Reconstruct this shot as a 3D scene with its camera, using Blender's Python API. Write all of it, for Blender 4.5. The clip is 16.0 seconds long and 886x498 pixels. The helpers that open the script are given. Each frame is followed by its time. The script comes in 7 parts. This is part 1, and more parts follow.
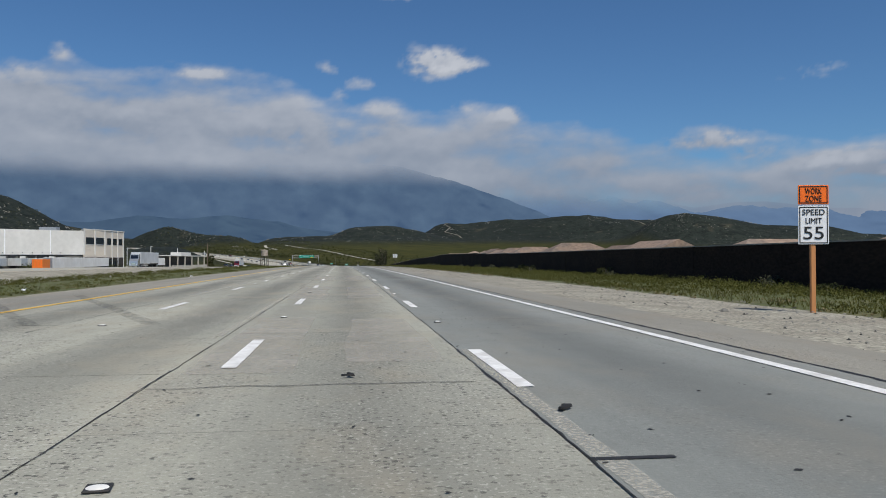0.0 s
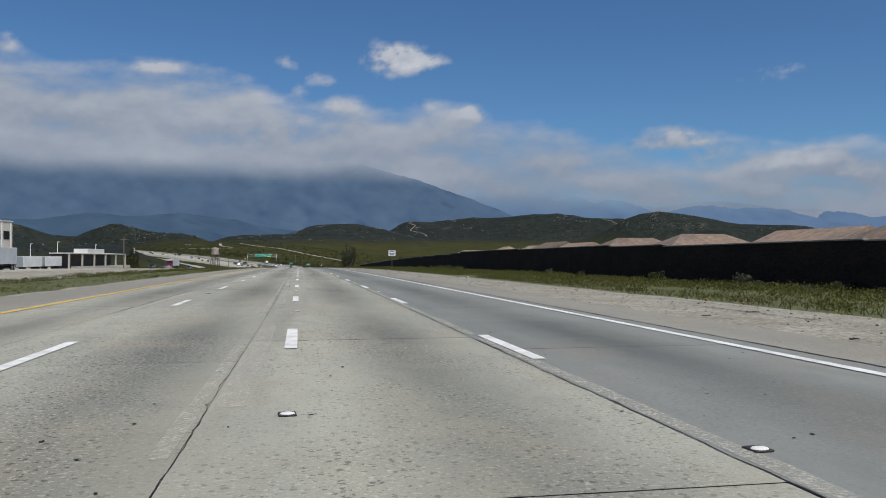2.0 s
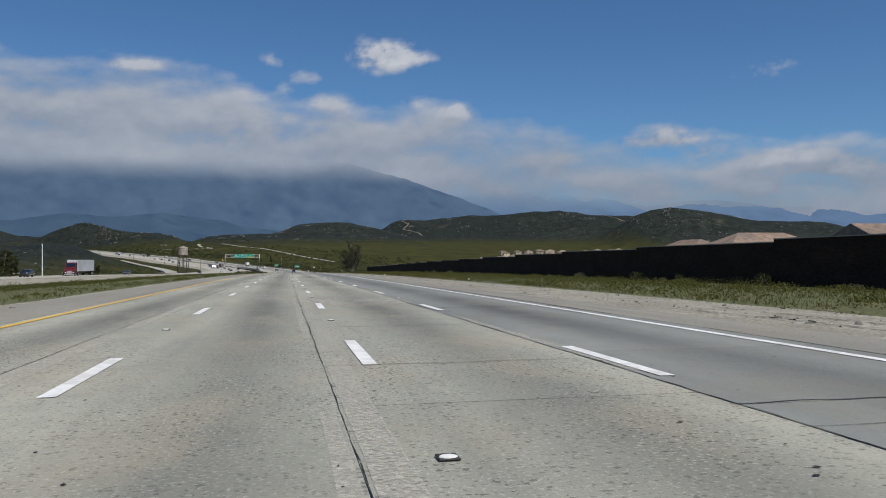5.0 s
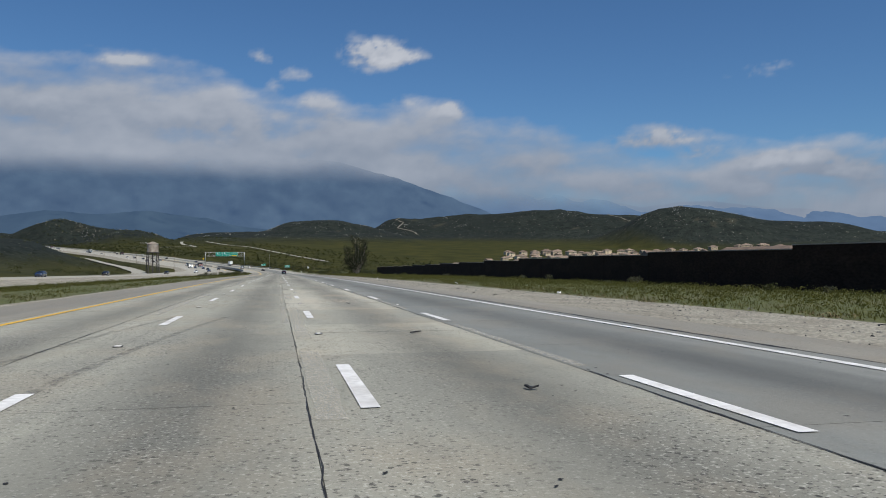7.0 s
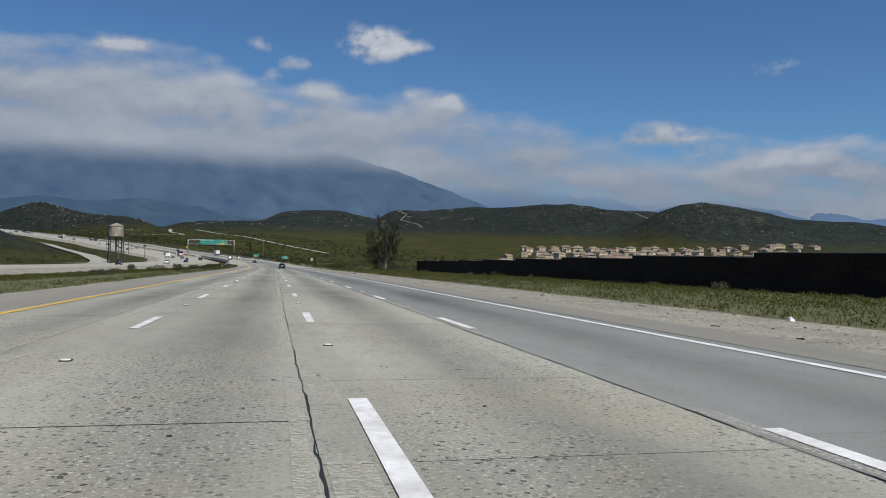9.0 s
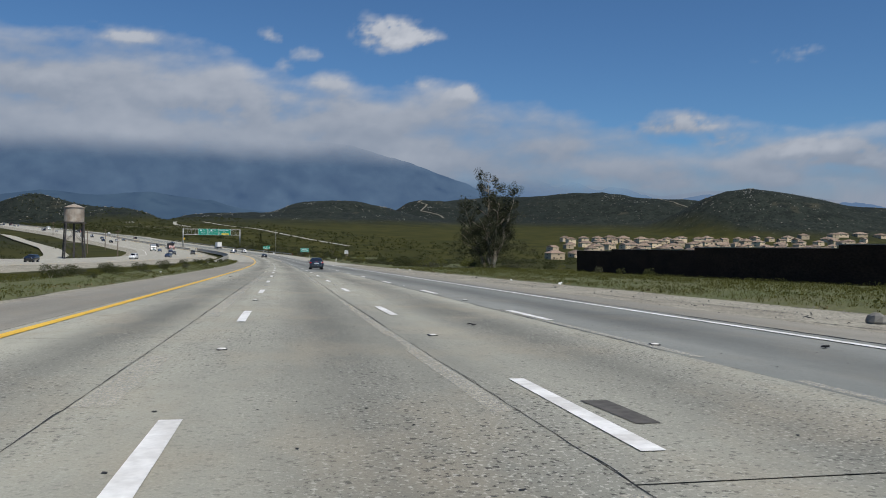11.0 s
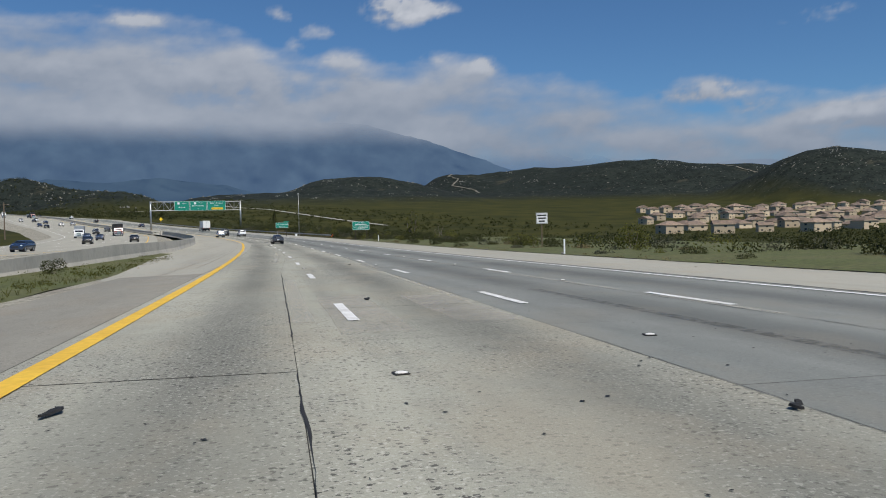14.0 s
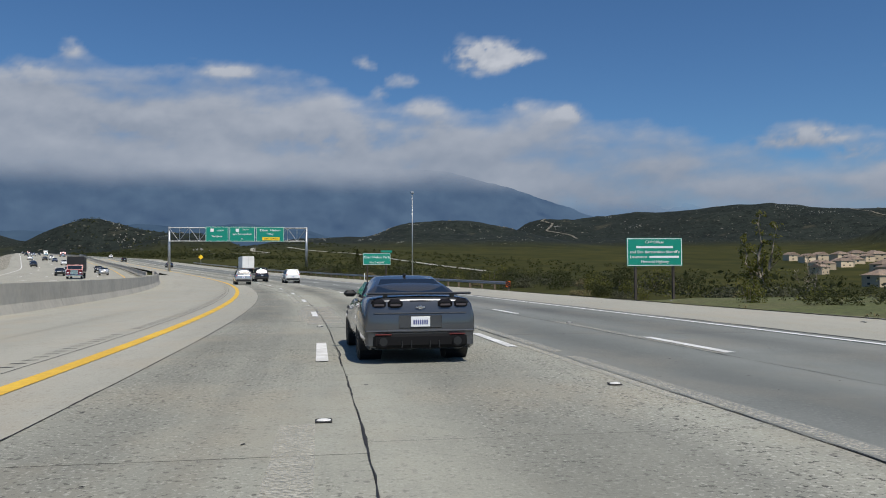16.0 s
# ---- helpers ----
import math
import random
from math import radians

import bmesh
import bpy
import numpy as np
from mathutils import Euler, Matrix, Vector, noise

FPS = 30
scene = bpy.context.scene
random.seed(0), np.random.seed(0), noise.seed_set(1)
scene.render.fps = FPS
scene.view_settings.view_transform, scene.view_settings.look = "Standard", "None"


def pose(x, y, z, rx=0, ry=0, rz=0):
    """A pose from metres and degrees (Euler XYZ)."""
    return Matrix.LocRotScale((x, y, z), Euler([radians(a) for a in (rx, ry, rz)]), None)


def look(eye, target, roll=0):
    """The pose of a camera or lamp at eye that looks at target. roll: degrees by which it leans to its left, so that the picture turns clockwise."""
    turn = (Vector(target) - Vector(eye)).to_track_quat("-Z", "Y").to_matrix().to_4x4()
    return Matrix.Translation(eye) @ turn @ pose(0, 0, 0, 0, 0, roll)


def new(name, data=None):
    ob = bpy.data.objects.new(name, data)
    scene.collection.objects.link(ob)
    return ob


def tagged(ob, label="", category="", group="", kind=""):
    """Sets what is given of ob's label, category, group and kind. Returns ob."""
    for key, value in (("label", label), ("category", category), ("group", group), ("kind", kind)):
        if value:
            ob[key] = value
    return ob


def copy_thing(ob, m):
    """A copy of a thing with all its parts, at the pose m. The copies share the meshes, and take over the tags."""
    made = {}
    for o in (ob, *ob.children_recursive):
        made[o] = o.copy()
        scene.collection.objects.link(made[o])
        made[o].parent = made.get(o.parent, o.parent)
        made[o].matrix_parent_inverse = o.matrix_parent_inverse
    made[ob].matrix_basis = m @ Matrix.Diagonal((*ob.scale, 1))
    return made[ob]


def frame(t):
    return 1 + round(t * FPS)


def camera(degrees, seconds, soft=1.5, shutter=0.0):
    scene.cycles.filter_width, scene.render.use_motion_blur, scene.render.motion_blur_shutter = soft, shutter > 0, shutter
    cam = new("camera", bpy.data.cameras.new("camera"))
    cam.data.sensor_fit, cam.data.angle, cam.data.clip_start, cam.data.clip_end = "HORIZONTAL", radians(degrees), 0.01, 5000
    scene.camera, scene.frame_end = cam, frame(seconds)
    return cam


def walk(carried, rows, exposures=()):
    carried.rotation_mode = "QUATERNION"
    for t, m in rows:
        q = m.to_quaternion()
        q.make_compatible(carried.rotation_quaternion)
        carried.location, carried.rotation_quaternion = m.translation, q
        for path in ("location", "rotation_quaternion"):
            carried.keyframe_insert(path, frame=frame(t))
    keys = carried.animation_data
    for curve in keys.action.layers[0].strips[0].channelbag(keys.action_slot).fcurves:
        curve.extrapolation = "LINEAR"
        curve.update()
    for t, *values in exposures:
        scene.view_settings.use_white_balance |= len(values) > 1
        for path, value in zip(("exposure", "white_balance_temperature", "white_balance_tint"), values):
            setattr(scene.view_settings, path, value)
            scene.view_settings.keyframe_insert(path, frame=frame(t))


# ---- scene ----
cam = camera(58.4, 16.0, soft=1.0)
PATH = [
    (0, pose(-0.00, 0.00, 0.915, 90.72, 0.10, -6.78)),
    (0.5, pose(-0.26, 13.58, 0.914, 90.72, 0.26, -7.57)),
    (1, pose(-0.54, 27.24, 0.911, 90.78, 0.11, -8.33)),
    (1.5, pose(-0.85, 41.01, 0.903, 90.52, 0.19, -8.97)),
    (2, pose(-1.21, 54.93, 0.889, 90.68, 0.01, -9.62)),
    (2.5, pose(-1.56, 68.96, 0.867, 90.71, 0.45, -10.25)),
    (3, pose(-1.89, 83.01, 0.837, 90.68, 0.70, -10.85)),
    (3.5, pose(-2.23, 97.10, 0.797, 90.72, 0.46, -10.89)),
    (6, pose(-3.36, 169.80, 0.404, 90.71, 0.31, -10.60)),
    (6.5, pose(-3.42, 184.29, 0.285, 90.99, 0.38, -10.96)),
    (7, pose(-3.51, 199.08, 0.150, 90.75, 0.03, -11.42)),
    (7.5, pose(-3.58, 213.80, 0.002, 90.74, -0.00, -11.55)),
    (8, pose(-3.67, 230.50, -0.183, 90.79, -0.25, -11.86)),
    (8.5, pose(-3.76, 248.65, -0.403, 90.65, -1.00, -11.98)),
    (11, pose(-5.36, 341.66, -1.749, 89.90, -0.74, -10.88)),
    (11.5, pose(-6.10, 361.00, -2.053, 89.86, -0.74, -10.99)),
    (12, pose(-6.66, 380.35, -2.355, 89.74, -0.20, -11.55)),
    (12.5, pose(-7.18, 399.76, -2.649, 89.42, 0.01, -11.17)),
    (13, pose(-7.70, 418.71, -2.921, 89.01, 0.16, -12.07)),
    (13.5, pose(-8.14, 437.71, -3.174, 88.83, 0.46, -11.30)),
    (14, pose(-8.61, 457.27, -3.404, 88.47, 1.07, -9.73)),
    (14.5, pose(-9.36, 475.75, -3.586, 88.46, 1.35, -8.68)),
    (15, pose(-9.91, 494.36, -3.727, 89.63, 1.15, -9.23)),
    (15.5, pose(-10.66, 513.41, -3.819, 90.34, 0.90, -9.60)),
    (16, pose(-11.90, 532.58, -3.848, 92.04, 0.35, -3.99)),
]
walk(cam, PATH)

# ---- light ----
SUN_AZ, SUN_EL = 155.0, 57.0          # degrees, clockwise from the way ahead; the sun stands behind on the right
world = bpy.data.worlds.new("sky")
scene.world = world
world.use_nodes = True
wn = world.node_tree.nodes
sky = wn.new("ShaderNodeTexSky")
sky.sky_type, sky.sun_disc = "NISHITA", False
sky.sun_elevation, sky.sun_rotation = radians(SUN_EL), radians(SUN_AZ)
sky.air_density, sky.dust_density, sky.ozone_density, sky.altitude = 1.0, 0.2, 2.0, 500
wn["Background"].inputs["Strength"].default_value = 0.068
tint = wn.new("ShaderNodeMixRGB")
tint.blend_type, tint.inputs[0].default_value, tint.inputs[2].default_value = "MULTIPLY", 1.0, (0.61, 0.92, 1.21, 1)
world.node_tree.links.new(sky.outputs[0], tint.inputs[1])
world.node_tree.links.new(tint.outputs[0], wn["Background"].inputs[0])
sun = new("sun", bpy.data.lights.new("sun", "SUN"))
sun.data.energy, sun.data.angle, sun.data.color = 4.1, radians(0.6), (1.0, 0.945, 0.85)
az, el = radians(SUN_AZ), radians(SUN_EL)
sun.matrix_world = look((0, 0, 0), (-math.sin(az) * math.cos(el), -math.cos(az) * math.cos(el), -math.sin(el)))
scene.view_settings.exposure = 0.0

# ---- materials ----
U = 0.6425                             # one true metre, in the units of this place


def material(name, base=(0.5, 0.5, 0.5), rough=0.7, metal=0.0, spread=0.0, scale=4.0, second=None, scale2=0.5, bump=0.0,
             bump_scale=40.0, coords="Object", stretch=(1, 1, 1), coat=0.0, island=0.0, piece=0.0, spec=0.5):
    """Paint with two sizes of mottling: base +- spread in fine grain, and patches of a second colour."""
    m = bpy.data.materials.new(name)
    m.use_nodes = True
    nt = m.node_tree
    b = nt.nodes["Principled BSDF"]
    b.inputs["Roughness"].default_value = rough
    b.inputs["Metallic"].default_value = metal
    b.inputs["Coat Weight"].default_value = coat
    b.inputs["Specular IOR Level"].default_value = spec
    tc = nt.nodes.new("ShaderNodeTexCoord")
    mp = nt.nodes.new("ShaderNodeMapping")
    mp.inputs["Scale"].default_value = stretch
    nt.links.new(tc.outputs[coords], mp.inputs[0])
    col = nt.nodes.new("ShaderNodeRGB")
    col.outputs[0].default_value = (*base, 1)
    out = col.outputs[0]
    if second:
        n2 = nt.nodes.new("ShaderNodeTexNoise")
        n2.inputs["Scale"].default_value, n2.inputs["Detail"].default_value = scale2, 5
        r2 = nt.nodes.new("ShaderNodeValToRGB")
        r2.color_ramp.elements[0].position, r2.color_ramp.elements[1].position = 0.42, 0.62
        nt.links.new(mp.outputs[0], n2.inputs[0])
        nt.links.new(n2.outputs[0], r2.inputs[0])
        mx = nt.nodes.new("ShaderNodeMixRGB")
        mx.inputs[2].default_value = (*second, 1)
        nt.links.new(r2.outputs[0], mx.inputs[0])
        nt.links.new(out, mx.inputs[1])
        out = mx.outputs[0]
    if spread:
        n1 = nt.nodes.new("ShaderNodeTexNoise")
        n1.inputs["Scale"].default_value, n1.inputs["Detail"].default_value = scale, 4
        nt.links.new(mp.outputs[0], n1.inputs[0])
        hs = nt.nodes.new("ShaderNodeMapRange")
        hs.inputs["From Min"].default_value, hs.inputs["From Max"].default_value = 0.3, 0.7
        hs.inputs["To Min"].default_value, hs.inputs["To Max"].default_value = 1 - spread, 1 + spread
        nt.links.new(n1.outputs[0], hs.inputs[0])
        mu = nt.nodes.new("ShaderNodeVectorMath")
        mu.operation = "SCALE"
        nt.links.new(out, mu.inputs[0])
        nt.links.new(hs.outputs[0], mu.inputs["Scale"])
        out = mu.outputs[0]
    if island or piece:
        src = nt.nodes.new("ShaderNodeNewGeometry") if island else nt.nodes.new("ShaderNodeObjectInfo")
        amount = island or piece
        hs = nt.nodes.new("ShaderNodeMapRange")
        hs.inputs["To Min"].default_value, hs.inputs["To Max"].default_value = 1 - amount, 1 + amount
        nt.links.new(src.outputs["Random Per Island" if island else "Random"], hs.inputs[0])
        mu = nt.nodes.new("ShaderNodeVectorMath")
        mu.operation = "SCALE"
        nt.links.new(out, mu.inputs[0])
        nt.links.new(hs.outputs[0], mu.inputs["Scale"])
        out = mu.outputs[0]
    nt.links.new(out, b.inputs["Base Color"])
    if bump:
        nb = nt.nodes.new("ShaderNodeTexNoise")
        nb.inputs["Scale"].default_value, nb.inputs["Detail"].default_value = bump_scale, 4
        nt.links.new(mp.outputs[0], nb.inputs[0])
        bp = nt.nodes.new("ShaderNodeBump")
        bp.inputs["Strength"].default_value = bump
        bp.inputs["Distance"].default_value = 0.02
        nt.links.new(nb.outputs[0], bp.inputs["Height"])
        nt.links.new(bp.outputs[0], b.inputs["Normal"])
    return m


LANES = (-4.65, -2.2, 0.13, 2.45)


def concrete_road(name, base, worn, oil, piece=True, lanes=LANES, grit=1.0):
    """Old freeway slab: pitted grain, cross-lane broom marks, oily streaks along the lane (UV is metres across and along)."""
    m = bpy.data.materials.new(name)
    m.use_nodes = True
    nt = m.node_tree
    b = nt.nodes["Principled BSDF"]
    b.inputs["Roughness"].default_value = 0.82
    b.inputs["Specular IOR Level"].default_value = 0.35

    def node(kind, **kw):
        n = nt.nodes.new(kind)
        for k, v in kw.items():
            n.inputs[k].default_value = v
        return n

    def noise_at(scale, stretch, detail=4.0, rough=0.55):
        mp = node("ShaderNodeMapping", Scale=stretch)
        nt.links.new(uv.outputs["UV"], mp.inputs[0])
        n = node("ShaderNodeTexNoise", Scale=scale, Detail=detail, Roughness=rough)
        nt.links.new(mp.outputs[0], n.inputs[0])
        return n.outputs[0]

    def ramp(value, a, c, lo=0.0, hi=1.0):
        r = node("ShaderNodeMapRange")
        r.inputs["From Min"].default_value, r.inputs["From Max"].default_value = a, c
        r.inputs["To Min"].default_value, r.inputs["To Max"].default_value = lo, hi
        nt.links.new(value, r.inputs[0])
        return r.outputs[0]

    def mix(fac, a, c):
        x = nt.nodes.new("ShaderNodeMixRGB")
        nt.links.new(fac, x.inputs[0])
        for s, i in ((a, 1), (c, 2)):
            if isinstance(s, tuple):
                x.inputs[i].default_value = (*s, 1)
            else:
                nt.links.new(s, x.inputs[i])
        return x.outputs[0]

    uv = nt.nodes.new("ShaderNodeTexCoord")
    big = noise_at(0.35, (1.0, 0.16, 1))
    streak = noise_at(1.0, (0.9, 0.035, 1), 3)
    mid = noise_at(3.2, (1.0, 0.45, 1), 5, 0.65)
    grain = noise_at(70.0, (1.0, 0.8, 1), 2, 0.7)
    pits = noise_at(24.0, (1.15, 1.25, 1), 4, 0.68)
    chips = noise_at(28.0, (1.2, 1.2, 1), 3, 0.62)
    patchy = noise_at(0.55, (1.0, 0.35, 1), 4, 0.6)
    tint = noise_at(0.9, (1.0, 0.5, 1), 4, 0.6)
    c = mix(ramp(big, 0.42, 0.60), base, worn)
    c = mix(ramp(streak, 0.52, 0.70, 0, 0.55), c, oil)
    c = mix(ramp(mid, 0.45, 0.68, 0, 0.30), c, oil)
    if lanes:
        # a soft oily track down the middle of each lane, coming and going along it
        sep = nt.nodes.new("ShaderNodeSeparateXYZ")
        nt.links.new(uv.outputs["UV"], sep.inputs[0])
        wander = noise_at(1.0, (0.0, 0.06, 1), 2)
        total = None
        for lane in lanes:
            sh = nt.nodes.new("ShaderNodeMath")
            sh.operation, sh.inputs[1].default_value = "SUBTRACT", lane
            nt.links.new(sep.outputs["X"], sh.inputs[0])
            ab = nt.nodes.new("ShaderNodeMath")
            ab.operation = "ABSOLUTE"
            nt.links.new(sh.outputs[0], ab.inputs[0])
            track = ramp(ab.outputs[0], 0.12, 0.78, 1.0, 0.0)
            if total is None:
                total = track
            else:
                ad = nt.nodes.new("ShaderNodeMath")
                ad.operation = "MAXIMUM"
                nt.links.new(total, ad.inputs[0])
                nt.links.new(track, ad.inputs[1])
                total = ad.outputs[0]
        mul = nt.nodes.new("ShaderNodeMath")
        mul.operation = "MULTIPLY"
        nt.links.new(total, mul.inputs[0])
        nt.links.new(ramp(wander, 0.35, 0.65, 0.35, 0.85), mul.inputs[1])
        c = mix(mul.outputs[0], c, tuple(k * 0.62 for k in oil))
    c = mix(ramp(tint, 0.48, 0.66, 0, 0.40), c, tuple(k * f for k, f in zip(base, (1.12, 0.98, 0.86))))
    worn_here = ramp(patchy, 0.40, 0.62, 0.22, 1.0)
    vm = node("ShaderNodeMapping", Scale=(1.5, 1.6, 1))
    nt.links.new(uv.outputs["UV"], vm.inputs[0])
    ragged = node("ShaderNodeTexNoise", Scale=30.0, Detail=2.0)
    nt.links.new(vm.outputs[0], ragged.inputs[0])
    bent = nt.nodes.new("ShaderNodeVectorMath")
    bent.operation = "MULTIPLY_ADD"
    bent.inputs[1].default_value = (0.075, 0.075, 0.0)
    nt.links.new(ragged.outputs["Color"], bent.inputs[0])
    nt.links.new(vm.outputs[0], bent.inputs[2])
    cells = node("ShaderNodeTexVoronoi", Scale=17.0)
    nt.links.new(bent.outputs[0], cells.inputs[0])
    tint_of = nt.nodes.new("ShaderNodeSeparateColor")
    nt.links.new(cells.outputs["Color"], tint_of.inputs[0])
    size_of = nt.nodes.new("ShaderNodeMath")
    size_of.operation = "SUBTRACT"
    nt.links.new(ramp(tint_of.outputs[0], 0.36, 1.0, 0.0, 0.50), size_of.inputs[0])
    nt.links.new(cells.outputs["Distance"], size_of.inputs[1])
    holes = ramp(size_of.outputs[0], 0.0, 0.06)
    for spots, a, e, amount, colour in ((holes, 0.0, 1.0, 0.95 * grit, (0.040, 0.038, 0.034)), (pits, 0.585, 0.62, 0.8 * grit, (0.050, 0.048, 0.043)), (chips, 0.56, 0.63, 0.60 * grit, (0.66, 0.64, 0.57))):
        both = nt.nodes.new("ShaderNodeMath")
        both.operation = "MULTIPLY"
        nt.links.new(ramp(spots, a, e, 0, amount), both.inputs[0])
        nt.links.new(worn_here, both.inputs[1])
        c = mix(both.outputs[0], c, colour)
    c = mix(ramp(grain, 0.35, 0.7, 0.0, 0.14 + 0.08 * grit), c, (0.10, 0.097, 0.084))
    if piece:
        info = nt.nodes.new("ShaderNodeObjectInfo")
        tone = ramp(info.outputs["Random"], 0, 1, 0.945, 1.05)
    else:
        geo = nt.nodes.new("ShaderNodeNewGeometry")
        tone = ramp(geo.outputs["Random Per Island"], 0, 1, 0.95, 1.05)
    mu = nt.nodes.new("ShaderNodeVectorMath")
    mu.operation = "SCALE"
    nt.links.new(c, mu.inputs[0])
    nt.links.new(tone, mu.inputs["Scale"])
    nt.links.new(mu.outputs[0], b.inputs["Base Color"])
    bp = node("ShaderNodeBump", Strength=0.5, Distance=0.012)
    nt.links.new(grain, bp.inputs["Height"])
    nt.links.new(bp.outputs[0], b.inputs["Normal"])
    return m


def ground_material():
    """Dry chaparral: dark shrubs, olive grass, bare tan soil and pale boulders, by noise at several sizes."""
    m = bpy.data.materials.new("chaparral")
    m.use_nodes = True
    nt = m.node_tree
    b = nt.nodes["Principled BSDF"]
    b.inputs["Roughness"].default_value = 0.95
    b.inputs["Specular IOR Level"].default_value = 0.1
    tc = nt.nodes.new("ShaderNodeTexCoord")
    out = None
    # hill colours lean to grey-blue: distance haze put into the base colour
    for scale, lo, hi, colour in ((0.004, 0, 1, (0.018, 0.024, 0.021)), (0.012, 0.45, 0.62, (0.025, 0.032, 0.026)),
                                  (0.09, 0.46, 0.60, (0.012, 0.016, 0.014)), (0.6, 0.48, 0.70, (0.030, 0.035, 0.029)),
                                  (0.030, 0.64, 0.74, (0.052, 0.051, 0.036)), (0.055, 0.62, 0.68, (0.013, 0.017, 0.016)), (0.32, 0.57, 0.62, (0.008, 0.011, 0.009)), (0.42, 0.66, 0.70, (0.085, 0.083, 0.058)), (0.26, 0.68, 0.705, (0.21, 0.195, 0.16))):
        if out is None:
            c = nt.nodes.new("ShaderNodeRGB")
            c.outputs[0].default_value = (*colour, 1)
            out = c.outputs[0]
            continue
        n = nt.nodes.new("ShaderNodeTexNoise")
        n.inputs["Scale"].default_value, n.inputs["Detail"].default_value = scale, 6
        nt.links.new(tc.outputs["Object"], n.inputs[0])
        r = nt.nodes.new("ShaderNodeMapRange")
        r.inputs["From Min"].default_value, r.inputs["From Max"].default_value = lo, hi
        nt.links.new(n.outputs[0], r.inputs[0])
        mx = nt.nodes.new("ShaderNodeMixRGB")
        mx.inputs[2].default_value = (*colour, 1)
        nt.links.new(r.outputs[0], mx.inputs[0])
        nt.links.new(out, mx.inputs[1])
        out = mx.outputs[0]
    at, mx = nt.nodes.new("ShaderNodeAttribute"), nt.nodes.new("ShaderNodeMixRGB")
    at.attribute_name = "plain"
    n = nt.nodes.new("ShaderNodeTexNoise")
    n.inputs["Scale"].default_value, n.inputs["Detail"].default_value = 0.05, 6
    nt.links.new(tc.outputs["Object"], n.inputs[0])
    cr = nt.nodes.new("ShaderNodeValToRGB")
    cr.color_ramp.elements[0].color, cr.color_ramp.elements[1].color = (0.028, 0.031, 0.007, 1), (0.054, 0.052, 0.012, 1)
    cr.color_ramp.elements[0].position, cr.color_ramp.elements[1].position = 0.36, 0.66
    nt.links.new(n.outputs[0], cr.inputs[0])
    nt.links.new(at.outputs["Fac"], mx.inputs[0])
    nt.links.new(out, mx.inputs[1])
    nt.links.new(cr.outputs[0], mx.inputs[2])
    nt.links.new(mx.outputs[0], b.inputs["Base Color"])
    return m


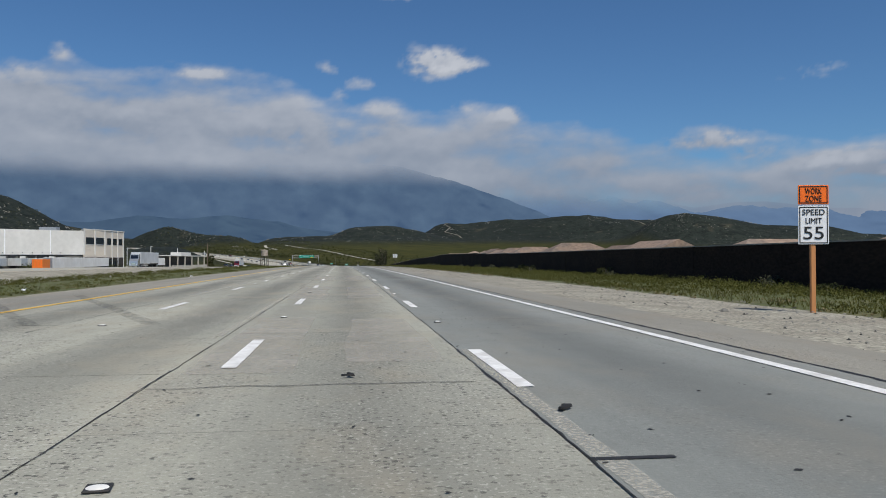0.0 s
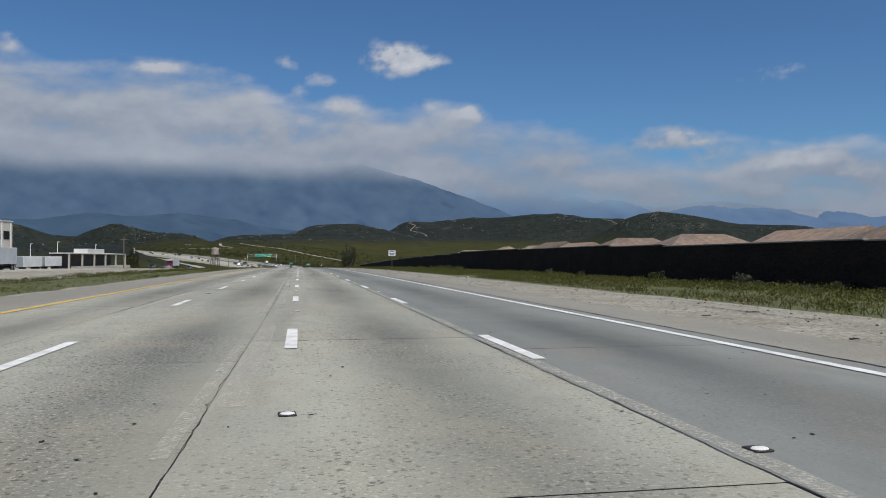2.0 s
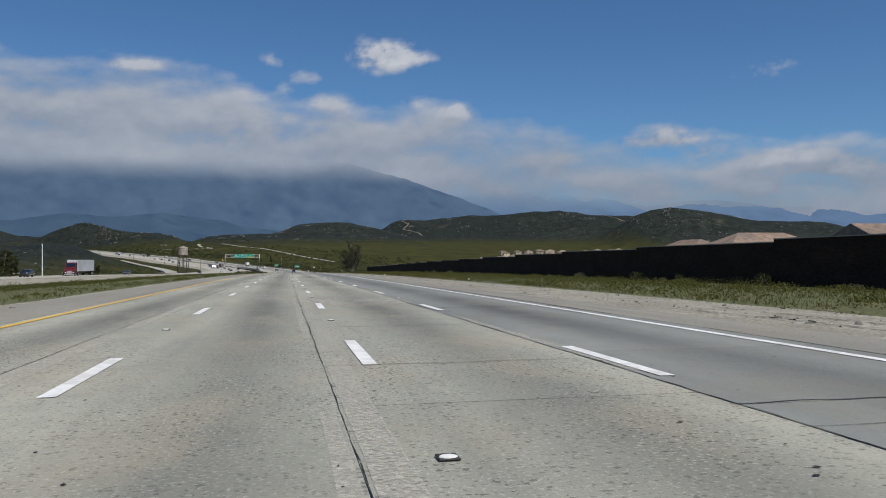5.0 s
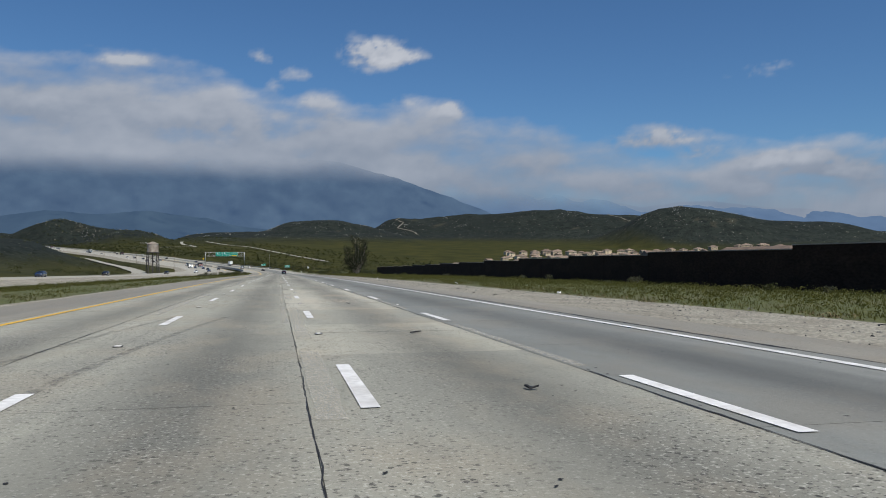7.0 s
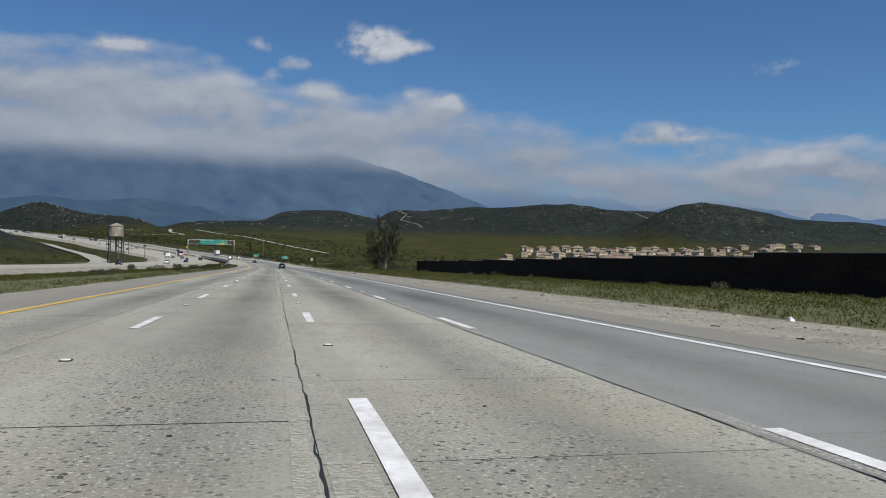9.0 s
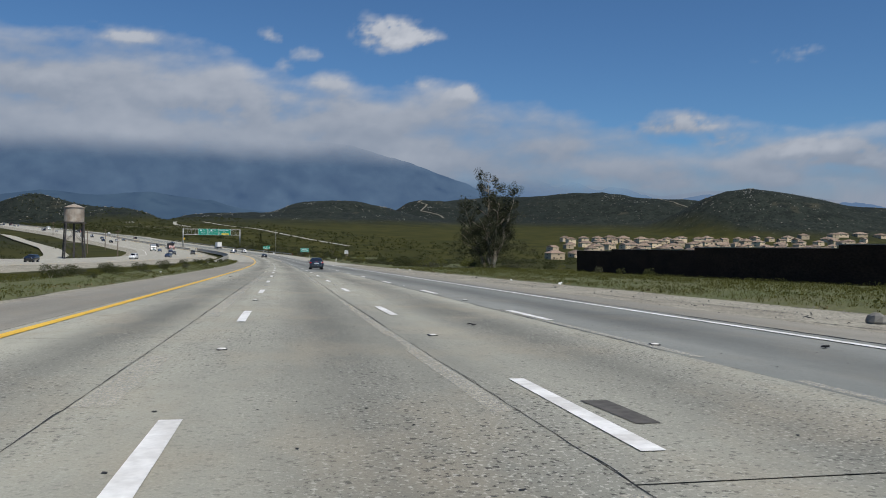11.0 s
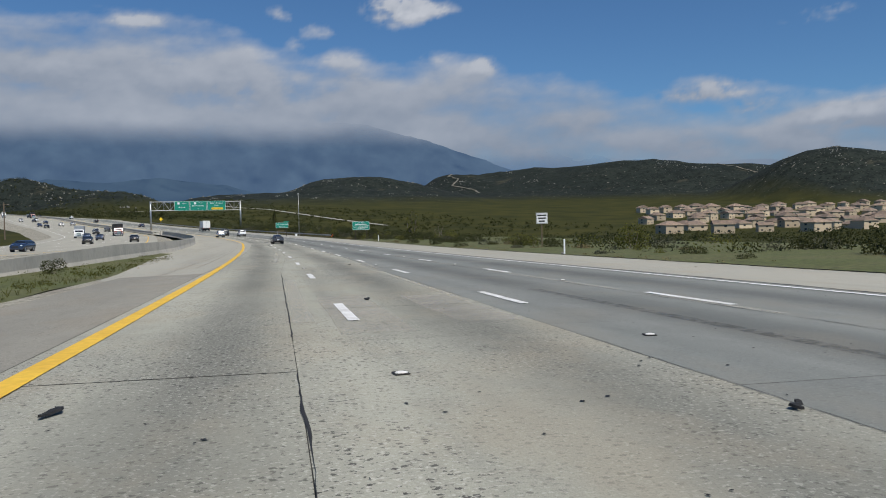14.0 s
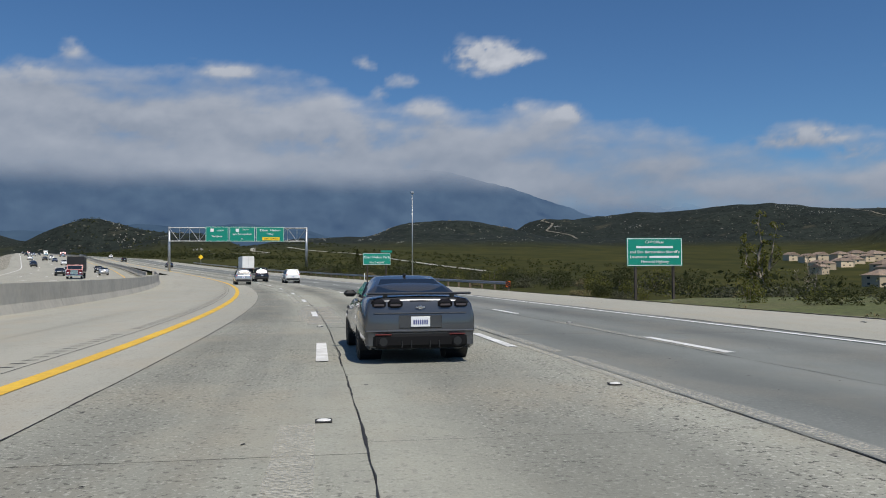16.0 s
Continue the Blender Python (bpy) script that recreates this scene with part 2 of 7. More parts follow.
M = {
    "slab": concrete_road("road_slab", (0.335, 0.334, 0.280), (0.42, 0.415, 0.342), (0.20, 0.202, 0.174)),
    "slab_far": concrete_road("road_slab_far", (0.335, 0.334, 0.280), (0.42, 0.415, 0.342), (0.20, 0.202, 0.174), False),
    "slab_pale": concrete_road("pale_slab", (0.45, 0.44, 0.36), (0.54, 0.52, 0.43), (0.22, 0.22, 0.185)),
    "asphalt": concrete_road("shoulder_asphalt", (0.245, 0.235, 0.200), (0.30, 0.285, 0.24), (0.18, 0.172, 0.15), False, (), 0.45),
    "outer": concrete_road("outer_lane_slab", (0.215, 0.228, 0.212), (0.255, 0.265, 0.245), (0.15, 0.158, 0.150), True, LANES, 0.22),
    "pale": concrete_road("pale_concrete", (0.375, 0.365, 0.308), (0.415, 0.402, 0.34), (0.31, 0.30, 0.258), False, (), 0.35),
    "gravel": material("gravel", (0.305, 0.288, 0.232), 0.95, spread=0.55, scale=14, second=(0.24, 0.22, 0.175), scale2=0.8, bump=0.9, bump_scale=22),
    "grass": material("grass_soil", (0.080, 0.092, 0.026), 0.95, spread=0.4, scale=6, second=(0.098, 0.098, 0.036), scale2=0.35, bump=0.9, bump_scale=14),
    "ground": ground_material(),
    "white_line": material("white_line_paint", (0.80, 0.80, 0.78), 0.6, spread=0.10, scale=18, second=(0.62, 0.61, 0.58), scale2=3),
    "yellow_line": material("yellow_line_paint", (0.78, 0.49, 0.045), 0.6, spread=0.10, scale=14, second=(0.70, 0.42, 0.04), scale2=2),
    "bed": material("joint_fill", (0.09, 0.086, 0.078), 0.9, spread=0.3, scale=9),
    "tar": material("joint_tar", (0.022, 0.021, 0.02), 0.7, spread=0.3, scale=20),
    "rubber": material("rubber", (0.015, 0.015, 0.015), 0.75, spread=0.3, scale=30),
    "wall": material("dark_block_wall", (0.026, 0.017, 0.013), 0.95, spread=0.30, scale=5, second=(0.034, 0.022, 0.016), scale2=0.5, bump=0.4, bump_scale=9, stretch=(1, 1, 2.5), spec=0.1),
    "wall_cap": material("wall_cap", (0.30, 0.26, 0.22), 0.9, spread=0.15),
    "barrier": material("barrier_concrete", (0.43, 0.405, 0.35), 0.85, spread=0.07, scale=5, second=(0.36, 0.34, 0.295), scale2=0.5, bump=0.3),
    "steel": material("galvanised_steel", (0.42, 0.43, 0.44), 0.45, 0.8, spread=0.15, scale=5),
    "wood": material("weathered_wood", (0.16, 0.12, 0.085), 0.85, spread=0.3, scale=6, stretch=(1, 1, 0.1)),
    "orange_wood": material("orange_stained_post", (0.55, 0.24, 0.09), 0.8, spread=0.15, scale=8, stretch=(1, 1, 0.1)),
    "sign_orange": material("orange_sheeting", (0.95, 0.17, 0.01), 0.5, spread=0.05),
    "sign_white": material("white_sheeting", (0.82, 0.83, 0.84), 0.5, spread=0.05),
    "sign_green": material("green_sheeting", (0.0, 0.24, 0.17), 0.5, spread=0.06),
    "sign_yellow": material("yellow_sheeting", (0.90, 0.60, 0.02), 0.5, spread=0.05),
    "black": material("black_paint", (0.012, 0.012, 0.012), 0.5),
    "plaster_white": material("white_panel_wall", (0.64, 0.63, 0.60), 0.8, spread=0.05, scale=1, second=(0.58, 0.57, 0.54), scale2=0.1),
    "plaster_tan": material("tan_stucco", (0.56, 0.45, 0.31), 0.9, spread=0.06, piece=0.3),
    "tile_roof": material("clay_tile_roof", (0.235, 0.168, 0.122), 0.85, spread=0.3, scale=3, second=(0.17, 0.132, 0.105), scale2=0.6, piece=0.3),
    "dark_glass": material("dark_glass", (0.02, 0.028, 0.035), 0.08, spec=0.6),
    "boulder": material("boulder", (0.20, 0.195, 0.175), 0.9, spread=0.25, scale=1.5, bump=0.5, bump_scale=4),
}

# ---- building helpers ----
rng = random.Random(7)


class Geo:
    """Vertices and faces of one mesh."""

    def __init__(self):
        self.v, self.f, self.uv = [], [], []

    def add(self, verts, faces):
        n = len(self.v)
        self.v.extend([tuple(p) for p in verts])
        self.f.extend([tuple(n + i for i in q) for q in faces])
        return self

    def box(self, c, s, m=None):
        x, y, z = (k / 2 for k in s)
        vs = [Vector((c[0] + a * x, c[1] + b * y, c[2] + d * z)) for d in (-1, 1) for a, b in ((-1, -1), (1, -1), (1, 1), (-1, 1))]
        if m:
            vs = [m @ p for p in vs]
        return self.add(vs, [(3, 2, 1, 0), (4, 5, 6, 7), (0, 1, 5, 4), (1, 2, 6, 5), (2, 3, 7, 6), (3, 0, 4, 7)])

    def soft_box(self, c, s, r):
        """A box with chamfered upright and top edges."""
        x, y, z = (k / 2 for k in s)
        r = min(r, x * 0.9, y * 0.9, z * 0.9)
        rings = []
        for inset, h in ((r, -z), (0, -z + r), (0, z - r), (r, z)):
            a, b = x - inset, y - inset
            q = r * 0.8
            rings.append([(c[0] + px, c[1] + py, c[2] + h) for px, py in
                          ((-a + q, -b), (a - q, -b), (a, -b + q), (a, b - q), (a - q, b), (-a + q, b), (-a, b - q), (-a, -b + q))])
        return self.loft(rings)

    def tube(self, a, b, r0, r1=None, n=8, caps=True):
        a, b = Vector(a), Vector(b)
        r1 = r0 if r1 is None else r1
        q = (b - a).to_track_quat("Z", "Y")
        rings = []
        for p, r in ((a, r0), (b, r1)):
            rings.append([p + q @ Vector((r * math.cos(2 * math.pi * k / n), r * math.sin(2 * math.pi * k / n), 0)) for k in range(n)])
        return self.loft(rings, caps)

    def loft(self, rings, caps=True, closed=True):
        n = len(rings[0])
        vs = [p for r in rings for p in r]
        fs = []
        for i in range(len(rings) - 1):
            for k in range(n if closed else n - 1):
                a, b = i * n + k, i * n + (k + 1) % n
                fs.append((a, b, b + n, a + n))
        if caps:
            fs.append(tuple(reversed(range(n))))
            fs.append(tuple(range((len(rings) - 1) * n, len(rings) * n)))
        return self.add(vs, fs)

    def mesh(self, name, mat, smooth=False):
        me = bpy.data.meshes.new(name)
        me.from_pydata(self.v, [], self.f)
        if self.uv:
            layer = me.uv_layers.new(name="UVMap")
            flat = [c for q in me.polygons for i in q.vertices for c in self.uv[i]]
            layer.data.foreach_set("uv", flat)
        if mat:
            me.materials.append(mat)
        if smooth:
            me.polygons.foreach_set("use_smooth", [True] * len(me.polygons))
        me.update()
        return me


def part(name, geo, mat, parent=None, label="", smooth=False):
    ob = new(name, geo.mesh(name, mat, smooth) if isinstance(geo, Geo) else geo)
    if parent:
        ob.parent = parent
    if label:
        ob["label"] = label
    return ob


def thing(name, label, category, group="", kind=""):
    return tagged(new(name), label, category, group, kind)


# ---- the way of the road: centre line, height and heading at each station ----
def road_x0(s):
    u = s / 75.806
    return 0.75806 * (-0.97828 * u ** 2 + 0.30953 * u ** 3 - 0.02884 * u ** 4)


def road_z0(s):
    u = s / 75.806
    return 0.75806 * (-0.02139 * u ** 2 - 0.06693 * u ** 3 + 0.00738 * u ** 4)


STEP = 2.0
YS = np.arange(-80, 1500.01, STEP)
turn_deg = np.interp(YS, [545, 612, 650, 720, 1500], [5.4, 17.0, 21.0, 25.0, 25.0])
slope = np.where(YS < 545, (road_x0(YS + 0.5) - road_x0(YS - 0.5)), -np.tan(np.radians(turn_deg)))
slope = np.where(YS < 0, 0, slope)
CX = np.concatenate([[0], np.cumsum((slope[1:] + slope[:-1]) / 2 * STEP)])
CX -= np.interp(0, YS, CX)
CZ = np.where(YS < 535, road_z0(np.clip(YS, 0, 535)), -4.74 + 0.00013 * (np.clip(YS, 535, 755) - 535) ** 2 + 0.034 * np.maximum(YS - 755, 0))
AX = -np.arctan(slope)                 # turn to the left, radians


def road_pt(s, off, dz=0.0):
    """A point beside the road: station s (along y), off metres to the right of the centre line."""
    x, z, a = np.interp(s, YS, CX), np.interp(s, YS, CZ), np.interp(s, YS, AX)
    return (float(x + off * math.cos(a)), float(s + off * math.sin(a)), float(z + dz))


def road_turn(s):
    return math.degrees(float(np.interp(s, YS, AX)))


def on_road(s, off, dz=0.0, spin=0.0):
    x, y, z = road_pt(s, off, dz)
    return pose(x, y, z, 0, 0, road_turn(s) + spin)


def ribbon(s0, s1, offs, dz, step=4.0, wob=0.0, seed=0, g=None):
    """A strip of faces along the road; offs and dz are one value or a function of the station for each column."""
    g = g or Geo()
    n = max(1, int(round((s1 - s0) / step)))
    rows = np.linspace(s0, s1, n + 1)
    base = len(g.v)
    k = len(offs)
    for s in rows:
        for j, o in enumerate(offs):
            w = wob * noise.noise((s * 0.35 + seed * 17.3, j * 9.1, seed)) if wob and j in (0, k - 1) else 0
            h = dz[j] if isinstance(dz, (list, tuple)) else dz
            o2 = (o(s) if callable(o) else o) + w
            g.v.append(road_pt(s, o2, h))
            g.uv.append((o2, float(s)))
    for i in range(n):
        for j in range(k - 1):
            a = base + i * k + j
            g.f.append((a, a + 1, a + k + 1, a + k))
    return g


# ---- ground, hills and mountains ----
def bumps(x, y, rows):
    z = np.zeros_like(x)
    for cx, cy, h, wx, wy in rows:
        z = z + h * np.exp(-((x - cx) / wx) ** 2 - ((y - cy) / wy) ** 2)
    return z


# single hills: place, height, and half widths across and along
HILLS = [(-210, 440, 43, 75, 90), (-140, 620, 14, 40, 70), (-420, 1000, 26, 130, 160), (-560, 700, 40, 190, 230), (-90, 1240, 5, 60, 60),
         (-450, 1330, 24, 60, 90), (1400, 1500, 45, 220, 200), (-760, 1500, 60, 260, 300)]
# long ridges: the crest as x, y, height; then how far the front and the back slopes reach
RIDGES = [
    ([(-351, 1270, 17.4), (-331, 1270, 27.9), (-315, 1270, 37.4), (-293, 1270, 48.9), (-278, 1270, 50.8), (-263, 1270, 48.9), (-239, 1270, 39.3), (-181, 1270, 36.5), (-157, 1270, 29.8), (-139, 1270, 17.4)], 62, 110),
    ([(-163, 1450, 18), (-146, 1450, 36), (-109, 1450, 40), (-71, 1450, 42), (-34, 1450, 43), (5, 1450, 56), (38, 1450, 62), (82, 1450, 60), (115, 1450, 55), (141, 1450, 48), (195, 1450, 35), (240, 1450, 20)], 120, 120),
    ([(110, 1580, 30), (156, 1575, 55), (175, 1573, 65), (194, 1571, 72), (288, 1559, 75), (358, 1519, 80), (460, 1459, 83), (509, 1430, 75), (564, 1399, 69), (657, 1391, 64), (793, 1380, 55), (950, 1380, 30)], 135, 150),
    ([(420, 1190, 16), (465, 1190, 55), (484, 1190, 62), (506, 1190, 68), (523, 1190, 70), (573, 1190, 67), (623, 1190, 57), (711, 1190, 52), (757, 1190, 52), (799, 1190, 42), (889, 1190, 37), (1097, 1190, 36)], 105, 130)]


def ridges(x, y, base):
    """How far the long hills stand above the base ground."""
    out = np.zeros_like(x)
    for crest, front, rear in RIDGES:
        px = [p[0] for p in crest]
        zc = sum(np.interp(x + d, px, [p[2] for p in crest], left=0, right=0) for d in (-9, -4, 0, 4, 9)) / 5
        dy = y - np.interp(x, px, [p[1] for p in crest])
        out = np.maximum(out, np.maximum(zc - base, 0) * np.exp(-(dy / np.where(dy < 0, front, rear)) ** 2))
    return out


def hill_height(x, y):
    return bumps(x, y, HILLS) + ridges(x, y, 22.0)


# the opposite carriageway, as x and y
OPP = [(-38, -80), (-38, 280), (-38.5, 420), (-37, 500), (-33.5, 552), (-45, 615), (-66, 672), (-119, 790), (-227, 1030), (-330, 1260)]
oy = np.arange(-80, 1250, 5.0)
ox = np.interp(oy, [p[1] for p in OPP], [p[0] for p in OPP])
for _ in range(6):
    ox[1:-1] = (ox[:-2] + 2 * ox[1:-1] + ox[2:]) / 4
oz = np.interp(oy, YS, CZ) + np.interp(oy, [0, 250, 540, 640, 790, 1250], [-0.15, -0.1, 0.0, 0.1, 0.6, 1.0])


def ground_z(x, y):
    x, y = np.asarray(x, float), np.asarray(y, float)
    cx, cz, a = np.interp(y, YS, CX), np.interp(y, YS, CZ), np.interp(y, YS, AX)
    d = (x - cx) * np.cos(a)
    right = np.interp(y, [-300, 0, 413, 560, 700, 780, 880, 1100, 1300, 1600, 2500, 5000], [-1, -0.5, -4.6, -6.2, -8.5, -7.5, -2.0, 13, 23, 32, 48, 48])
    left = np.interp(y, [-300, 0, 250, 413, 540, 640, 780, 1000, 1300, 1600, 2500, 5000], [-1, -0.9, -1.5, -4.2, -6.2, -3.8, 1.2, 8.5, 19, 28, 40, 40])
    side = np.where(d > 0, right, left)
    reach = np.where(d > 0, np.interp(y, [0, 560, 700, 1000], [26, 20, 60, 90]), np.interp(y, [0, 520, 560, 700], [14, 14, 34, 40]))
    w = np.clip((np.abs(d) - reach * 0.55) / (reach * 0.9), 0, 1)
    w = np.maximum(w, np.clip((y - 1245) / 60, 0, 1))
    w = w * w * (3 - 2 * w)
    near = np.where(np.abs(d) < reach * 0.55, cz - 0.22, cz - 0.22)
    z = near * (1 - w) + side * w
    far = np.maximum(np.clip((np.abs(d) - 30) / 60, 0, 1), np.clip((y - 1205) / 40, 0, 1))
    z = z + far * (bumps(x, y, HILLS) + ridges(x, y, z))
    apart = np.abs(x - np.interp(y, oy, ox))
    cut = np.clip((26 - apart) / 9, 0, 1) * np.clip((1260 - y) / 40, 0, 1)
    z = z * (1 - cut) + np.minimum(z, np.interp(y, oy, oz) - 0.45) * cut
    return z


def hill_noise(x, y, amp):
    out = np.zeros(len(x))
    for i, (px, py) in enumerate(zip(x, y)):
        out[i] = (0.6 * noise.fractal((px * 0.011, py * 0.011, 3.1), 1.0, 2.1, 4) + 0.55 * noise.fractal((px * 0.034, py * 0.016, 7.7), 0.8, 2.1, 4)) * amp[i]
    return out


def spaced(lo, hi, near, far, centre=0.0):
    vals, p = [centre], centre
    step = near
    while p < hi:
        step = near if abs(p - centre) < 170 else min(far, step * 1.06)
        p += step
        vals.append(p)
    p, step = centre, near
    while p > lo:
        step = near if abs(p - centre) < 170 else min(far, step * 1.06)
        p -= step
        vals.append(p)
    return np.array(sorted(vals))


gx = spaced(-2600, 2600, 4.5, 26)
gy = np.concatenate([np.arange(-140, 700, 7.0), np.arange(700, 1080, 9.0), np.arange(1080, 1760, 9.0), np.geomspace(1760, 4900, 36)])
XX, YY = np.meshgrid(gx, gy)
zz = ground_z(XX.ravel(), YY.ravel())
relief = np.clip(hill_height(XX.ravel(), YY.ravel()) / 40, 0, 1)
zz = zz + hill_noise(XX.ravel(), YY.ravel(), relief * 5.0)
nx = len(gx)
me = bpy.data.meshes.new("ground")
verts = np.stack([XX.ravel(), YY.ravel(), zz], 1)
quads = [(j * nx + i, j * nx + i + 1, (j + 1) * nx + i + 1, (j + 1) * nx + i) for j in range(len(gy) - 1) for i in range(nx - 1)]
me.from_pydata(verts.tolist(), [], quads)
me.polygons.foreach_set("use_smooth", [True] * len(me.polygons))
me.attributes.new("plain", "FLOAT", "POINT").data.foreach_set("value", np.clip(1 - hill_height(XX.ravel(), YY.ravel()) / 9.0, 0, 1))
me.materials.append(M["ground"])
ground = tagged(new("ground", me), "chaparral-covered valley floor and rocky green hills", "ground", kind="structure")


ZG = zz.reshape(XX.shape)


def terrain(x, y):
    """Height of the ground sheet at a place, between its grid points."""
    i = min(max(int(np.searchsorted(gx, x)) - 1, 0), len(gx) - 2)
    j = min(max(int(np.searchsorted(gy, y)) - 1, 0), len(gy) - 2)
    u, v = (x - gx[i]) / (gx[i + 1] - gx[i]), (y - gy[j]) / (gy[j + 1] - gy[j])
    return float((ZG[j, i] * (1 - u) + ZG[j, i + 1] * u) * (1 - v) + (ZG[j + 1, i] * (1 - u) + ZG[j + 1, i + 1] * u) * v)


def mountain(name, radius, profile, base_col, haze, fade, seed, label, rough=0.1):
    """A far range: relief on an arc, its tops lost in the cloud."""
    az = np.linspace(-48, 58, 420)
    rows = 44
    top = np.interp(az, [p[0] for p in profile], [p[1] for p in profile])
    g = Geo()
    for r in range(rows):
        k = r / (rows - 1)
        for i, a in enumerate(az):
            jag = noise.fractal((a * 0.28 + seed, k * 1.2, seed), 1.0, 2.1, 6)
            e = top[i] * k * (1 + rough * jag * k) - 0.6 * (1 - k)
            dist = radius + 420 * (k - 0.5) + 45 * noise.fractal((a * 0.42 + seed + 1.3 * k, k * 3.4 - a * 0.12, seed + 4.0), 0.9, 2.1, 7)
            t = radians(a)
            g.v.append((dist * math.sin(t), dist * math.cos(t), dist * math.tan(radians(e))))
    n = len(az)
    g.f = [(j * n + i, j * n + i + 1, (j + 1) * n + i + 1, (j + 1) * n + i) for j in range(rows - 1) for i in range(n - 1)]
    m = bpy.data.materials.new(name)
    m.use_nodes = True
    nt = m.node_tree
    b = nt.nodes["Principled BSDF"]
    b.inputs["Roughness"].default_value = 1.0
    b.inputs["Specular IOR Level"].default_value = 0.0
    # distance haze painted in as an even blue glow of the slopes
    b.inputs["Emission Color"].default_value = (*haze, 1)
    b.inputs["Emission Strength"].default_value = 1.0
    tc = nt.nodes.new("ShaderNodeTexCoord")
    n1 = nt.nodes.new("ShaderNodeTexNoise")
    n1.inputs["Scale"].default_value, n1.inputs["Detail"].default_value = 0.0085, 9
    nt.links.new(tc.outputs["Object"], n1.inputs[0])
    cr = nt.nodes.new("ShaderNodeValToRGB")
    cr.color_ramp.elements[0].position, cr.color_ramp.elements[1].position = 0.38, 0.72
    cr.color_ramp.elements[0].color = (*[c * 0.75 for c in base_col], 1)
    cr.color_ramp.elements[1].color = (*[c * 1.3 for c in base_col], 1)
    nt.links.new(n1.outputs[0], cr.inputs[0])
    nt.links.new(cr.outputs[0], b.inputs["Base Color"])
    sep = nt.nodes.new("ShaderNodeSeparateXYZ")
    nt.links.new(tc.outputs["Object"], sep.inputs[0])
    n2 = nt.nodes.new("ShaderNodeTexNoise")
    n2.inputs["Scale"].default_value, n2.inputs["Detail"].default_value = 0.0022, 5
    nt.links.new(tc.outputs["Object"], n2.inputs[0])
    mad = nt.nodes.new("ShaderNodeMath")
    mad.operation = "MULTIPLY_ADD"
    mad.inputs[1].default_value = 70.0
    nt.links.new(n2.outputs[0], mad.inputs[0])
    nt.links.new(sep.outputs["Z"], mad.inputs[2])
    mr = nt.nodes.new("ShaderNodeMapRange")
    mr.interpolation_type = "SMOOTHSTEP"
    mr.inputs["From Min"].default_value, mr.inputs["From Max"].default_value = fade[0] + 35, fade[1] + 35
    mr.inputs["To Min"].default_value, mr.inputs["To Max"].default_value = 1, 0
    nt.links.new(mad.outputs[0], mr.inputs[0])
    nt.links.new(mr.outputs[0], b.inputs["Alpha"])
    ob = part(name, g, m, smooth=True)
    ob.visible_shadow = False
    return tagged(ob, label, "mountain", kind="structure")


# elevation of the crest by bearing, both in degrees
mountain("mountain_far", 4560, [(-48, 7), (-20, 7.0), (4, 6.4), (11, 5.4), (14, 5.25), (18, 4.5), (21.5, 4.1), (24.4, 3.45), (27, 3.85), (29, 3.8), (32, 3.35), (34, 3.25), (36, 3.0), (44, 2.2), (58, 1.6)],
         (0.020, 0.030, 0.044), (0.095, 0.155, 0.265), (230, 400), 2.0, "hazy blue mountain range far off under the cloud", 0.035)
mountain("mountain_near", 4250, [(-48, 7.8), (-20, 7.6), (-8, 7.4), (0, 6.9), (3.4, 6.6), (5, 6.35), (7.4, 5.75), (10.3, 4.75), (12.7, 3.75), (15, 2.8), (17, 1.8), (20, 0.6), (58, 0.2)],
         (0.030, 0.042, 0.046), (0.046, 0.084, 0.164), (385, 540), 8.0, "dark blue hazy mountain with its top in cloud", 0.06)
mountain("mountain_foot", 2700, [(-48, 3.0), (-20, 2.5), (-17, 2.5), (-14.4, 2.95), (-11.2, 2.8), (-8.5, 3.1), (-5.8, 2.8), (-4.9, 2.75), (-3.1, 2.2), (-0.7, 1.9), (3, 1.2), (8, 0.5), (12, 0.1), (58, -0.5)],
         (0.022, 0.032, 0.034), (0.036, 0.068, 0.132), (900, 1000), 5.0, "hazy dark blue foothills below the mountain", 0.07)


# small clouds: bearing, elevation, half width, half height, thickness
PUFFS = [(6.3, 13.8, 2.5, 1.35, 0.95), (5.2, 13.7, 1.5, 0.8, 0.45), (8.0, 13.6, 2.0, 0.6, 0.45), (6.0, 12.9, 1.6, 0.6, 0.25), (-1.5, 13.3, 1.2, 0.65, 0.62), (0.8, 12.4, 1.3, 0.7, 0.60), (-0.6, 11.5, 0.7, 0.8, 0.45), (-10.1, 12.65, 1.5, 0.5, 0.85), (-19.1, 13.3, 0.7, 0.8, 0.55), (-21.4, 11.9, 1.6, 0.6, 0.4),
         (11.5, 10.2, 0.85, 0.7, 0.75), (2.1, 10.7, 1.5, 0.7, 0.32), (8.3, 10.8, 1.2, 0.55, 0.28), (25.9, 8.1, 2.6, 1.0, 0.62), (24.0, 7.8, 2.0, 0.6, 0.35), (28.3, 6.95, 1.2, 0.65, 0.60), (33.9, 6.45, 1.9, 0.6, 0.55), (31.9, 6.1, 1.8, 0.5, 0.45), (35.8, 5.6, 2.4, 0.6, 0.55),
         (31.8, 11.9, 2.6, 0.7, 0.30), (33.6, 12.3, 2.2, 0.4, 0.25), (3.8, 18.3, 2.4, 0.5, 0.5), (-16.5, 9.3, 6.0, 1.3, 0.25), (-4.0, 8.8, 6.0, 1.2, 0.2), (42, 7.0, 4, 1.2, 0.5), (52, 9, 5, 1.4, 0.5), (-38, 13, 4, 1.4, 0.4)]
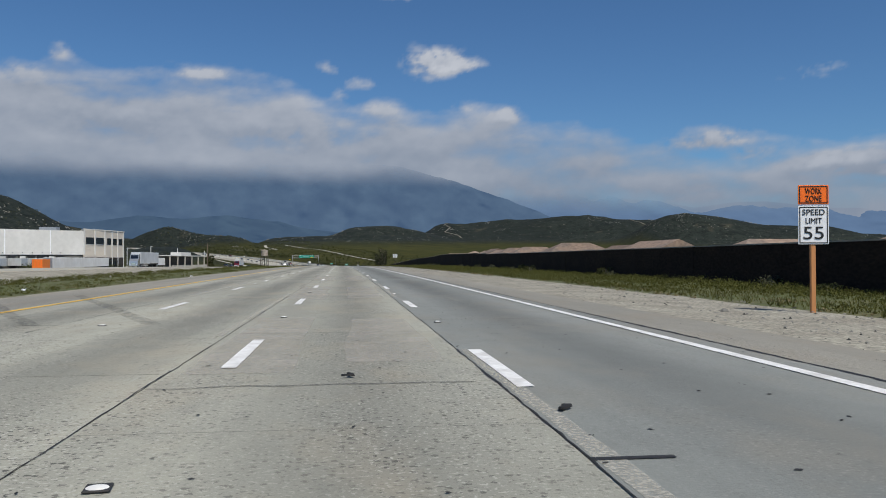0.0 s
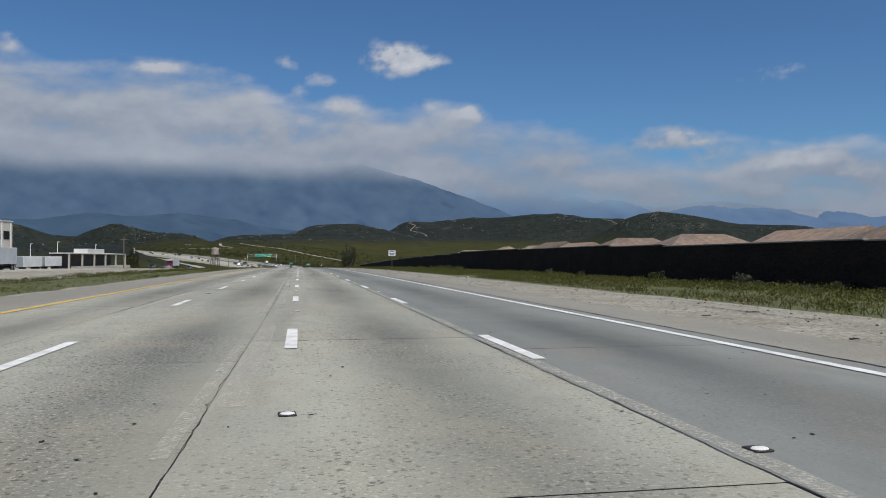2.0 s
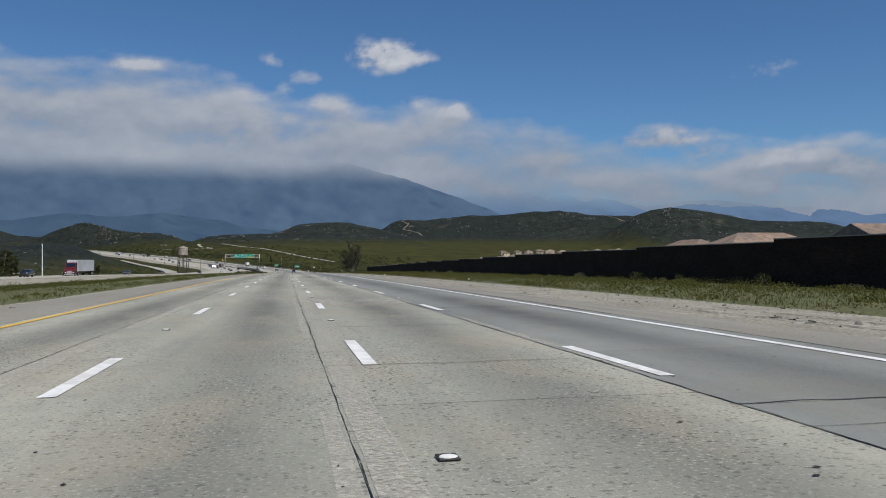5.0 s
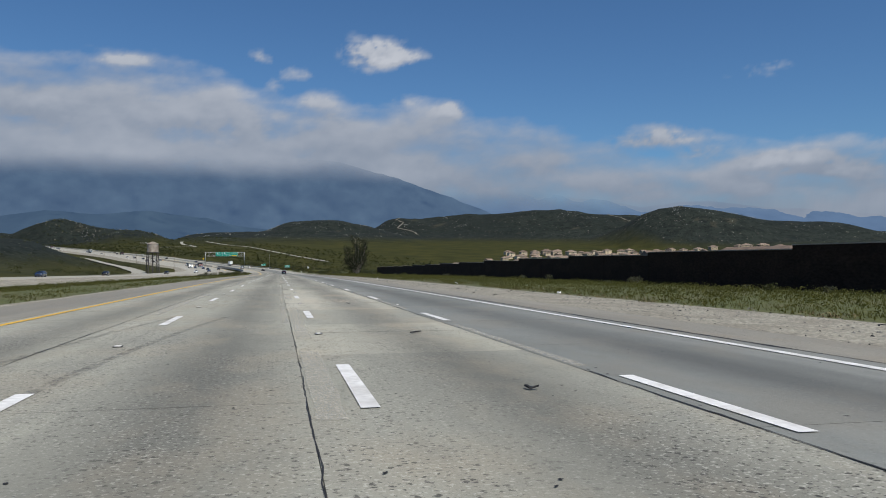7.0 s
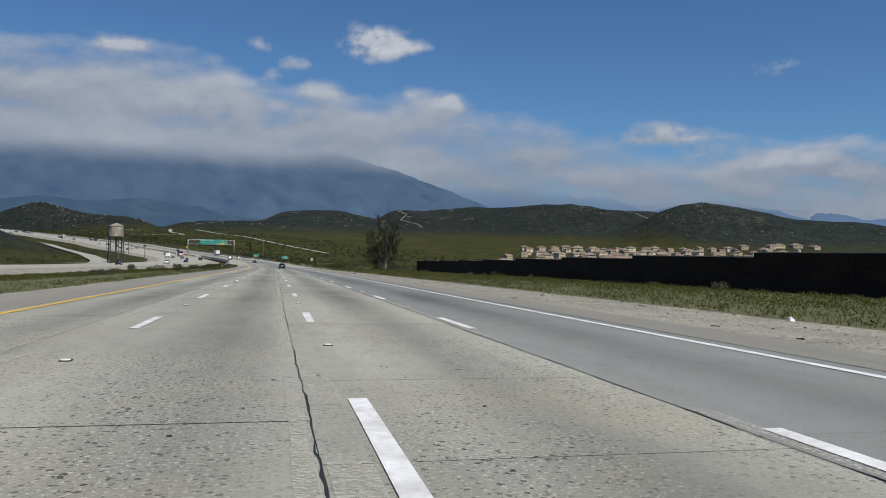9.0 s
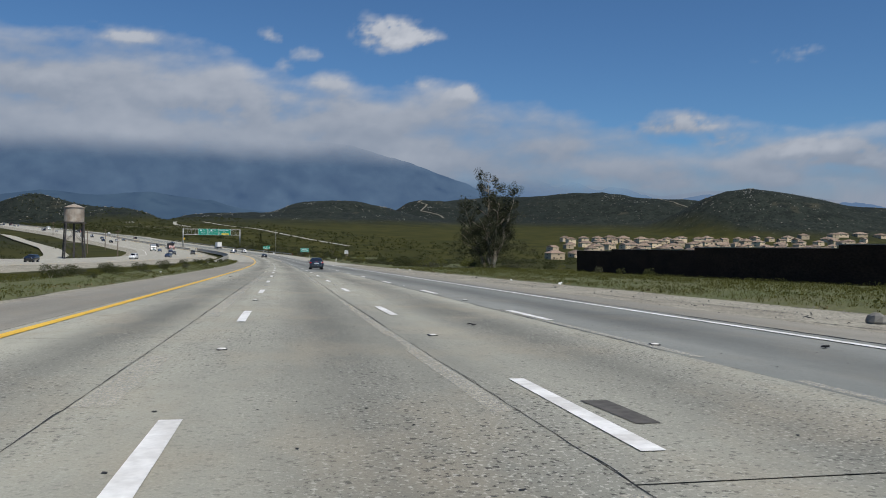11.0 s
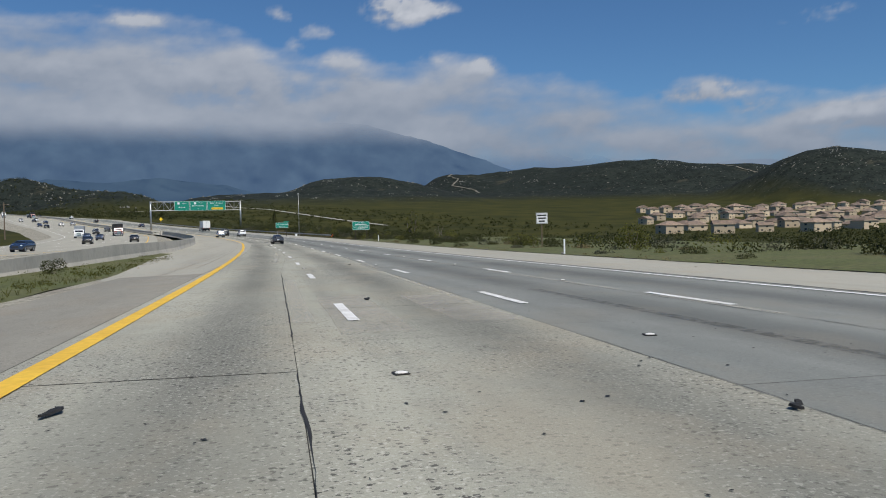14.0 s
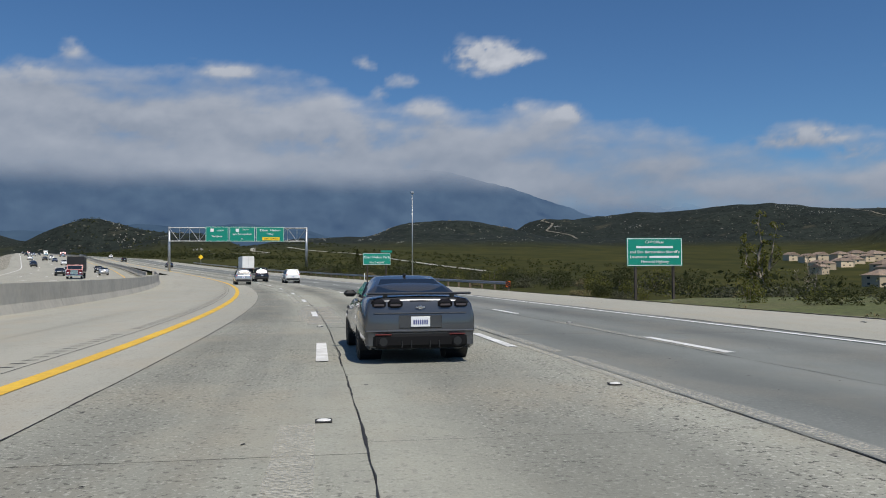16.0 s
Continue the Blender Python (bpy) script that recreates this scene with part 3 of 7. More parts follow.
caz, cel = np.linspace(-48, 58, 720), np.concatenate([np.linspace(-1.5, 4, 10)[:-1], np.linspace(4, 20, 126)])
AZ, EL = np.meshgrid(caz, cel)


def cloud_noise(fa, fe, z, h, octaves):
    return np.array([noise.fractal((a * fa, e * fe, z), h, 2.1, octaves) for e in cel for a in caz]).reshape(AZ.shape)


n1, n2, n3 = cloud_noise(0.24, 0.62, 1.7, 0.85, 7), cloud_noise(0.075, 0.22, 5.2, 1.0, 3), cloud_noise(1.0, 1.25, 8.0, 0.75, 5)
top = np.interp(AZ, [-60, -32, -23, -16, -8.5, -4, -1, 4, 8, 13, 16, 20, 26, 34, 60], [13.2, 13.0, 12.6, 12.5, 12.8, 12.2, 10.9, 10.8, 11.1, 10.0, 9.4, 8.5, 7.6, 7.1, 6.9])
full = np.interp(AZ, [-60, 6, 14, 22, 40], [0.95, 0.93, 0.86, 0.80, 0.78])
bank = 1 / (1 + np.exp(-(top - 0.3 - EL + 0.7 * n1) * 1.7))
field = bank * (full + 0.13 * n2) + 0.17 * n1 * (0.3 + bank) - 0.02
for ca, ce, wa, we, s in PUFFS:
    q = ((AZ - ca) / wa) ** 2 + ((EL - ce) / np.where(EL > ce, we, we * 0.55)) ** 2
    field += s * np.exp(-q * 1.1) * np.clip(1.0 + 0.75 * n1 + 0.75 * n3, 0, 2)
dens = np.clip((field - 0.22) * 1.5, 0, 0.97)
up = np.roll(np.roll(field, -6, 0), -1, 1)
# sunlit tops and shaded undersides are painted into the clouds' own glow
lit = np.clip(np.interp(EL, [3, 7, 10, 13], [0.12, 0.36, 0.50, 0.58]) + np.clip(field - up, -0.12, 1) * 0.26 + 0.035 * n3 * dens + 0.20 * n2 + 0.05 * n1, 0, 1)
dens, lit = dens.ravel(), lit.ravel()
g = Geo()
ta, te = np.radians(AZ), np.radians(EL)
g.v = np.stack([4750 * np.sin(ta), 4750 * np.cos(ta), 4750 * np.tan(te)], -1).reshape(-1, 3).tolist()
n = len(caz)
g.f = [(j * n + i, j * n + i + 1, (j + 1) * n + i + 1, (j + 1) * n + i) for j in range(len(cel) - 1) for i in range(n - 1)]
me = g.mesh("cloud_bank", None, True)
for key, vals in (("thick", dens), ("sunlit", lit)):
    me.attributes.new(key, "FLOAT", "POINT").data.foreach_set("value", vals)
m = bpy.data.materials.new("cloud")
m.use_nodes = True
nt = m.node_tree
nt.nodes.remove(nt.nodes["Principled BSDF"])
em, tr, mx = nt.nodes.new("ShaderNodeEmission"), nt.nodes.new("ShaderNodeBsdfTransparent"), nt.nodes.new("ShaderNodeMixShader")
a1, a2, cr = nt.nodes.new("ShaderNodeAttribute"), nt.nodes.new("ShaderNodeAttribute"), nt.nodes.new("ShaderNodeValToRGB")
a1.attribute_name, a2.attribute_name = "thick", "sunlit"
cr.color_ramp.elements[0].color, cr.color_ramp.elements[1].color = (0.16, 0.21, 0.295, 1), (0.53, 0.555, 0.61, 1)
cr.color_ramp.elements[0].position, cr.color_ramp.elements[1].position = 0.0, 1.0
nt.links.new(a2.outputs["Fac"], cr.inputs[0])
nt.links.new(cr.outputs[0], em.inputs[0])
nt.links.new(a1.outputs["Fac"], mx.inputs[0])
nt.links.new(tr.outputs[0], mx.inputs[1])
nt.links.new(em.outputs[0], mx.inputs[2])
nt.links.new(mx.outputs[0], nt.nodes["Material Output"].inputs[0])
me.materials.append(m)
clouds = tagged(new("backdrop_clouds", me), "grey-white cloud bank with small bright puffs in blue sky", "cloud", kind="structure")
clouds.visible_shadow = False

# ---- the road ----
LINE_Y, LINE_A, LINE_B, LINE_C, LINE_D = -5.92, -3.38, -1.00, 1.26, 3.64
PERIOD = 9.4
PHASE = {LINE_A: 5.58, LINE_B: 6.83, LINE_C: 5.55}
road = thing("road", "worn four-lane concrete freeway with patched, stained slabs", "road", kind="structure")


JOINTS = (([0, 479, 500, 520, 537, 562, 700], [-6.155, -6.155, -5.72, -5.45, -5.15, -5.0, -5.0]),
          ([0, 104, 220, 350, 420, 440, 480, 498, 518, 537, 562, 700], [-4.0, -4.08, -4.12, -4.05, -4.10, -4.13, -4.04, -3.56, -3.34, -3.17, -3.3, -3.4]),
          ([0, 100, 215, 345, 363, 384, 404, 440, 462, 480, 498, 518, 537, 600], [-1.46, -1.45, -1.40, -1.32, -1.48, -1.44, -1.36, -1.58, -1.52, -1.42, -1.06, -0.97, -0.74, -0.9]),
          ([0, 100, 360, 700], [1.07, 1.10, 1.07, 1.08]), ([0, 700], [3.98, 3.98]))


def joint(k, s):
    """Longitudinal joints wander away from the painted lines."""
    return float(np.interp(s, *JOINTS[k])) + 0.05 * noise.noise((s * 0.05, k * 7.0, 0.3)) * (0 < k < 4)


part("road_base", ribbon(-80, 1250, [-6.3, 4.1], -0.012, 6.0), M["bed"], road)
for name, s0, s1, offs, dz, mat in (
        ("left_shoulder", -80, 480, [-8.3, -6.16], [-0.045, 0.0], "asphalt"), ("left_shoulder", 480, 1250, [-8.3, -6.16, lambda s: max(joint(0, s), -6.15) - 0.005], [-0.045, 0.0, 0.0], "pale"), ("right_shoulder", -80, 440, [4.0, 5.3], [0.0, -0.03], "asphalt"), ("right_shoulder", 440, 1250, [4.0, 5.6, 8.3], [0.0, -0.02, -0.06], "pale")):
    part(name, ribbon(s0, s1, offs, dz, 4.0), M[mat], road)
for k, (name, col) in enumerate((("edge_line", "yellow_line"), ("edge_line", "white_line"))):
    o = (LINE_Y, LINE_D)[k]
    half_wide = (lambda s: 0.060 + 0.035 * float(np.clip((s - 280) / 120, 0, 1))) if k == 0 else (lambda s: 0.065)
    part(name, ribbon(-80, 1250, [lambda s: o - half_wide(s), lambda s: o + half_wide(s)], 0.006, 3.0, 0.012, k), M[col], road, "yellow left edge line" if k == 0 else "white right edge line")
for line in (LINE_A, LINE_B, LINE_C):
    k0 = int((-40 - PHASE[line]) // PERIOD)
    for k in range(k0, 78):
        s = PHASE[line] + k * PERIOD
        part("lane_dash", ribbon(s, s + PERIOD / 4, [line - 0.065, line + 0.065], 0.006, 0.8, 0.008, k), M["white_line"], road)

# ---- verges ----
verge_l = tagged(part("verge_gravel", ribbon(-80, 500, [-8.75, -8.2], [-0.06, -0.05], 2.5, 0.30, 6), M["gravel"]), "strip of pale gravel along the left shoulder", "gravel", kind="structure")
verge_r = tagged(part("verge_gravel", ribbon(-80, 1250, [lambda s: 5.15 + 2.95 * (s > 439), lambda s: 6.3 + 2.0 * (s > 439), lambda s: 7.4 + 1.2 * (s > 439), 8.9], [-0.035, -0.065, -0.09, -0.10], 2.5, 0.25, 5), M["gravel"]), "pale gravel and grit beyond the right shoulder", "gravel", kind="structure")
grass_l = tagged(part("verge_soil", ribbon(-80, 512, [-19.0, -15.5, -11.5, -8.9], [-0.55, -0.22, 0.02, -0.09], 3.0, 0.3, 8), M["grass"]), "weedy soil strip beside the median barrier", "verge", kind="structure")
grass_r = tagged(part("verge_soil", ribbon(-80, 560, [8.6, 11.0, lambda s: 15.6 + 0.026 * max(s, 0)], [-0.115, -0.02, -0.12], 3.0, 0.3, 9), M["grass"]), "weedy soil strip at the foot of the wall", "verge", kind="structure")
gore = tagged(part("gore_pavement", ribbon(478, 640, [lambda s: -8.4 - 3.0 * min(1, max(0, (s - 478) / 40)), -8.25], [-0.03, -0.04], 3.0, 0.05, 4), M["pale"]), "pale concrete area between the yellow line and the barrier", "pavement", kind="structure")



def leaf_material(name, a, b, thin=0.0):
    m = bpy.data.materials.new(name)
    m.use_nodes = True
    nt = m.node_tree
    p = nt.nodes["Principled BSDF"]
    p.inputs["Roughness"].default_value = 0.75
    p.inputs["Specular IOR Level"].default_value = 0.2
    gi, r = nt.nodes.new("ShaderNodeNewGeometry"), nt.nodes.new("ShaderNodeValToRGB")
    r.color_ramp.elements[0].color, r.color_ramp.elements[1].color = (*a, 1), (*b, 1)
    nt.links.new(gi.outputs["Random Per Island"], r.inputs[0])
    nt.links.new(r.outputs[0], p.inputs["Base Color"])
    if thin:
        tl, mx = nt.nodes.new("ShaderNodeBsdfTranslucent"), nt.nodes.new("ShaderNodeMixShader")
        mx.inputs[0].default_value = thin
        nt.links.new(r.outputs[0], tl.inputs[0])
        nt.links.new(p.outputs[0], mx.inputs[1])
        nt.links.new(tl.outputs[0], mx.inputs[2])
        nt.links.new(mx.outputs[0], nt.nodes["Material Output"].inputs[0])
    return m


M["leaf_grass"] = leaf_material("grass_blades", (0.084, 0.090, 0.021), (0.120, 0.118, 0.031), 0.4)
M["leaf_dry"] = leaf_material("dry_blades", (0.13, 0.11, 0.05), (0.23, 0.19, 0.10))
M["leaf_brush"] = leaf_material("brush_leaves", (0.042, 0.050, 0.018), (0.080, 0.084, 0.031), 0.4)
M["leaf_grey"] = leaf_material("sage_leaves", (0.060, 0.066, 0.040), (0.12, 0.12, 0.075), 0.35)
M["leaf_gum"] = leaf_material("gum_leaves", (0.020, 0.024, 0.012), (0.050, 0.052, 0.026))
M["leaf_bright"] = leaf_material("spring_leaves", (0.10, 0.112, 0.026), (0.17, 0.160, 0.042), 0.4)
M["bark"] = material("pale_bark", (0.30, 0.26, 0.21), 0.9, spread=0.3, scale=3, second=(0.16, 0.13, 0.10), scale2=1.2)
nr = np.random.RandomState(3)


def blades(pts, h, w, mat, name, lean=0.5):
    """Tufts: three thin crossed triangles at each point."""
    k = len(pts)
    pts = np.asarray(pts, float)
    ang = nr.uniform(0, math.pi, k)
    hh = h * nr.uniform(0.5, 1.35, k)
    ww = w * nr.uniform(0.6, 1.3, k)
    vs, fs = [], []
    for i in range(k):
        for q in range(3):
            a = ang[i] + q * 1.05
            dx, dy = math.cos(a) * ww[i], math.sin(a) * ww[i]
            lx, ly = nr.uniform(-lean, lean) * hh[i], nr.uniform(-lean, lean) * hh[i]
            n = len(vs)
            x, y, z = pts[i]
            vs += [(x - dx, y - dy, z - 0.02), (x + dx, y + dy, z - 0.02), (x + lx, y + ly, z + hh[i])]
            fs.append((n, n + 1, n + 2))
    g = Geo()
    g.v, g.f = vs, fs
    return part(name, g, mat)


def leaf_cloud(g, centre, size, count, leaf, seed=0):
    """Small bent leaf quads scattered in an uneven ellipsoid, thicker near its skin."""
    r = np.random.RandomState(seed)
    d = r.normal(size=(count, 3))
    d /= np.linalg.norm(d, axis=1)[:, None]
    rad = r.uniform(0.35, 1.0, count) ** 0.6
    p = np.asarray(centre) + d * rad[:, None] * np.asarray(size)
    u = r.normal(size=(count, 3))
    u /= np.linalg.norm(u, axis=1)[:, None]
    v = np.cross(u, r.normal(size=(count, 3)))
    v /= np.linalg.norm(v, axis=1)[:, None] + 1e-6
    s = leaf * r.uniform(0.6, 1.4, count)
    n = len(g.v)
    a, b, c, e = p - u * s[:, None], p + v * s[:, None] * 0.45, p + u * s[:, None], p - v * s[:, None] * 0.45
    g.v.extend(map(tuple, np.stack([a, b, c, e], 1).reshape(-1, 3)))
    g.f.extend([(n + 4 * i, n + 4 * i + 1, n + 4 * i + 2, n + 4 * i + 3) for i in range(count)])


def strip_points(count, s0, s1, o0, o1, dz=-0.06, clump=0.3):
    pts = []
    while len(pts) < count:
        s = nr.uniform(s0, s1)
        lo, hi = (o0(s) if callable(o0) else o0), (o1(s) if callable(o1) else o1)
        o = nr.uniform(lo, hi)
        if noise.noise((s * 0.12, o * 0.5, 4.0)) > -clump:
            pts.append(road_pt(s, o, dz))
    return pts


def weeds(name, label, count, s0, s1, o0, o1, size, mat, seed, cut=-0.2, leaves=80, leaf=0.034):
    """A soft uneven band of low plants: many small leaf clumps with thin places."""
    g, r, n = Geo(), random.Random(seed), 0
    while n < count:
        s = s0 + (s1 - s0) * r.random() ** 1.25
        lo, hi = (o0(s) if callable(o0) else o0), (o1(s) if callable(o1) else o1)
        o = r.uniform(lo, hi)
        thick = noise.fractal((s * 0.09, o * 0.45, seed), 1.0, 2.0, 3)
        if thick < cut:
            continue
        k = size * r.uniform(0.55, 1.1) * (1 + 0.5 * thick)
        x, y, z = road_pt(s, o, -0.10)
        leaf_cloud(g, (x, y, z + k * 0.28), (k * 1.5, k * 1.8, k * 0.58), leaves, leaf * r.uniform(0.8, 1.3), seed * 7919 + n)
        n += 1
    return tagged(part(name, g, mat), label, "grass", kind="stuff")


weeds("verge_grass", "soft olive-green weeds below the wall", 4200, -10, 425, 9.3, lambda s: 14.3 + 0.02 * max(s, 0), 0.34, M["leaf_grass"], 5, -0.45, 80, 0.032)
weeds("dry_grass", "dry straw-coloured weeds at the gravel edge", 700, -10, 560, 8.6, 10.4, 0.13, M["leaf_dry"], 6, -0.1, 18)
weeds("median_grass", "low olive-green weeds on the median", 2300, -10, 505, -16.5, -9.2, 0.24, M["leaf_grass"], 7, -0.3, 80, 0.030)
weeds("median_dry_grass", "dry weeds on the median beside the shoulder", 700, -10, 505, -13.0, -8.9, 0.12, M["leaf_dry"], 8, -0.05, 18)


for name, count, s0, s1, o0, o1, label in (("verge_blades", 70000, -5, 430, 9.0, lambda s: 14.2 + 0.022 * max(s, 0), "tall soft green grass below the wall"), ("median_blades", 26000, -5, 500, -15.5, -9.0, "soft green grass on the median")):
    tagged(blades(strip_points(count, s0, s1, o0, o1, -0.09, 0.35), 0.15, 0.010, M["leaf_grass"], name, 0.8), label, "grass", kind="stuff")


def shrub(name, mat, seed, size, count, leaf, label, group):
    g = Geo()
    r = random.Random(seed)
    for k in range(5):
        c = (r.uniform(-0.5, 0.5) * size[0], r.uniform(-0.5, 0.5) * size[1], size[2] * r.uniform(0.3, 0.6))
        leaf_cloud(g, c, (size[0] * 0.5, size[1] * 0.5, size[2] * 0.5), count // 5, leaf, seed * 10 + k)
    ob = tagged(new(name), label, "shrub", group)
    part("foliage", g, mat, ob)
    w = Geo()
    for k in range(4):
        a = k * 1.6 + seed
        w.tube((0, 0, -0.05), (math.cos(a) * size[0] * 0.4, math.sin(a) * size[1] * 0.4, size[2] * 0.7), 0.02, 0.006, 5)
    part("stem", w, M["bark"], ob)
    return ob


def scatter(proto, rows):
    """First row moves the pattern itself, the others are copies."""
    for i, (x, y, z, s, a) in enumerate(rows):
        m = pose(x, y, z, 0, 0, a)
        ob = proto if i == 0 else copy_thing(proto, m)
        ob.matrix_basis = m @ Matrix.Diagonal((s, s, s * rng.uniform(0.8, 1.2), 1))


for kind, (mat, label) in enumerate((("leaf_grey", "grey-green sage bush at the foot of the wall"), ("leaf_brush", "dark green bush at the foot of the wall"))):
    proto = shrub("bush", M[mat], 3 + kind, (0.55, 0.55, 0.55), 420, 0.055, label, "bushes along the wall")
    rows = []
    for k in range(28):
        s = rng.uniform(10, 412)
        x, y, z = road_pt(s, 14.1 + 0.024 * s + rng.uniform(-1.3, 0.3), -0.1)
        rows.append((x, y, z, rng.uniform(0.5, 1.1), rng.uniform(0, 360)))
    scatter(proto, rows)

# ---- concrete median barrier ----
barrier = thing("median_barrier", "weathered grey concrete safety barrier in long cast lengths", "barrier", kind="structure")
tall = lambda s: 0.40 + 1.02 * float(np.clip((s - 462) / 36, 0, 1))
bprof = [(-0.20, 0.0), (-0.19, 0.05), (-0.09, 0.22), (-0.06, 0.60), (0.06, 0.60), (0.09, 0.22), (0.19, 0.05), (0.20, 0.0)]


def barrier_off(s):
    return -12.9 + 1.8 * float(np.clip((s - 420) / 100, 0, 1))


s = 456.0
while s < 620:
    e = min(s + 4.0 if s > 440 else s + 8.0, 622)
    rings = [[road_pt(q, barrier_off(q) + o, h * tall(q) - 0.1) for o, h in bprof] for q in np.linspace(s, e - 0.015, 3)]
    part("barrier_length", Geo().loft(rings), M["barrier"], barrier)
    s = e
end = Geo()
x, y, z = road_pt(622.2, barrier_off(622), -0.1)
end.tube((x, y, z), (x, y, z + 0.87), 0.26, 0.20, 12)
part("end_block", end, M["barrier"], barrier)

# ---- sound wall ----
WALL_TOP = [(-40, 1.45), (30, 1.40), (75, 1.42), (120, 1.68), (140, 1.66), (165, 1.40), (210, 0.98), (245, 0.52), (271, 0.20), (306, -0.35), (343, -0.90), (375, -1.4), (416, -1.88)]


def wall_x(y):
    return 14.35 + 0.0178 * y


wall = thing("sound_wall", "tall dark brown block wall stepping down along the freeway", "wall", kind="structure")
y = -40.0
while y < 413:
    y1 = min(y + 7.3, 414.0)
    step_y = round((y + 40) / 14.6) * 14.6 - 36
    top = float(np.interp(step_y, [p[0] for p in WALL_TOP], [p[1] for p in WALL_TOP]))
    base = terrain(wall_x(y), y) - 0.9
    a = math.degrees(math.atan2(-0.0178, 1))
    m = pose(wall_x((y + y1) / 2), (y + y1) / 2, 0, 0, 0, a)
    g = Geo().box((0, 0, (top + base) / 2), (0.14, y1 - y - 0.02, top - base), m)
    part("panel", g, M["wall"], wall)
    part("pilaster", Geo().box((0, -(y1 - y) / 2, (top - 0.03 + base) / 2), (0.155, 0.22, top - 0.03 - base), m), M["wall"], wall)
    part("cap", Geo().box((0, 0, top + 0.025), (0.20, y1 - y - 0.02, 0.045), m), M["wall_cap"], wall)
    y = y1


# ---- houses ----
M["window_dark"] = material("house_window", (0.03, 0.033, 0.036), 0.45, spec=0.25)


def house(label, group, w, d, h, hip=True, storeys=2):
    """A stucco tract house: walls, low tile roof with eaves, windows."""
    ob = tagged(new("house"), label, "house", group)
    part("wall", Geo().box((0, 0, h / 2 - 0.6), (w, d, h + 1.2)), M["plaster_tan"], ob)
    e, r = 0.40, 0.25 * d
    z0 = h
    if hip:
        k = w / 2 - d * 0.42
        vs = [(-w / 2 - e, -d / 2 - e, z0), (w / 2 + e, -d / 2 - e, z0), (w / 2 + e, d / 2 + e, z0), (-w / 2 - e, d / 2 + e, z0), (-k, 0, z0 + r), (k, 0, z0 + r)]
        fs = [(0, 1, 5, 4), (1, 2, 5), (2, 3, 4, 5), (3, 0, 4), (3, 2, 1, 0)]
    else:
        vs = [(-w / 2 - e, -d / 2 - e, z0), (w / 2 + e, -d / 2 - e, z0), (w / 2 + e, d / 2 + e, z0), (-w / 2 - e, d / 2 + e, z0), (-w / 2 - e, 0, z0 + r), (w / 2 + e, 0, z0 + r)]
        fs = [(0, 1, 5, 4), (2, 3, 4, 5), (1, 2, 5), (3, 0, 4), (3, 2, 1, 0)]
    part("roof", Geo().add(vs, fs), M["tile_roof"], ob)
    part("fascia", Geo().box((0, 0, z0 - 0.06), (w + 2 * e, d + 2 * e, 0.14)), M["plaster_tan"], ob)
    for st in range(storeys):
        zc = (st + 0.55) * h / storeys
        for k in ((-0.28, 0.22) if st == 0 else (0.05,)):
            part("window", Geo().box((k * w, -d / 2 - 0.02, zc), (w * 0.13, 0.06, 0.75)), M["window_dark"], ob)
        for k in (0.1,):
            part("window", Geo().box((-w / 2 - 0.02, k * d, zc), (0.06, d * 0.16, 0.75)), M["window_dark"], ob)
    return ob


protos = [house("tan stucco house with red-brown tile roof", "hillside housing estate", 9.5, 7.5, 3.9), house("pale stucco house with gabled tile roof", "hillside housing estate", 8.5, 7.0, 3.9, False),
          house("cream stucco house with low hipped tile roof", "hillside housing estate", 11.0, 7.5, 2.4, True, 1)]
spots = []
hr = random.Random(21)
for row in range(9):
    y0 = 770 + row * 26
    x = 150 + row * 10 + hr.uniform(-14, 14)
    while x < 300 + row * 34:
        spots.append((x, y0 + hr.uniform(-13, 13) + (x - 200) * 0.12))
        x += hr.choice((12.5, 14, 17, 23)) + hr.uniform(0, 3)
used = [False] * 3
for i, (x, y) in enumerate(spots):
    k = hr.choice((0, 0, 1, 2))
    m = pose(x, y, terrain(x, y), 0, 0, hr.choice((0, 90, 90, 12, -18, 35))) @ Matrix.Diagonal((*((hr.uniform(0.72, 1.08),) * 3), 1))
    if used[k]:
        copy_thing(protos[k], m)
    else:
        protos[k].matrix_basis, used[k] = m, True
back = [house("single-storey house behind the wall with a brown tile roof", "houses behind the sound wall", 7.6, 5.4, 1.2, True, 1), house("house behind the wall with a grey-brown gabled roof", "houses behind the sound wall", 7.0, 5.0, 1.3, False, 1)]
y, k = 30.0, 0
first = [True, True]
while y < 405:
    j = hr.choice((0, 1))
    top = float(np.interp(y, [p[0] for p in WALL_TOP], [p[1] for p in WALL_TOP]))
    m = pose(wall_x(y) + hr.uniform(7.5, 10.5), y, top - 1.98 + hr.uniform(-0.30, 0.25) + float(np.interp(y, [0, 190, 235, 400], [0.38, 0.38, -0.30, -0.45])), 0, 0, hr.choice((0, 90)))
    if first[j]:
        back[j].matrix_basis, first[j] = m, False
    else:
        copy_thing(back[j], m)
    y += hr.uniform(9.5, 14)


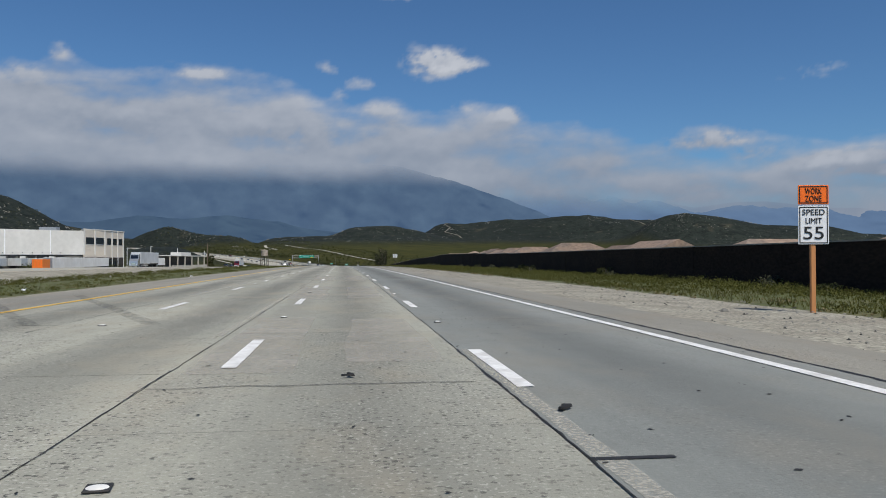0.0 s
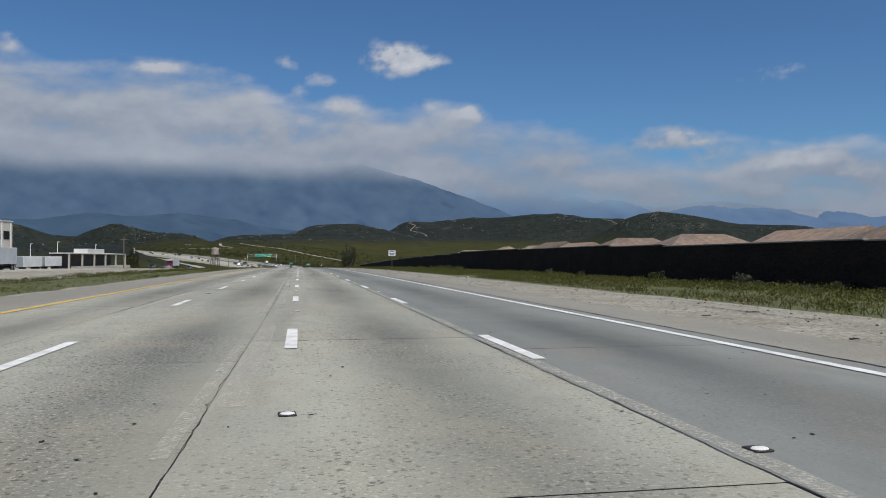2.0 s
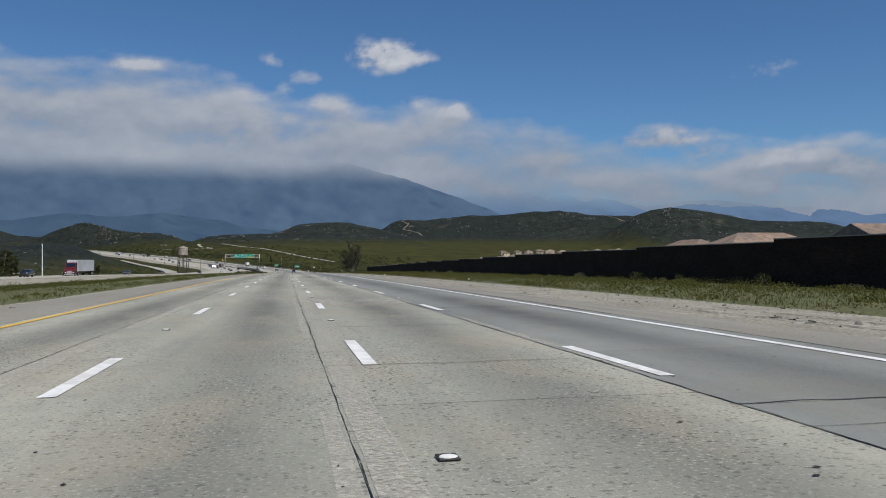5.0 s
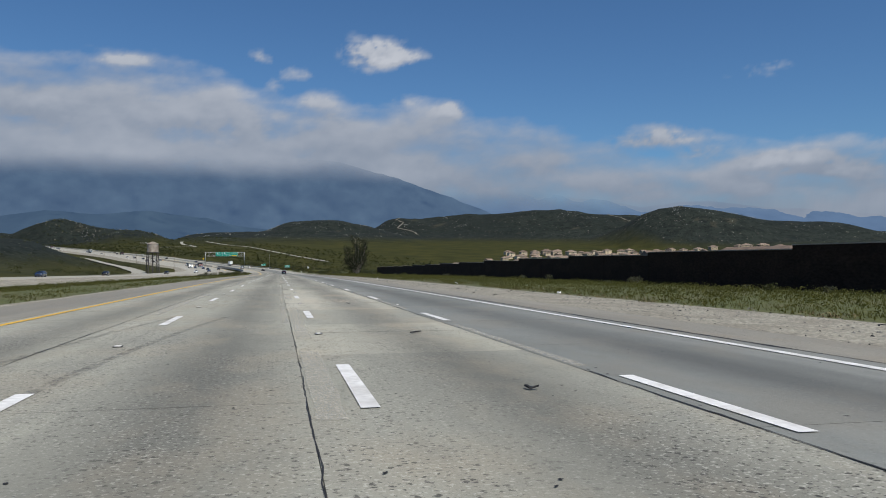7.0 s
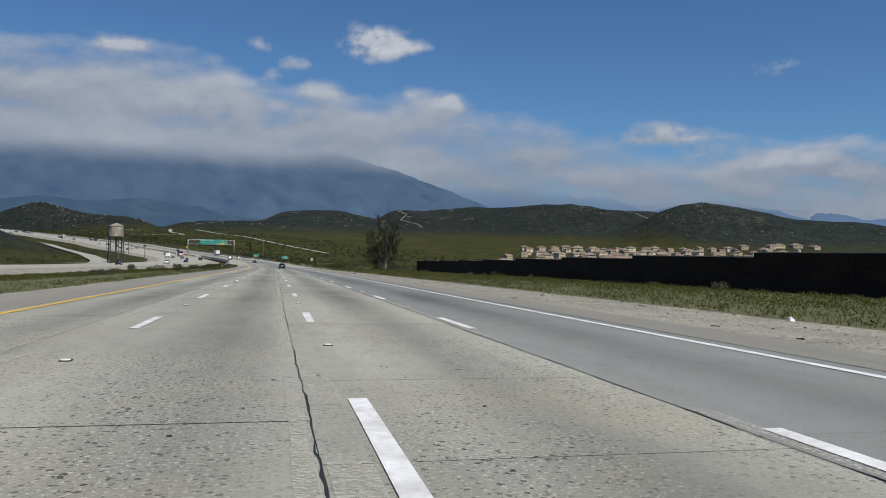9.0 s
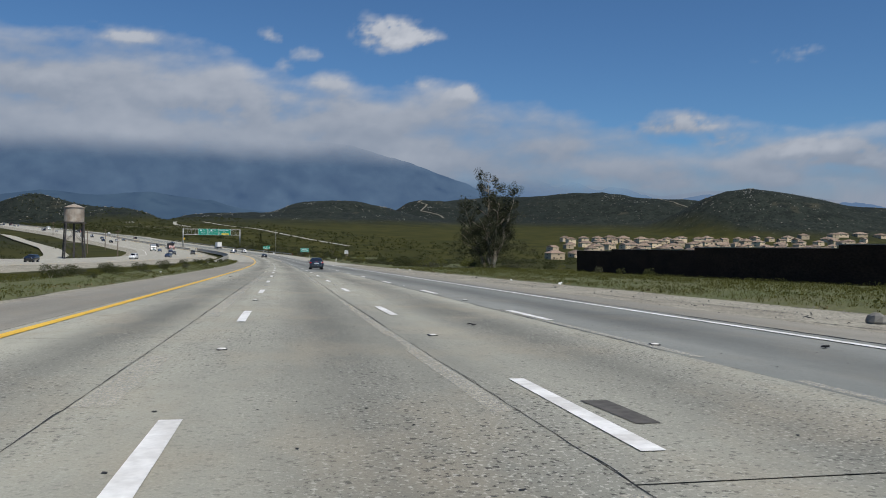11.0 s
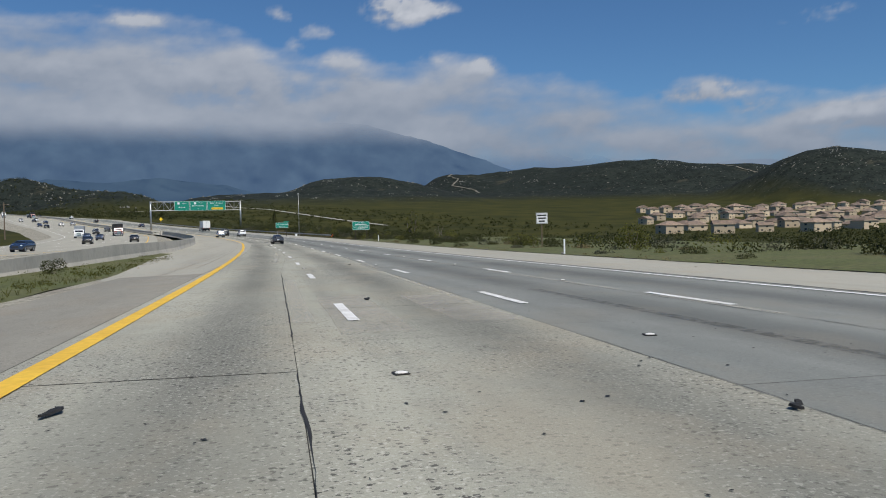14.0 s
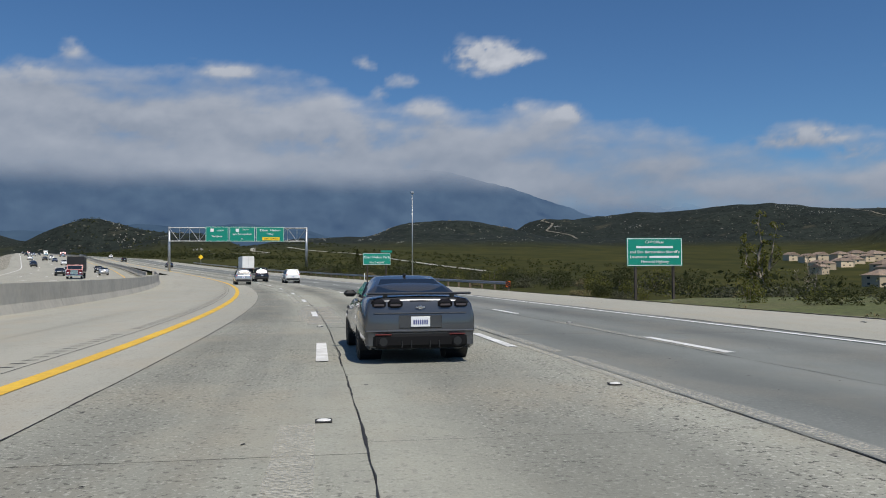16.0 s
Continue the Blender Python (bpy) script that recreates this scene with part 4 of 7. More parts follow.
# ---- gum tree ----
def gum_tree(name, label, height, spread, seed, leaf_mat, leaf=0.13, density=1.0, leaders=((0, 0, 1.0), (-0.28, 0.1, 0.72), (0.25, -0.1, 0.86), (0.1, 0.3, 0.6), (-0.1, -0.3, 0.5))):
    """Several upright leaders, side limbs, and leaf clumps hung unevenly along them; a dense skirt low down."""
    ob = tagged(new(name), label, "tree")
    r = random.Random(seed)
    wood, leaves = Geo(), Geo()
    for lx, ly, top in leaders:
        p = Vector((lx * spread * 0.12, ly * spread * 0.12, -0.2))
        goal = Vector((lx * spread, ly * spread, top * height * 0.97))
        steps = 9
        rad = 0.022 * height * (0.6 + 0.4 * top)
        for k in range(steps):
            f = (k + 1) / steps
            q = Vector((goal.x * f ** 0.8, goal.y * f ** 0.8, goal.z * f)) + Vector((r.uniform(-1, 1), r.uniform(-1, 1), 0)) * 0.022 * height * (f < 1)
            wood.tube(p, q, rad * (1 - 0.1 * k), rad * (1 - 0.1 * (k + 1)) + 0.005, 7, False)
            if f > 0.28:
                for _ in range(2 if f < 0.95 else 3):
                    a = r.uniform(0, 2 * math.pi)
                    reach = spread * r.uniform(0.08, 0.24) * (1.15 - 0.65 * f)
                    tip = q + Vector((math.cos(a) * reach, math.sin(a) * reach, reach * r.uniform(0.3, 1.1)))
                    wood.tube(q, tip, rad * 0.35 * (1.1 - f * 0.6), 0.012, 5, False)
                    for c in range(r.choice((2, 3, 4))):
                        w = q.lerp(tip, r.uniform(0.5, 1.1)) + Vector((r.uniform(-1, 1), r.uniform(-1, 1), r.uniform(-1, 1))) * spread * 0.035
                        s = spread * r.uniform(0.026, 0.058)
                        leaf_cloud(leaves, tuple(w), (s * 1.1, s * 1.1, s * 1.15), int(46 * density), leaf, r.randint(0, 99999))
            p = q
    for k in range(26):
        a = r.uniform(0, 2 * math.pi)
        q = r.uniform(0.1, 0.5) * spread
        leaf_cloud(leaves, (math.cos(a) * q, math.sin(a) * q, height * r.uniform(0.06, 0.36)), (spread * 0.10, spread * 0.10, height * 0.055), int(95 * density), leaf, r.randint(0, 9999))
    k = height / max(p[2] for p in leaves.v)
    for g in (wood, leaves):
        g.v = [(p[0] * k, p[1] * k, p[2] * k) for p in g.v]
    part("trunk", wood, M["bark"], ob, smooth=True)
    part("crown", leaves, leaf_mat, ob)
    return ob


gum = gum_tree("eucalyptus_tree", "tall ragged eucalyptus with several pale stems and dark drooping leaves", 12.2, 13.0, 11, M["leaf_gum"], 0.080, 2.3,
               ((-0.02, 0, 1.0), (-0.23, 0.1, 0.70), (0.22, -0.1, 0.86), (0.30, 0.2, 0.60), (-0.14, -0.3, 0.52), (0.10, 0.25, 0.93), (-0.24, -0.1, 0.45), (0.20, 0.1, 0.70), (0.02, -0.2, 0.74)))
gum.matrix_basis = pose(17.65, 432.3, terrain(17.65, 432.3), 0, 0, 8)

# ---- brush on the right beyond the wall, in the valley and on the left slope ----
brush_protos = []
for k, (mat, size, label, n) in enumerate((("leaf_brush", (1.3, 1.3, 1.3), "dense dark green roadside shrub", 700), ("leaf_grey", (1.1, 1.1, 0.8), "low grey-green sagebrush on dry soil", 520), ("leaf_bright", (0.9, 0.9, 1.5), "yellow-green young willow shrub in leaf", 520), ("leaf_dry", (0.8, 0.8, 0.6), "dry straw-coloured shrub on soil", 360))):
    brush_protos.append(shrub("shrub", M[mat], 20 + k, size, int(n * 1.9), 0.062, label, "roadside brush"))
placed = [[] for _ in brush_protos]
br = random.Random(9)
for k in range(225):
    s = br.uniform(425, 660)
    o = 9.6 + abs(br.gauss(0, 1)) * 9 + (1.2 if s < 470 else 0)
    x, y, z = road_pt(s, o)
    j = br.choices((0, 1, 2, 3), (5, 3, 2, 2))[0]
    placed[j].append((x, y, terrain(x, y) - 0.1, br.uniform(0.55, 1.25) * (0.6 if o < 13 else 1.0), br.uniform(0, 360)))
for k in range(60):
    s = br.uniform(300, 505)
    x, y, z = road_pt(s, -br.uniform(10.2, 15.0), -0.05)
    placed[br.choice((0, 1))].append((x, y, z, br.uniform(0.2, 0.5), br.uniform(0, 360)))
for j, rows in enumerate(placed):
    scatter(brush_protos[j], rows)
for mat, count, label in (("leaf_brush", 190, "tangled dark green thicket beyond the gravel verge"), ("leaf_grey", 170, "grey-green scrub beyond the gravel verge"), ("leaf_bright", 60, "yellow-green new growth beyond the gravel verge")):
    g = Geo()
    for k in range(count):
        x, y, z = road_pt(br.uniform(428, 670), 12.5 + abs(br.gauss(0, 1)) * 14)
        sz = br.uniform(0.45, 1.2)
        leaf_cloud(g, (x, y, terrain(x, y) + sz * 0.3), (sz * 1.2, sz * 1.2, sz * br.uniform(0.5, 0.9)), 230, 0.075, 5000 + k)
    tagged(part("thicket", g, M[mat]), label, "shrub", kind="stuff")
g = Geo()
for k in range(3300):
    if k < 2500:
        s = br.uniform(520, 1250)
        x, y = road_pt(s, 16 + br.uniform(0, 1) ** 1.3 * 230)[:2]
        if any(abs(x - a) < 5.5 and abs(y - b) < 4.5 for a, b in spots):
            continue
    else:
        s = br.uniform(150, 1000)
        x, y = road_pt(s, -(60 if s < 600 else 48) - br.uniform(0, 1) ** 1.4 * 150)[:2]
        if abs(x - float(np.interp(y, oy, ox))) < 14:
            continue
    sz = br.uniform(0.7, 2.0)
    near = y < 760
    leaf_cloud(g, (x, y, terrain(x, y) + sz * 0.3), (sz, sz, sz * 0.7), 70 if near else 26, 0.17 if near else 0.42, k)
tagged(part("valley_brush", g, M["leaf_brush"]), "scattered dark chaparral shrubs over the valley floor", "shrub", kind="stuff")

# pale boulders on the hills
g = Geo()
nests = []
for k in range(95):
    crest, front, rear = br.choice(RIDGES)
    q = br.uniform(1, len(crest) - 2)
    a, b = crest[int(q)], crest[int(q) + 1]
    nests.append((a[0] + (b[0] - a[0]) * (q % 1), a[1] + (b[1] - a[1]) * (q % 1) - abs(br.gauss(0, 0.55)) * front))
for k in range(34):
    nests.append((br.gauss(-205, 45), br.gauss(420, 50)))
for k in range(2200):
    nx_, ny_ = br.choice(nests)
    spread = br.choice((2.0, 4.0, 14.0))
    x, y = nx_ + br.gauss(0, spread), ny_ + br.gauss(0, spread * 1.3)
    if abs(x - float(np.interp(y, YS, CX))) < 60 and y < 1260:
        continue
    if abs(x - float(np.interp(y, oy, ox))) < 24 and y < 1260:
        continue
    z = terrain(x, y)
    r = br.uniform(0.25, 1.0) ** 2.5 * (0.75 if y > 900 else 0.55)
    ring = [[(x + q * r * br.uniform(0.8, 1.2) * math.cos(a), y + q * r * br.uniform(0.8, 1.2) * math.sin(a), z + hh * r) for a in np.linspace(0, 2 * math.pi, 7)[:-1]] for q, hh in ((1.0, -0.8), (1.1, 0.5), (0.6, 1.3))]
    g.loft(ring)
tagged(part("hill_boulders", g, M["boulder"]), "pale granite boulders scattered over the hills", "boulder", kind="stuff")

M["track"] = material("track_dirt", (0.19, 0.175, 0.145), 0.95, spread=0.3, scale=0.5, second=(0.12, 0.11, 0.08), scale2=0.12)
# worn dirt tracks down the front of the hills
for pts in (((196, 1562), (184, 1530), (193, 1500), (178, 1475), (197, 1440), (202, 1415)), ((512, 1408), (516, 1380), (523, 1352), (530, 1325)), ((582, 1172), (598, 1168), (612, 1172), (632, 1166))):
    g, w = Geo(), 2.0
    q = np.linspace(0, len(pts) - 1, 70)
    X, Y = np.interp(q, range(len(pts)), [p[0] for p in pts]), np.interp(q, range(len(pts)), [p[1] for p in pts])
    for _ in range(6):
        X[1:-1] = (X[:-2] + 2 * X[1:-1] + X[2:]) / 4
    for i in range(70):
        o = w * (0.7 + 0.5 * noise.noise((i * 0.3, pts[0][0], 0.0)))
        x0 = X[i] + 1.2 * noise.noise((i * 0.25, 3.0, pts[0][0]))
        for k in (-1, 0, 1):
            g.v.append((x0 + k * o, float(Y[i]), max(terrain(x0 + k * o, Y[i]), terrain(x0, Y[i])) + 0.7))
    g.f = [(3 * i + k, 3 * i + k + 1, 3 * i + k + 4, 3 * i + k + 3) for i in range(69) for k in (0, 1)]
    tagged(part("dirt_track", g, M["track"]), "pale dirt track worn down the face of a hill", "dirt track", kind="structure")

# ---- signs ----
def lettering(text, size, width=None, extrude=0.004):
    cu = bpy.data.curves.new("text", "FONT")
    cu.body, cu.size, cu.align_x, cu.align_y, cu.extrude = text, size, "CENTER", "CENTER", extrude
    tmp = bpy.data.objects.new("text", cu)
    scene.collection.objects.link(tmp)
    dg = bpy.context.evaluated_depsgraph_get()
    me = bpy.data.meshes.new_from_object(tmp.evaluated_get(dg))
    bpy.data.objects.remove(tmp)
    if width:
        xs = [v.co.x for v in me.vertices]
        k = width / (max(xs) - min(xs))
        for v in me.vertices:
            v.co.x *= k
    me.transform(pose(0, 0, 0, 90))
    return me


def word(text, size, at, mat, parent, width=None, name="word"):
    me = lettering(text, size, width)
    me.materials.append(mat)
    ob = part(name, me, None, parent)
    ob.location = at
    return ob


def plate(w, h, at, mat, parent, border=None, name="panel", label="", t=0.02):
    p = part(name, Geo().soft_box((at[0], at[1], at[2]), (w, t, h), 0.006), mat, parent, label)
    if border:
        b = 0.018 * max(1, h / 0.9)
        for cx, cz, sx, sz in ((0, h / 2 - 1.6 * b, w - 2.4 * b, b), (0, -h / 2 + 1.6 * b, w - 2.4 * b, b), (-w / 2 + 1.6 * b, 0, b, h - 3.2 * b), (w / 2 - 1.6 * b, 0, b, h - 3.2 * b)):
            part("border", Geo().box((at[0] + cx, at[1] - t / 2 - 0.002, at[2] + cz), (sx, 0.004, sz)), border, parent)
    return p


sign = thing("work_zone_sign", "orange and white speed limit sign on an orange post", "road sign")
sign.matrix_basis = pose(8.60, 13.85, -0.1, 0, 0, -12)
part("post", Geo().soft_box((0.0, 0.05, 0.75), (0.085, 0.085, 1.9), 0.01), M["orange_wood"], sign)
plate(0.55, 0.36, (0, 0, 2.20), M["sign_orange"], sign, M["black"], label="orange plate")
plate(0.55, 0.72, (0, 0, 1.635), M["sign_white"], sign, M["black"], label="white plate")
word("WORK", 0.155, (0, -0.016, 2.265), M["black"], sign, 0.30)
word("ZONE", 0.155, (0, -0.016, 2.125), M["black"], sign, 0.30)
word("SPEED", 0.15, (0, -0.016, 1.87), M["black"], sign, 0.40)
word("LIMIT", 0.15, (0, -0.016, 1.71), M["black"], sign, 0.29)
word("55", 0.34, (0, -0.016, 1.475), M["black"], sign, 0.36)


def notice(x, y, base, w, h, zc, lines, label):
    ob = thing("notice_sign", label, "road sign")
    ob.matrix_basis = pose(x, y, base, 0, 0, -4)
    part("post", Geo().soft_box((0, 0.045, (zc - base) / 2 - 0.1), (0.06, 0.06, zc - base + 0.5), 0.006), M["wood"], ob)
    plate(w, h, (0, 0, zc - base), M["sign_white"], ob, M["black"])
    for i, k in enumerate(lines):
        part("text_bar", Geo().box((0, -0.014, zc - base + h * (0.27 - 0.27 * i)), (w * k, 0.004, h * 0.13)), M["black"], ob)
    return ob


notice(8.72, 150.4, -0.55, 0.86, 0.66, 1.52, (0.7, 0.78, 0.6), "white roadside notice sign with black lettering on a post")
notice(5.87, 505.1, -4.9, 0.74, 0.68, -2.92, (0.78, 0.66, 0.5), "white rectangular roadside notice on a dark wooden post")


M["post_dark"] = material("weathered_dark_timber", (0.060, 0.050, 0.042), 0.9, spread=0.3, scale=6, second=(0.035, 0.030, 0.026), scale2=1.5)


def green_sign(x, y, base, w, h, zc, label, posts=(-0.34, 0.34), turn=4):
    ob = thing("guide_sign", label, "road sign")
    ob.matrix_basis = pose(x, y, base, 0, 0, turn)
    for k in posts:
        part("post", Geo().soft_box((k * w, 0.06, (zc - base) / 2 - 0.15), (0.09, 0.09, zc - base + 0.3), 0.008), M["post_dark"], ob)
    plate(w, h, (0, 0, zc - base), M["sign_green"], ob, M["sign_white"])
    return ob, zc - base


ob, zc = green_sign(-1.56, 562.69, -5.2, 2.26, 1.10, -2.92, "large green memorial highway sign on two dark posts")
white = M["sign_white"]
word("CHP Officer", 0.15, (0, -0.016, zc + 0.38), white, ob)
part("text_bar", Geo().box((0, -0.014, zc + 0.19), (1.5, 0.004, 0.08)), white, ob)
word("and San Bernardino Sheriff's", 0.15, (0, -0.016, zc), white, ob, 2.02)
word("Lieutenant", 0.14, (-0.66, -0.016, zc - 0.19), white, ob, 0.68)
part("text_bar", Geo().box((0.38, -0.014, zc - 0.19), (1.2, 0.004, 0.08)), white, ob)
word("Memorial Highway", 0.15, (0, -0.016, zc - 0.38), white, ob)
ob, zc = green_sign(-12.7, 591.5, -4.75, 2.06, 0.86, -2.47, "green park guide sign on two timber posts", turn=10)
word("Glen Helen Park", 0.26, (0, -0.016, zc + 0.13), white, ob, 1.95)
word("NEXT RIGHT", 0.19, (0, -0.016, zc - 0.27), white, ob, 1.1)
part("tab", Geo().box((0.72, -0.004, zc + 0.56), (0.85, 0.02, 0.15)), M["sign_green"], ob)

# sign gantry over the carriageway
gantry = thing("sign_gantry", "steel truss gantry with three green freeway guide panels", "sign gantry")
GY, GA = 660.0, 6.0
gx0, gx1, gz0 = -45.9, -24.9, -2.2
gantry.matrix_basis = pose((gx0 + gx1) / 2, GY, gz0, 0, 0, GA)
half = (gx1 - gx0) / 2 / math.cos(radians(GA))
for k in (-1, 1):
    part("post", Geo().tube((k * half, 0, -0.8), (k * half, 0, 6.5), 0.23, 0.19, 12), M["steel"], gantry, smooth=True)
for yy in (-0.35, 0.35):
    for zz_ in (4.25, 6.35):
        part("chord", Geo().tube((-half, yy, zz_), (half, yy, zz_), 0.07, n=8), M["steel"], gantry)
for k in range(14):
    a, b = -half + k * 2 * half / 14, -half + (k + 1) * 2 * half / 14
    part("brace", Geo().tube((a, -0.35, 4.25 if k % 2 else 6.35), (b, -0.35, 6.35 if k % 2 else 4.25), 0.045, n=6), M["steel"], gantry)
    part("brace", Geo().tube((a, 0.35, 4.25), (a, 0.35, 6.35), 0.04, n=6), M["steel"], gantry)
for x0, w, rows in ((-3.3, 3.5, (("NORTH", 0.30, 0.55), ("Barstow", 0.48, -0.35))), (0.55, 3.95, (("SOUTH", 0.30, 0.70), ("San Bernardino", 0.48, 0.0), ("TO", 0.26, -0.75))), (4.85, 4.4, (("Glen Helen", 0.46, 0.62), ("Pkwy", 0.46, 0.05)))):
    p = plate(w, 2.35, (x0, -0.5, 5.35), M["sign_green"], gantry, M["sign_white"], t=0.06)
    for t, size, dz in rows:
        word(t, size, (x0 + (0.5 if t in ("NORTH", "SOUTH") else 0), -0.54, 5.35 + dz), white, gantry, w * 0.72 if len(t) > 8 else None)
    if x0 < 3:
        part("route_shield", Geo().soft_box((x0 - 0.75, -0.54, 5.35 + 0.6), (0.5, 0.02, 0.5), 0.1), M["sign_white"], gantry, "route shield")
part("exit_panel", Geo().soft_box((5.0, -0.55, 4.62), (2.7, 0.03, 0.5), 0.01), M["sign_yellow"], gantry, "yellow exit-only panel")
word("EXIT ONLY", 0.32, (5.0, -0.575, 4.62), M["black"], gantry, 2.2)

# tall lighting mast beyond the park sign
mast = thing("light_mast", "tall slim steel lighting mast", "street lamp")
mast.matrix_basis = pose(-9.95, 595, -4.9)
part("pole", Geo().tube((0, 0, 0), (0, 0, 7.7), 0.05, 0.03, 8), M["steel"], mast, smooth=True)
part("lamp_head", Geo().soft_box((0, 0, 7.75), (0.28, 0.28, 0.14), 0.03), M["steel"], mast)
part("base_box", Geo().soft_box((-0.5, 0, 0.5), (0.35, 0.3, 0.9), 0.03), M["sign_white"], mast, "pale cabinet at the foot")

diamond = thing("warning_sign", "small yellow diamond warning sign on a post", "road sign")
diamond.matrix_basis = on_road(700, 6.0)
part("post", Geo().tube((0, 0, -0.5), (0, 0, 1.6), 0.035, n=6), M["steel"], diamond)
part("panel", Geo().box((0, -0.05, 1.9), (0.75, 0.02, 0.75), pose(0, 0, 1.9, 0, 45, 0) @ pose(0, 0, -1.9)), M["sign_yellow"], diamond)

# guard rail on the right
rail = thing("guard_rail", "steel beam guard rail on timber posts with striped end plate", "guard rail")
rail_pts = [road_pt(s, 9.4 if s < 640 else 8.5, -0.1) for s in np.arange(577, 720, 2.4)]
prof = [(0.0, 0.30), (-0.035, 0.34), (0.0, 0.39), (-0.035, 0.44), (0.0, 0.48), (0.02, 0.48), (0.02, 0.30)]
rings = [[(p[0] + o, p[1], p[2] + h) for o, h in prof] for p in rail_pts]
part("beam", Geo().loft(rings), M["steel"], rail)
for p in rail_pts:
    part("post", Geo().soft_box((p[0] + 0.1, p[1], p[2] + 0.1), (0.12, 0.12, 0.8), 0.01), M["wood"], rail)
p = rail_pts[0]
part("end_plate", Geo().box((p[0] + 0.05, p[1] - 0.1, p[2] + 0.34), (0.27, 0.03, 0.34)), M["sign_orange"], rail, "orange and black end plate")
for k in (-1, 0, 1):
    part("stripe", Geo().box((0, 0, 0), (0.30, 0.012, 0.072), pose(p[0] + 0.05, p[1] - 0.12, p[2] + 0.34 + k * 0.105, 0, 28, 0)), M["black"], rail)

# paddle marker posts
mk = thing("marker_post", "white flexible marker post at the road edge", "marker post", "marker posts")
part("paddle", Geo().soft_box((0, 0, 0.35), (0.075, 0.02, 0.75), 0.008), M["sign_white"], mk)
for i, (s, o) in enumerate(((492, 9.0), (548, 9.4), (610, 8.4))):
    m = on_road(s, o, -0.12)
    if i:
        copy_thing(mk, m)
    else:
        mk.matrix_basis = m

# ---- water tower ----
tower = thing("water_tower", "old steel water tank on a braced lattice stand", "water tower")
tower.matrix_basis = pose(-56.4, 545.0, -6.3, 0, 0, 20)
M["tank"] = material("rusty_pale_tank", (0.42, 0.37, 0.31), 0.7, 0.2, spread=0.15, scale=1.2, second=(0.30, 0.24, 0.19), scale2=0.5)
M["dark_steel"] = material("dark_steel", (0.10, 0.09, 0.085), 0.7, 0.5, spread=0.2)
part("tank", Geo().tube((0, 0, 9.6), (0, 0, 13.0), 2.25, 2.25, 24), M["tank"], tower)
part("roof", Geo().tube((0, 0, 13.0), (0, 0, 13.9), 2.45, 0.15, 24), M["tank"], tower, "shallow cone roof")
part("platform", Geo().tube((0, 0, 9.25), (0, 0, 9.5), 2.7, 2.7, 24), M["dark_steel"], tower)
part("riser", Geo().tube((0, 0, 0), (0, 0, 9.3), 0.25, n=8), M["dark_steel"], tower)
legs = [(a * 2.3, b * 2.3) for a, b in ((1, 1), (-1, 1), (-1, -1), (1, -1))]
for a, b in legs:
    part("leg", Geo().tube((a * 1.0, b * 1.0, -0.4), (a * 0.82, b * 0.82, 9.3), 0.16, n=8), M["dark_steel"], tower)
for i in range(4):
    (a, b), (c, d) = legs[i], legs[(i + 1) % 4]
    for z0, z1 in ((0.3, 4.6), (4.6, 9.0)):
        part("brace", Geo().tube((a * 0.95, b * 0.95, z0), (c * 0.9, d * 0.9, z1), 0.05, n=6), M["dark_steel"], tower)
        part("brace", Geo().tube((c * 0.95, d * 0.95, z0), (a * 0.9, b * 0.9, z1), 0.05, n=6), M["dark_steel"], tower)
    part("girt", Geo().tube((a * 0.92, b * 0.92, 4.6), (c * 0.92, d * 0.92, 4.6), 0.07, n=6), M["dark_steel"], tower)

# ---- warehouse ----
M["trailer_door"] = material("white_roller_door", (0.62, 0.62, 0.60), 0.6, spread=0.1, second=(0.45, 0.45, 0.43), scale2=0.8)
wh = thing("warehouse", "long white distribution warehouse with truck docks and a windowed office end", "warehouse", kind="")
M["cream_panel"] = material("cream_panel", (0.60, 0.54, 0.46), 0.85, spread=0.06, second=(0.54, 0.49, 0.42), scale2=0.1)
# dark colour stands in for the shade of the dock recess
M["dock_wall"] = material("recess_shade_wall", (0.16, 0.155, 0.145), 0.9, spread=0.25, second=(0.08, 0.078, 0.072), scale2=0.3)
WH_END, WH_BEND, WH_TURN, WH_FAR = (-70.5, 222.0), (-67.8, 232.0), (-66.3, 245.0), (-125.0, 174.0)


def prism(corners, z0, z1):
    return Geo().loft([[(x, y, z) for x, y in corners] for z in (z0, z1)])


def along(a, b):
    """Frame of a wall from a to b: x runs along it, -y points out of it."""
    return pose(a[0], a[1], 0, 0, 0, math.degrees(math.atan2(b[1] - a[1], b[0] - a[0])))


def wall_box(at, u, out, z, size):
    return Geo().box((u, -out, z), size, at)


part("hall", prism([WH_FAR, WH_END, (-78, 246), (-140, 214)], 2.2, 8.6), M["plaster_white"], wh)
part("dock_storey", prism([(-125, 174.25), (-70.6, 222.2), (-78, 245.9), (-139.9, 214)], -1.7, 2.2), M["dock_wall"], wh, "dark dock storey")
part("office", prism([(-70.45, 222.05), WH_BEND, WH_TURN, (-80, 247)], -1.7, 9.0), M["cream_panel"], wh, "cream office block")
part("office_parapet", prism([(-70.55, 221.9), (-67.65, 231.95), (-66.15, 245.1), (-80, 247.2)], 9.0, 9.22), M["plaster_white"], wh)
part("roof_unit", Geo().soft_box((-82, 230, 9.2), (4.5, 3, 1.3), 0.1), M["steel"], wh)
at = along(WH_END, WH_BEND)
